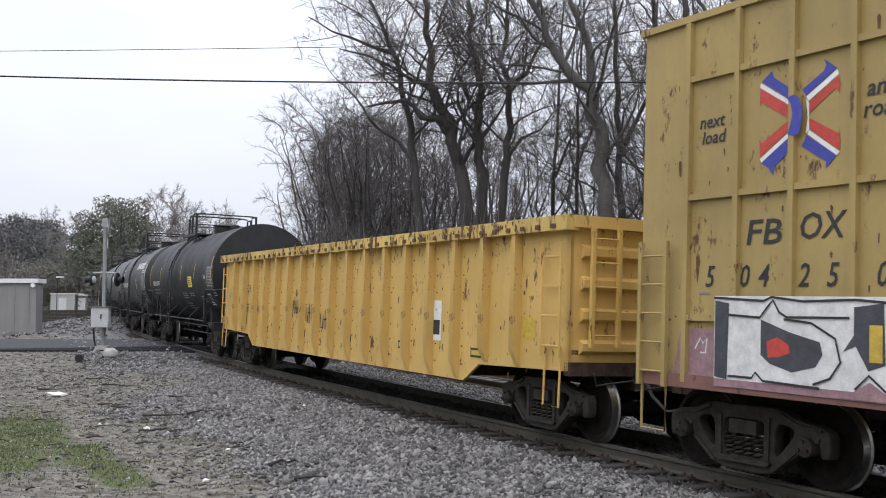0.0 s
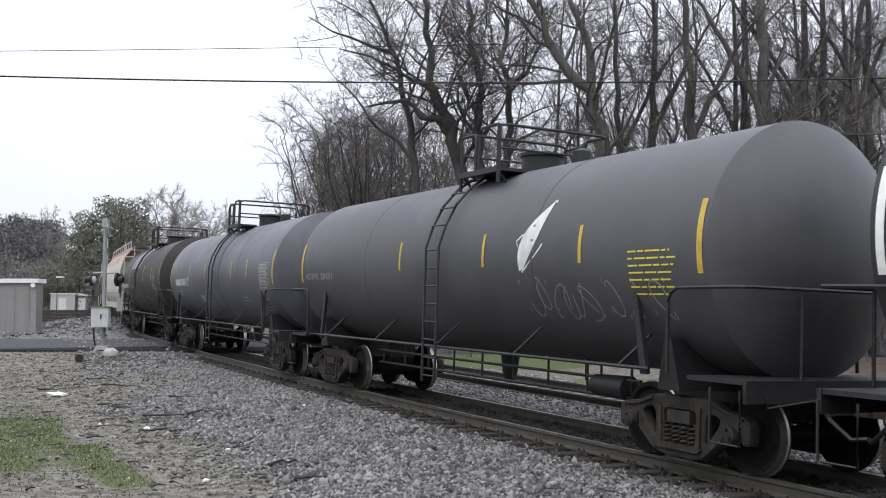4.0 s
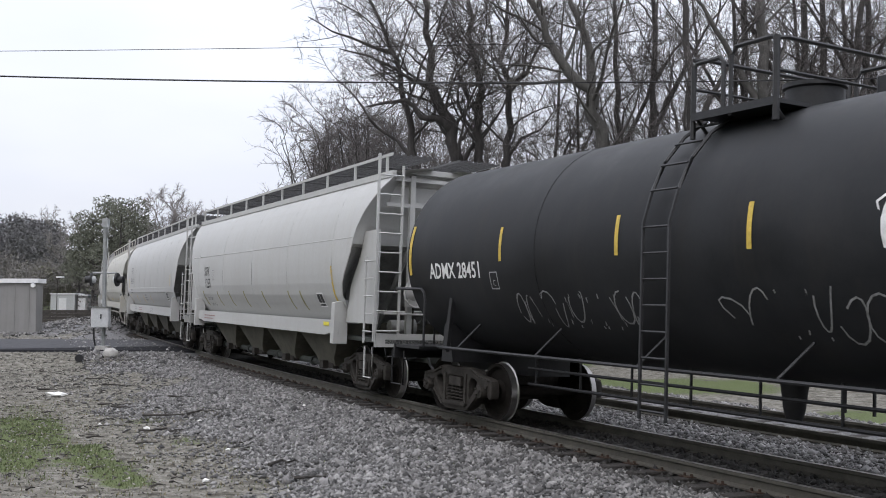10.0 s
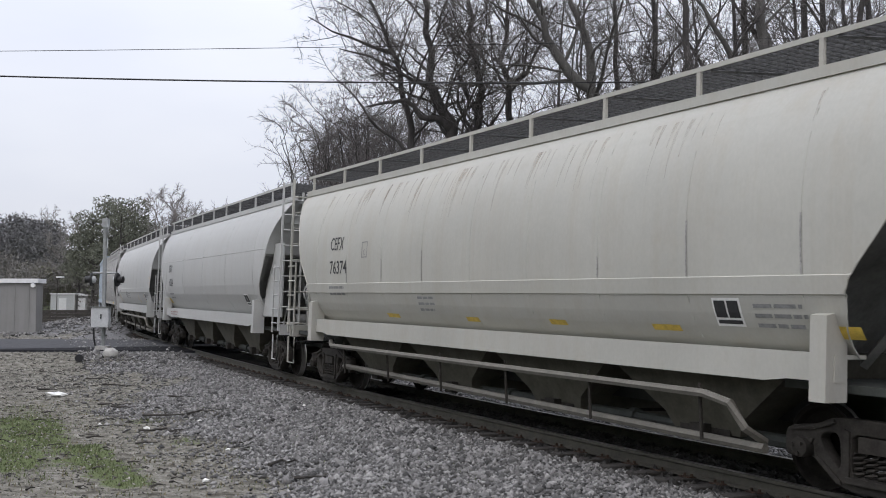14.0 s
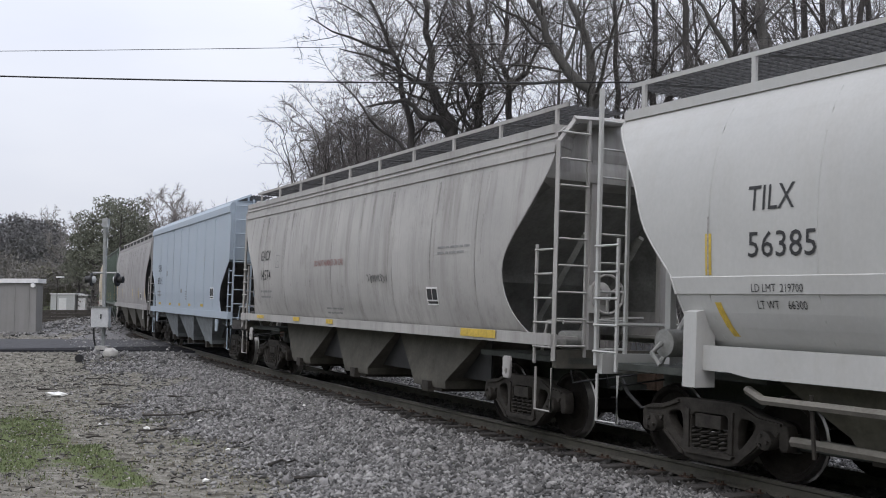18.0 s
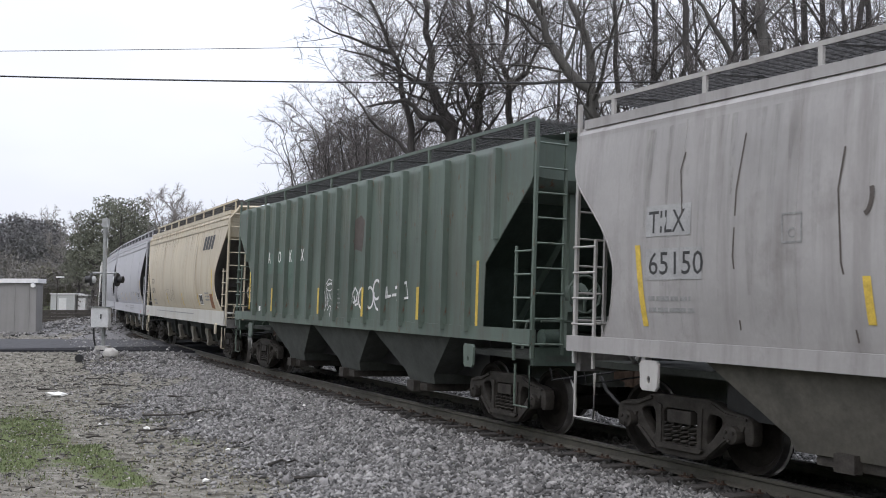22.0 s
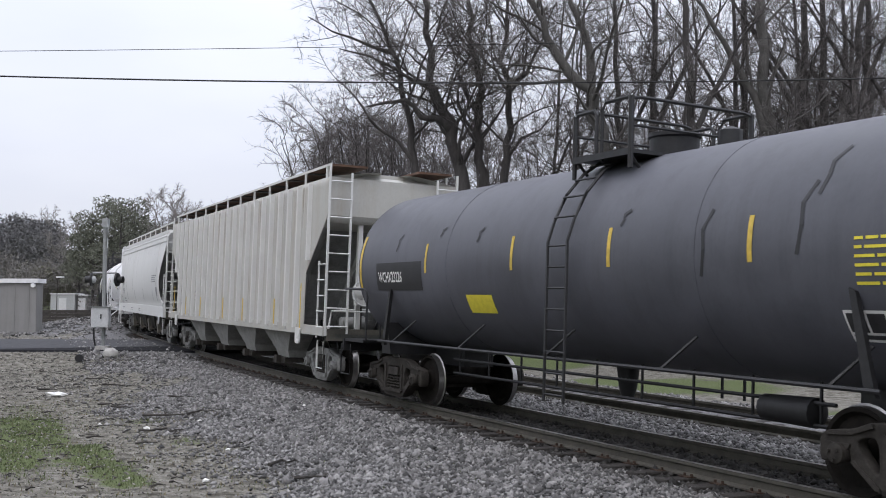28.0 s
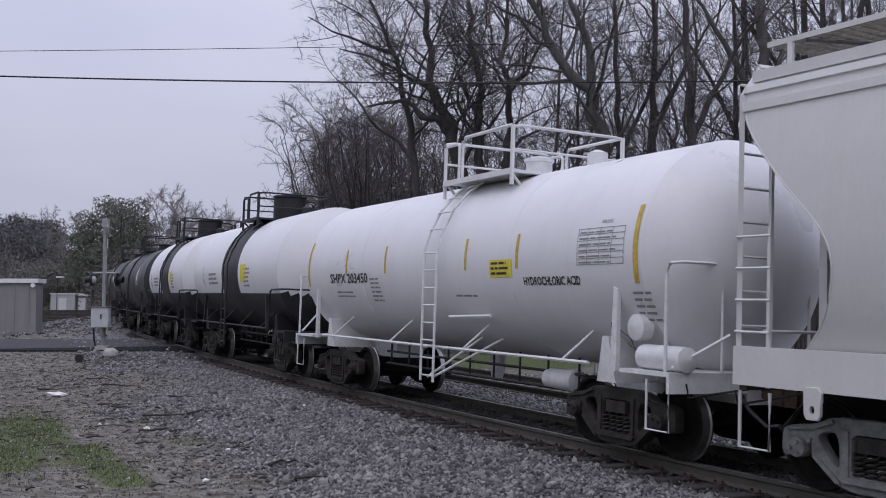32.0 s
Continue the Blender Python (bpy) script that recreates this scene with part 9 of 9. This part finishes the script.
def hut():
    h = new("equipment_hut")
    tagged(h, "grey metal equipment hut with a white roof edge by the road", "hut")
    x0, x1, y0, y1 = -29.0, -21.95, 55.7, 56.6
    g = ground_z(-23, 56) - 0.1
    bm = bmesh.new()
    box(bm, x0, x1, y0, y1, g, g + 2.75)
    wallp = part("wall", bm, M["hut"], h)
    bm = bmesh.new()
    box(bm, x0 - 0.15, x1 + 0.12, y0 - 0.15, y1 + 0.15, g + 2.75, g + 2.98)
    part("roof", bm, M["hut_roof"], h)
    for i in range(9):
        bm = bmesh.new()
        x = x0 + 0.4 + i * 0.78
        box(bm, x, x + 0.04, y0 - 0.02, y0, g, g + 2.74)
        part("wall_seam", bm, M["hut"], wallp)
    bm = bmesh.new()
    box(bm, x0 - 0.1, x1 + 0.1, y0 - 0.1, y1 + 0.1, g - 0.3, g + 0.06)
    part("plinth", bm, M["concrete"], h)
    bm = bmesh.new()
    turned(bm, [(0, 0.12), (0.14, 0.12), (0.16, 0.02)], "y", 12, (x1 - 0.15, y0 - 0.16, g + 2.62))
    part("wall_lamp", bm, M["hut_roof"], h)


def trailers():
    for x, y, w, hh, m, label in ((-45.7, 124.0, 2.9, 1.75, "cabinet", "small pale blue-grey shed far beyond the road"), (-43.6, 124.6, 1.3, 1.6, "hut", "small tan shed far beyond the road")):
        t = new("shed")
        tagged(t, label, "shed", "far sheds")
        g = max(ground_z(x, y), 1.0)
        base = 1.55
        bm = bmesh.new()
        box(bm, x - w / 2, x + w / 2, y, y + 3, base - 1.2, base + hh)
        part("wall", bm, M[m], t)
        bm = bmesh.new()
        box(bm, x - w / 2 - 0.1, x + w / 2 + 0.1, y - 0.1, y + 3.1, base + hh, base + hh + 0.14)
        part("roof", bm, M["hut_roof"], t)
        bm = bmesh.new()
        box(bm, x - 0.45, x + 0.45, y - 0.04, y, base - 0.2, base + 1.3)
        part("door", bm, M["hut_roof"], t)
    lamp = new("street_lamp")
    tagged(lamp, "street lamp with a pale head far beyond the road", "street lamp")
    x, y = -44.9, 120.0
    g = ground_z(x, y)
    bm = bmesh.new()
    tube(bm, [(x, y, g), (x, y, 4.9), (x + 0.2, y, 5.15), (x + 0.5, y, 5.20)], 0.05, 8)
    part("pole", bm, M["wood_dark"], lamp)
    bm = bmesh.new()
    box(bm, x - 0.1, x + 0.75, y - 0.2, y + 0.2, 5.18, 5.36)
    part("lamp_head", bm, M["hut_roof"], lamp)
    # low dark timber wall beyond the rocks
    w = new("timber_wall")
    tagged(w, "low dark wall of stacked old ties", "wall")
    for k in range(4):
        bm = bmesh.new()
        r = random.Random(k)
        for i in range(6):
            a = -33.0 + i * 2.62
            box(bm, a, a + 2.56, 78.0 + r.uniform(-0.05, 0.05), 78.25, 0.62 + 0.24 * k, 0.85 + 0.24 * k)
        part("tie_course", bm, M["wood_dark"], w)


def wires():
    for name, pts, rad, label in (("power_line", ((-20, 138.0), (420, 143.0), (900, 147.5), (1250, 144.0), (1600, 135.0)), 0.022, "thick black overhead cable across the tracks"),
                                  ("power_line", ((-20, 93.0), (300, 89.5), (620, 83.5), (950, 77.0), (1600, 61.0)), 0.010, "thin grey overhead wire across the tracks")):
        d = 27.0 if rad > 0.015 else 30.0
        knots = [Vector(((px - 784) / 1823.5 * d, d, 1.8 + d * math.tan(0.0572 + math.atan((441 - py) / 1823.5)))) for px, py in pts]
        a, b = knots[0] - (knots[1] - knots[0]) * 2.5 + Vector((0, 0, 0.3)), knots[-1] + (knots[-1] - knots[-2]) * 3 + Vector((0, 0, 0.5))
        bm = bmesh.new()
        fine = []
        xs = [p.x for p in knots]
        cz = np.polyfit(xs, [p.z for p in knots], 2)
        for i in range(61):
            x = a.x + (b.x - a.x) * i / 60
            fine.append((x, d, float(np.polyval(cz, x))))
        tube(bm, fine, rad, 6)
        tagged(new(name, finish("power_line", bm, M["black_iron"])), label, "power line", "overhead lines")
    for x in (-33.5, 30.5):
        p = new("utility_pole")
        tagged(p, "wooden utility pole that carries the overhead lines", "utility pole", "utility poles")
        g = ground_z(x, 27.5)
        bm = bmesh.new()
        tube(bm, [(x, 27.3, g - 0.5), (x, 27.3, g + 11.5)], 0.16, 10, 0.7)
        part("pole", bm, M["wood_dark"], p)
        bm = bmesh.new()
        box(bm, x - 0.06, x + 0.06, 26.0, 30.3, g + 9.6, g + 9.75)
        part("crossarm", bm, M["wood_dark"], p)


def litter():
    r = random.Random(2)
    def lay(name, label, cat, bm, mat):
        tagged(new(name, finish(name, bm, mat)), label, cat)
    # crumpled paper
    bm = bmesh.new()
    bmesh.ops.create_icosphere(bm, subdivisions=2, radius=1.0)
    for v in bm.verts:
        k = 1 + 0.35 * math.sin(7 * v.co.x + 3 * v.co.y) + r.uniform(-0.2, 0.2)
        v.co = Vector((-9.2 + v.co.x * 0.24 * k, 24.6 + v.co.y * 0.16 * k, ground_z(-9.2, 24.6) + 0.04 + v.co.z * 0.06 * k))
    lay("crumpled_paper", "crumpled white paper on the gravel", "litter", bm, M["paper"])
    for i, (x, y, w) in enumerate(((-5.35, 18.8, 0.06), (-4.6, 19.7, 0.05), (-3.05, 13.4, 0.05), (-5.9, 23.6, 0.05), (-3.3, 16.0, 0.035), (-2.75, 20.6, 0.04), (-6.4, 19.4, 0.035))):
        bm = bmesh.new()
        bmesh.ops.create_icosphere(bm, subdivisions=1, radius=1.0)
        for v in bm.verts:
            v.co = Vector((x, y, ground_z(x, y) + w * 0.5)) + Vector((v.co.x * w * r.uniform(0.8, 1.4), v.co.y * w, v.co.z * w * r.uniform(0.5, 0.8)))
        lay("pale_stone", "pale stone lying on the dirt", "stone", bm, M["paper"])
    for x, y, a, long in ((-5.35, 20.3, 0.25, 1.2), (-4.85, 20.6, 0.15, 0.7), (-5.0, 18.35, 0.35, 0.9), (-4.7, 18.2, 0.1, 0.5), (-9.6, 29.2, -0.1, 1.2), (-7.2, 22.7, 0.2, 1.0), (-6.7, 21.6, 0.1, 0.8), (-2.2, 14.5, 0.1, 0.55), (-1.7, 13.6, 0.05, 0.7), (-8.4, 27.0, 0.1, 1.1), (-9.9, 26.2, 0.3, 0.9), (-5.9, 23.4, 0.0, 0.8)):
        bm = bmesh.new()
        g = ground_z(x, y) + 0.03
        pts = [(x + u * long * 0.7 * math.cos(a) + r.uniform(-0.06, 0.06), y + u * long * math.sin(a) + r.uniform(-0.22, 0.22), g + r.uniform(0, 0.05)) for u in (-0.5, -0.2, 0.1, 0.3, 0.5)]
        tube(bm, pts, 0.024, 6, 0.4)
        lay("stick", "dark broken stick lying on the gravel", "stick", bm, M["wood_dark"])
    # junction pipe end by the signal
    bm = bmesh.new()
    turned(bm, [(-0.25, 0.13), (0.25, 0.13), (0.25, 0.10), (-0.23, 0.10)], "y", 18)
    for v in bm.verts:
        v.co = Matrix.Rotation(0.3, 3, "Z") @ v.co + Vector((-12.15, 34.6, ground_z(-12.15, 34.6) + 0.11))
    lay("drain_pipe", "open end of a black drain pipe in the ballast", "drain pipe", bm, M["black_iron"])
    bm = bmesh.new()
    bmesh.ops.create_icosphere(bm, subdivisions=2, radius=1.0)
    for v in bm.verts:
        v.co = Vector((-11.3 + v.co.x * 0.28, 35.2 + v.co.y * 0.2, ground_z(-11.3, 35.2) + 0.12 + v.co.z * 0.2 * (1 + 0.2 * math.sin(9 * v.co.x))))
    lay("pale_rock", "pale rock beside the signal mast", "rock", bm, M["concrete"])


def grass():
    r = np.random.RandomState(8)
    n = 110000
    x, y = r.uniform(-11, 0.5, n), r.uniform(10.5, 24, n)
    z, gravel, gr, lit = terrain(x, y)
    patch = 0.5 + 0.5 * np.sin(3.1 * x + 1.7 * np.sin(2.3 * y)) * np.sin(2.7 * y + 1.3 * np.sin(3.7 * x))
    keep = r.uniform(0, 1, n) < np.clip(gr - 0.12 - 0.30 * patch, 0, 1) * (1 - gravel) * 1.2 + 0.03
    for name, label, mask, mat, hi in (("grass", "thin short green grass on the dirt", keep, "grass", 0.034), ("dry_weeds", "sparse dry weeds on the dirt", (r.uniform(0, 1, n) < 0.05) & (gravel < 0.6), "weed", 0.04)):
        px, py, pz = x[mask], y[mask], z[mask]
        k = len(px)
        a, h, w = r.uniform(0, 6.28, k), hi * r.uniform(0.5, 1.4, k), r.uniform(0.006, 0.014, k)
        lx, ly = r.uniform(-0.5, 0.5, k) * h, r.uniform(-0.5, 0.5, k) * h
        v = np.stack([np.stack([px - w * np.cos(a), py - w * np.sin(a), pz - 0.005], 1), np.stack([px + w * np.cos(a), py + w * np.sin(a), pz - 0.005], 1), np.stack([px + lx, py + ly, pz + h], 1)], 1).reshape(-1, 3)
        me = bpy.data.meshes.new(name)
        me.from_pydata(v.tolist(), [], np.arange(3 * k).reshape(k, 3).tolist())
        me.materials.append(M[mat])
        tagged(new(name, me), label, "grass", "", "stuff")


def debris():
    """Broken twigs and dark rubbish trodden into the dirt."""
    r = random.Random(14)
    w = Wood()
    for i in range(380):
        s, d = r.uniform(-24, 2), 3.6 + 6.5 * r.random() ** 1.3
        p = beside(s, d)
        a, long = r.gauss(0.3, 1.2), r.uniform(0.05, 0.24) * (1.6 if r.random() < 0.12 else 1)
        z = ground_z(p.x, p.y) + 0.012
        q = Vector((math.cos(a), math.sin(a), 0)) * long
        b = Vector((p.x, p.y, z))
        w.limb([b, b + q * 0.5 + Vector((r.uniform(-0.03, 0.03), r.uniform(-0.03, 0.03), 0.02)), b + q], r.uniform(0.008, 0.022), 0.006, 4)
    tagged(new("debris", w.mesh("debris", M["wood_dark"])), "dark broken twigs and bark scattered on the dirt", "debris", "", "stuff")


debris()
crossing_signal()
hut()
trailers()
wires()
litter()
grass()


motions()
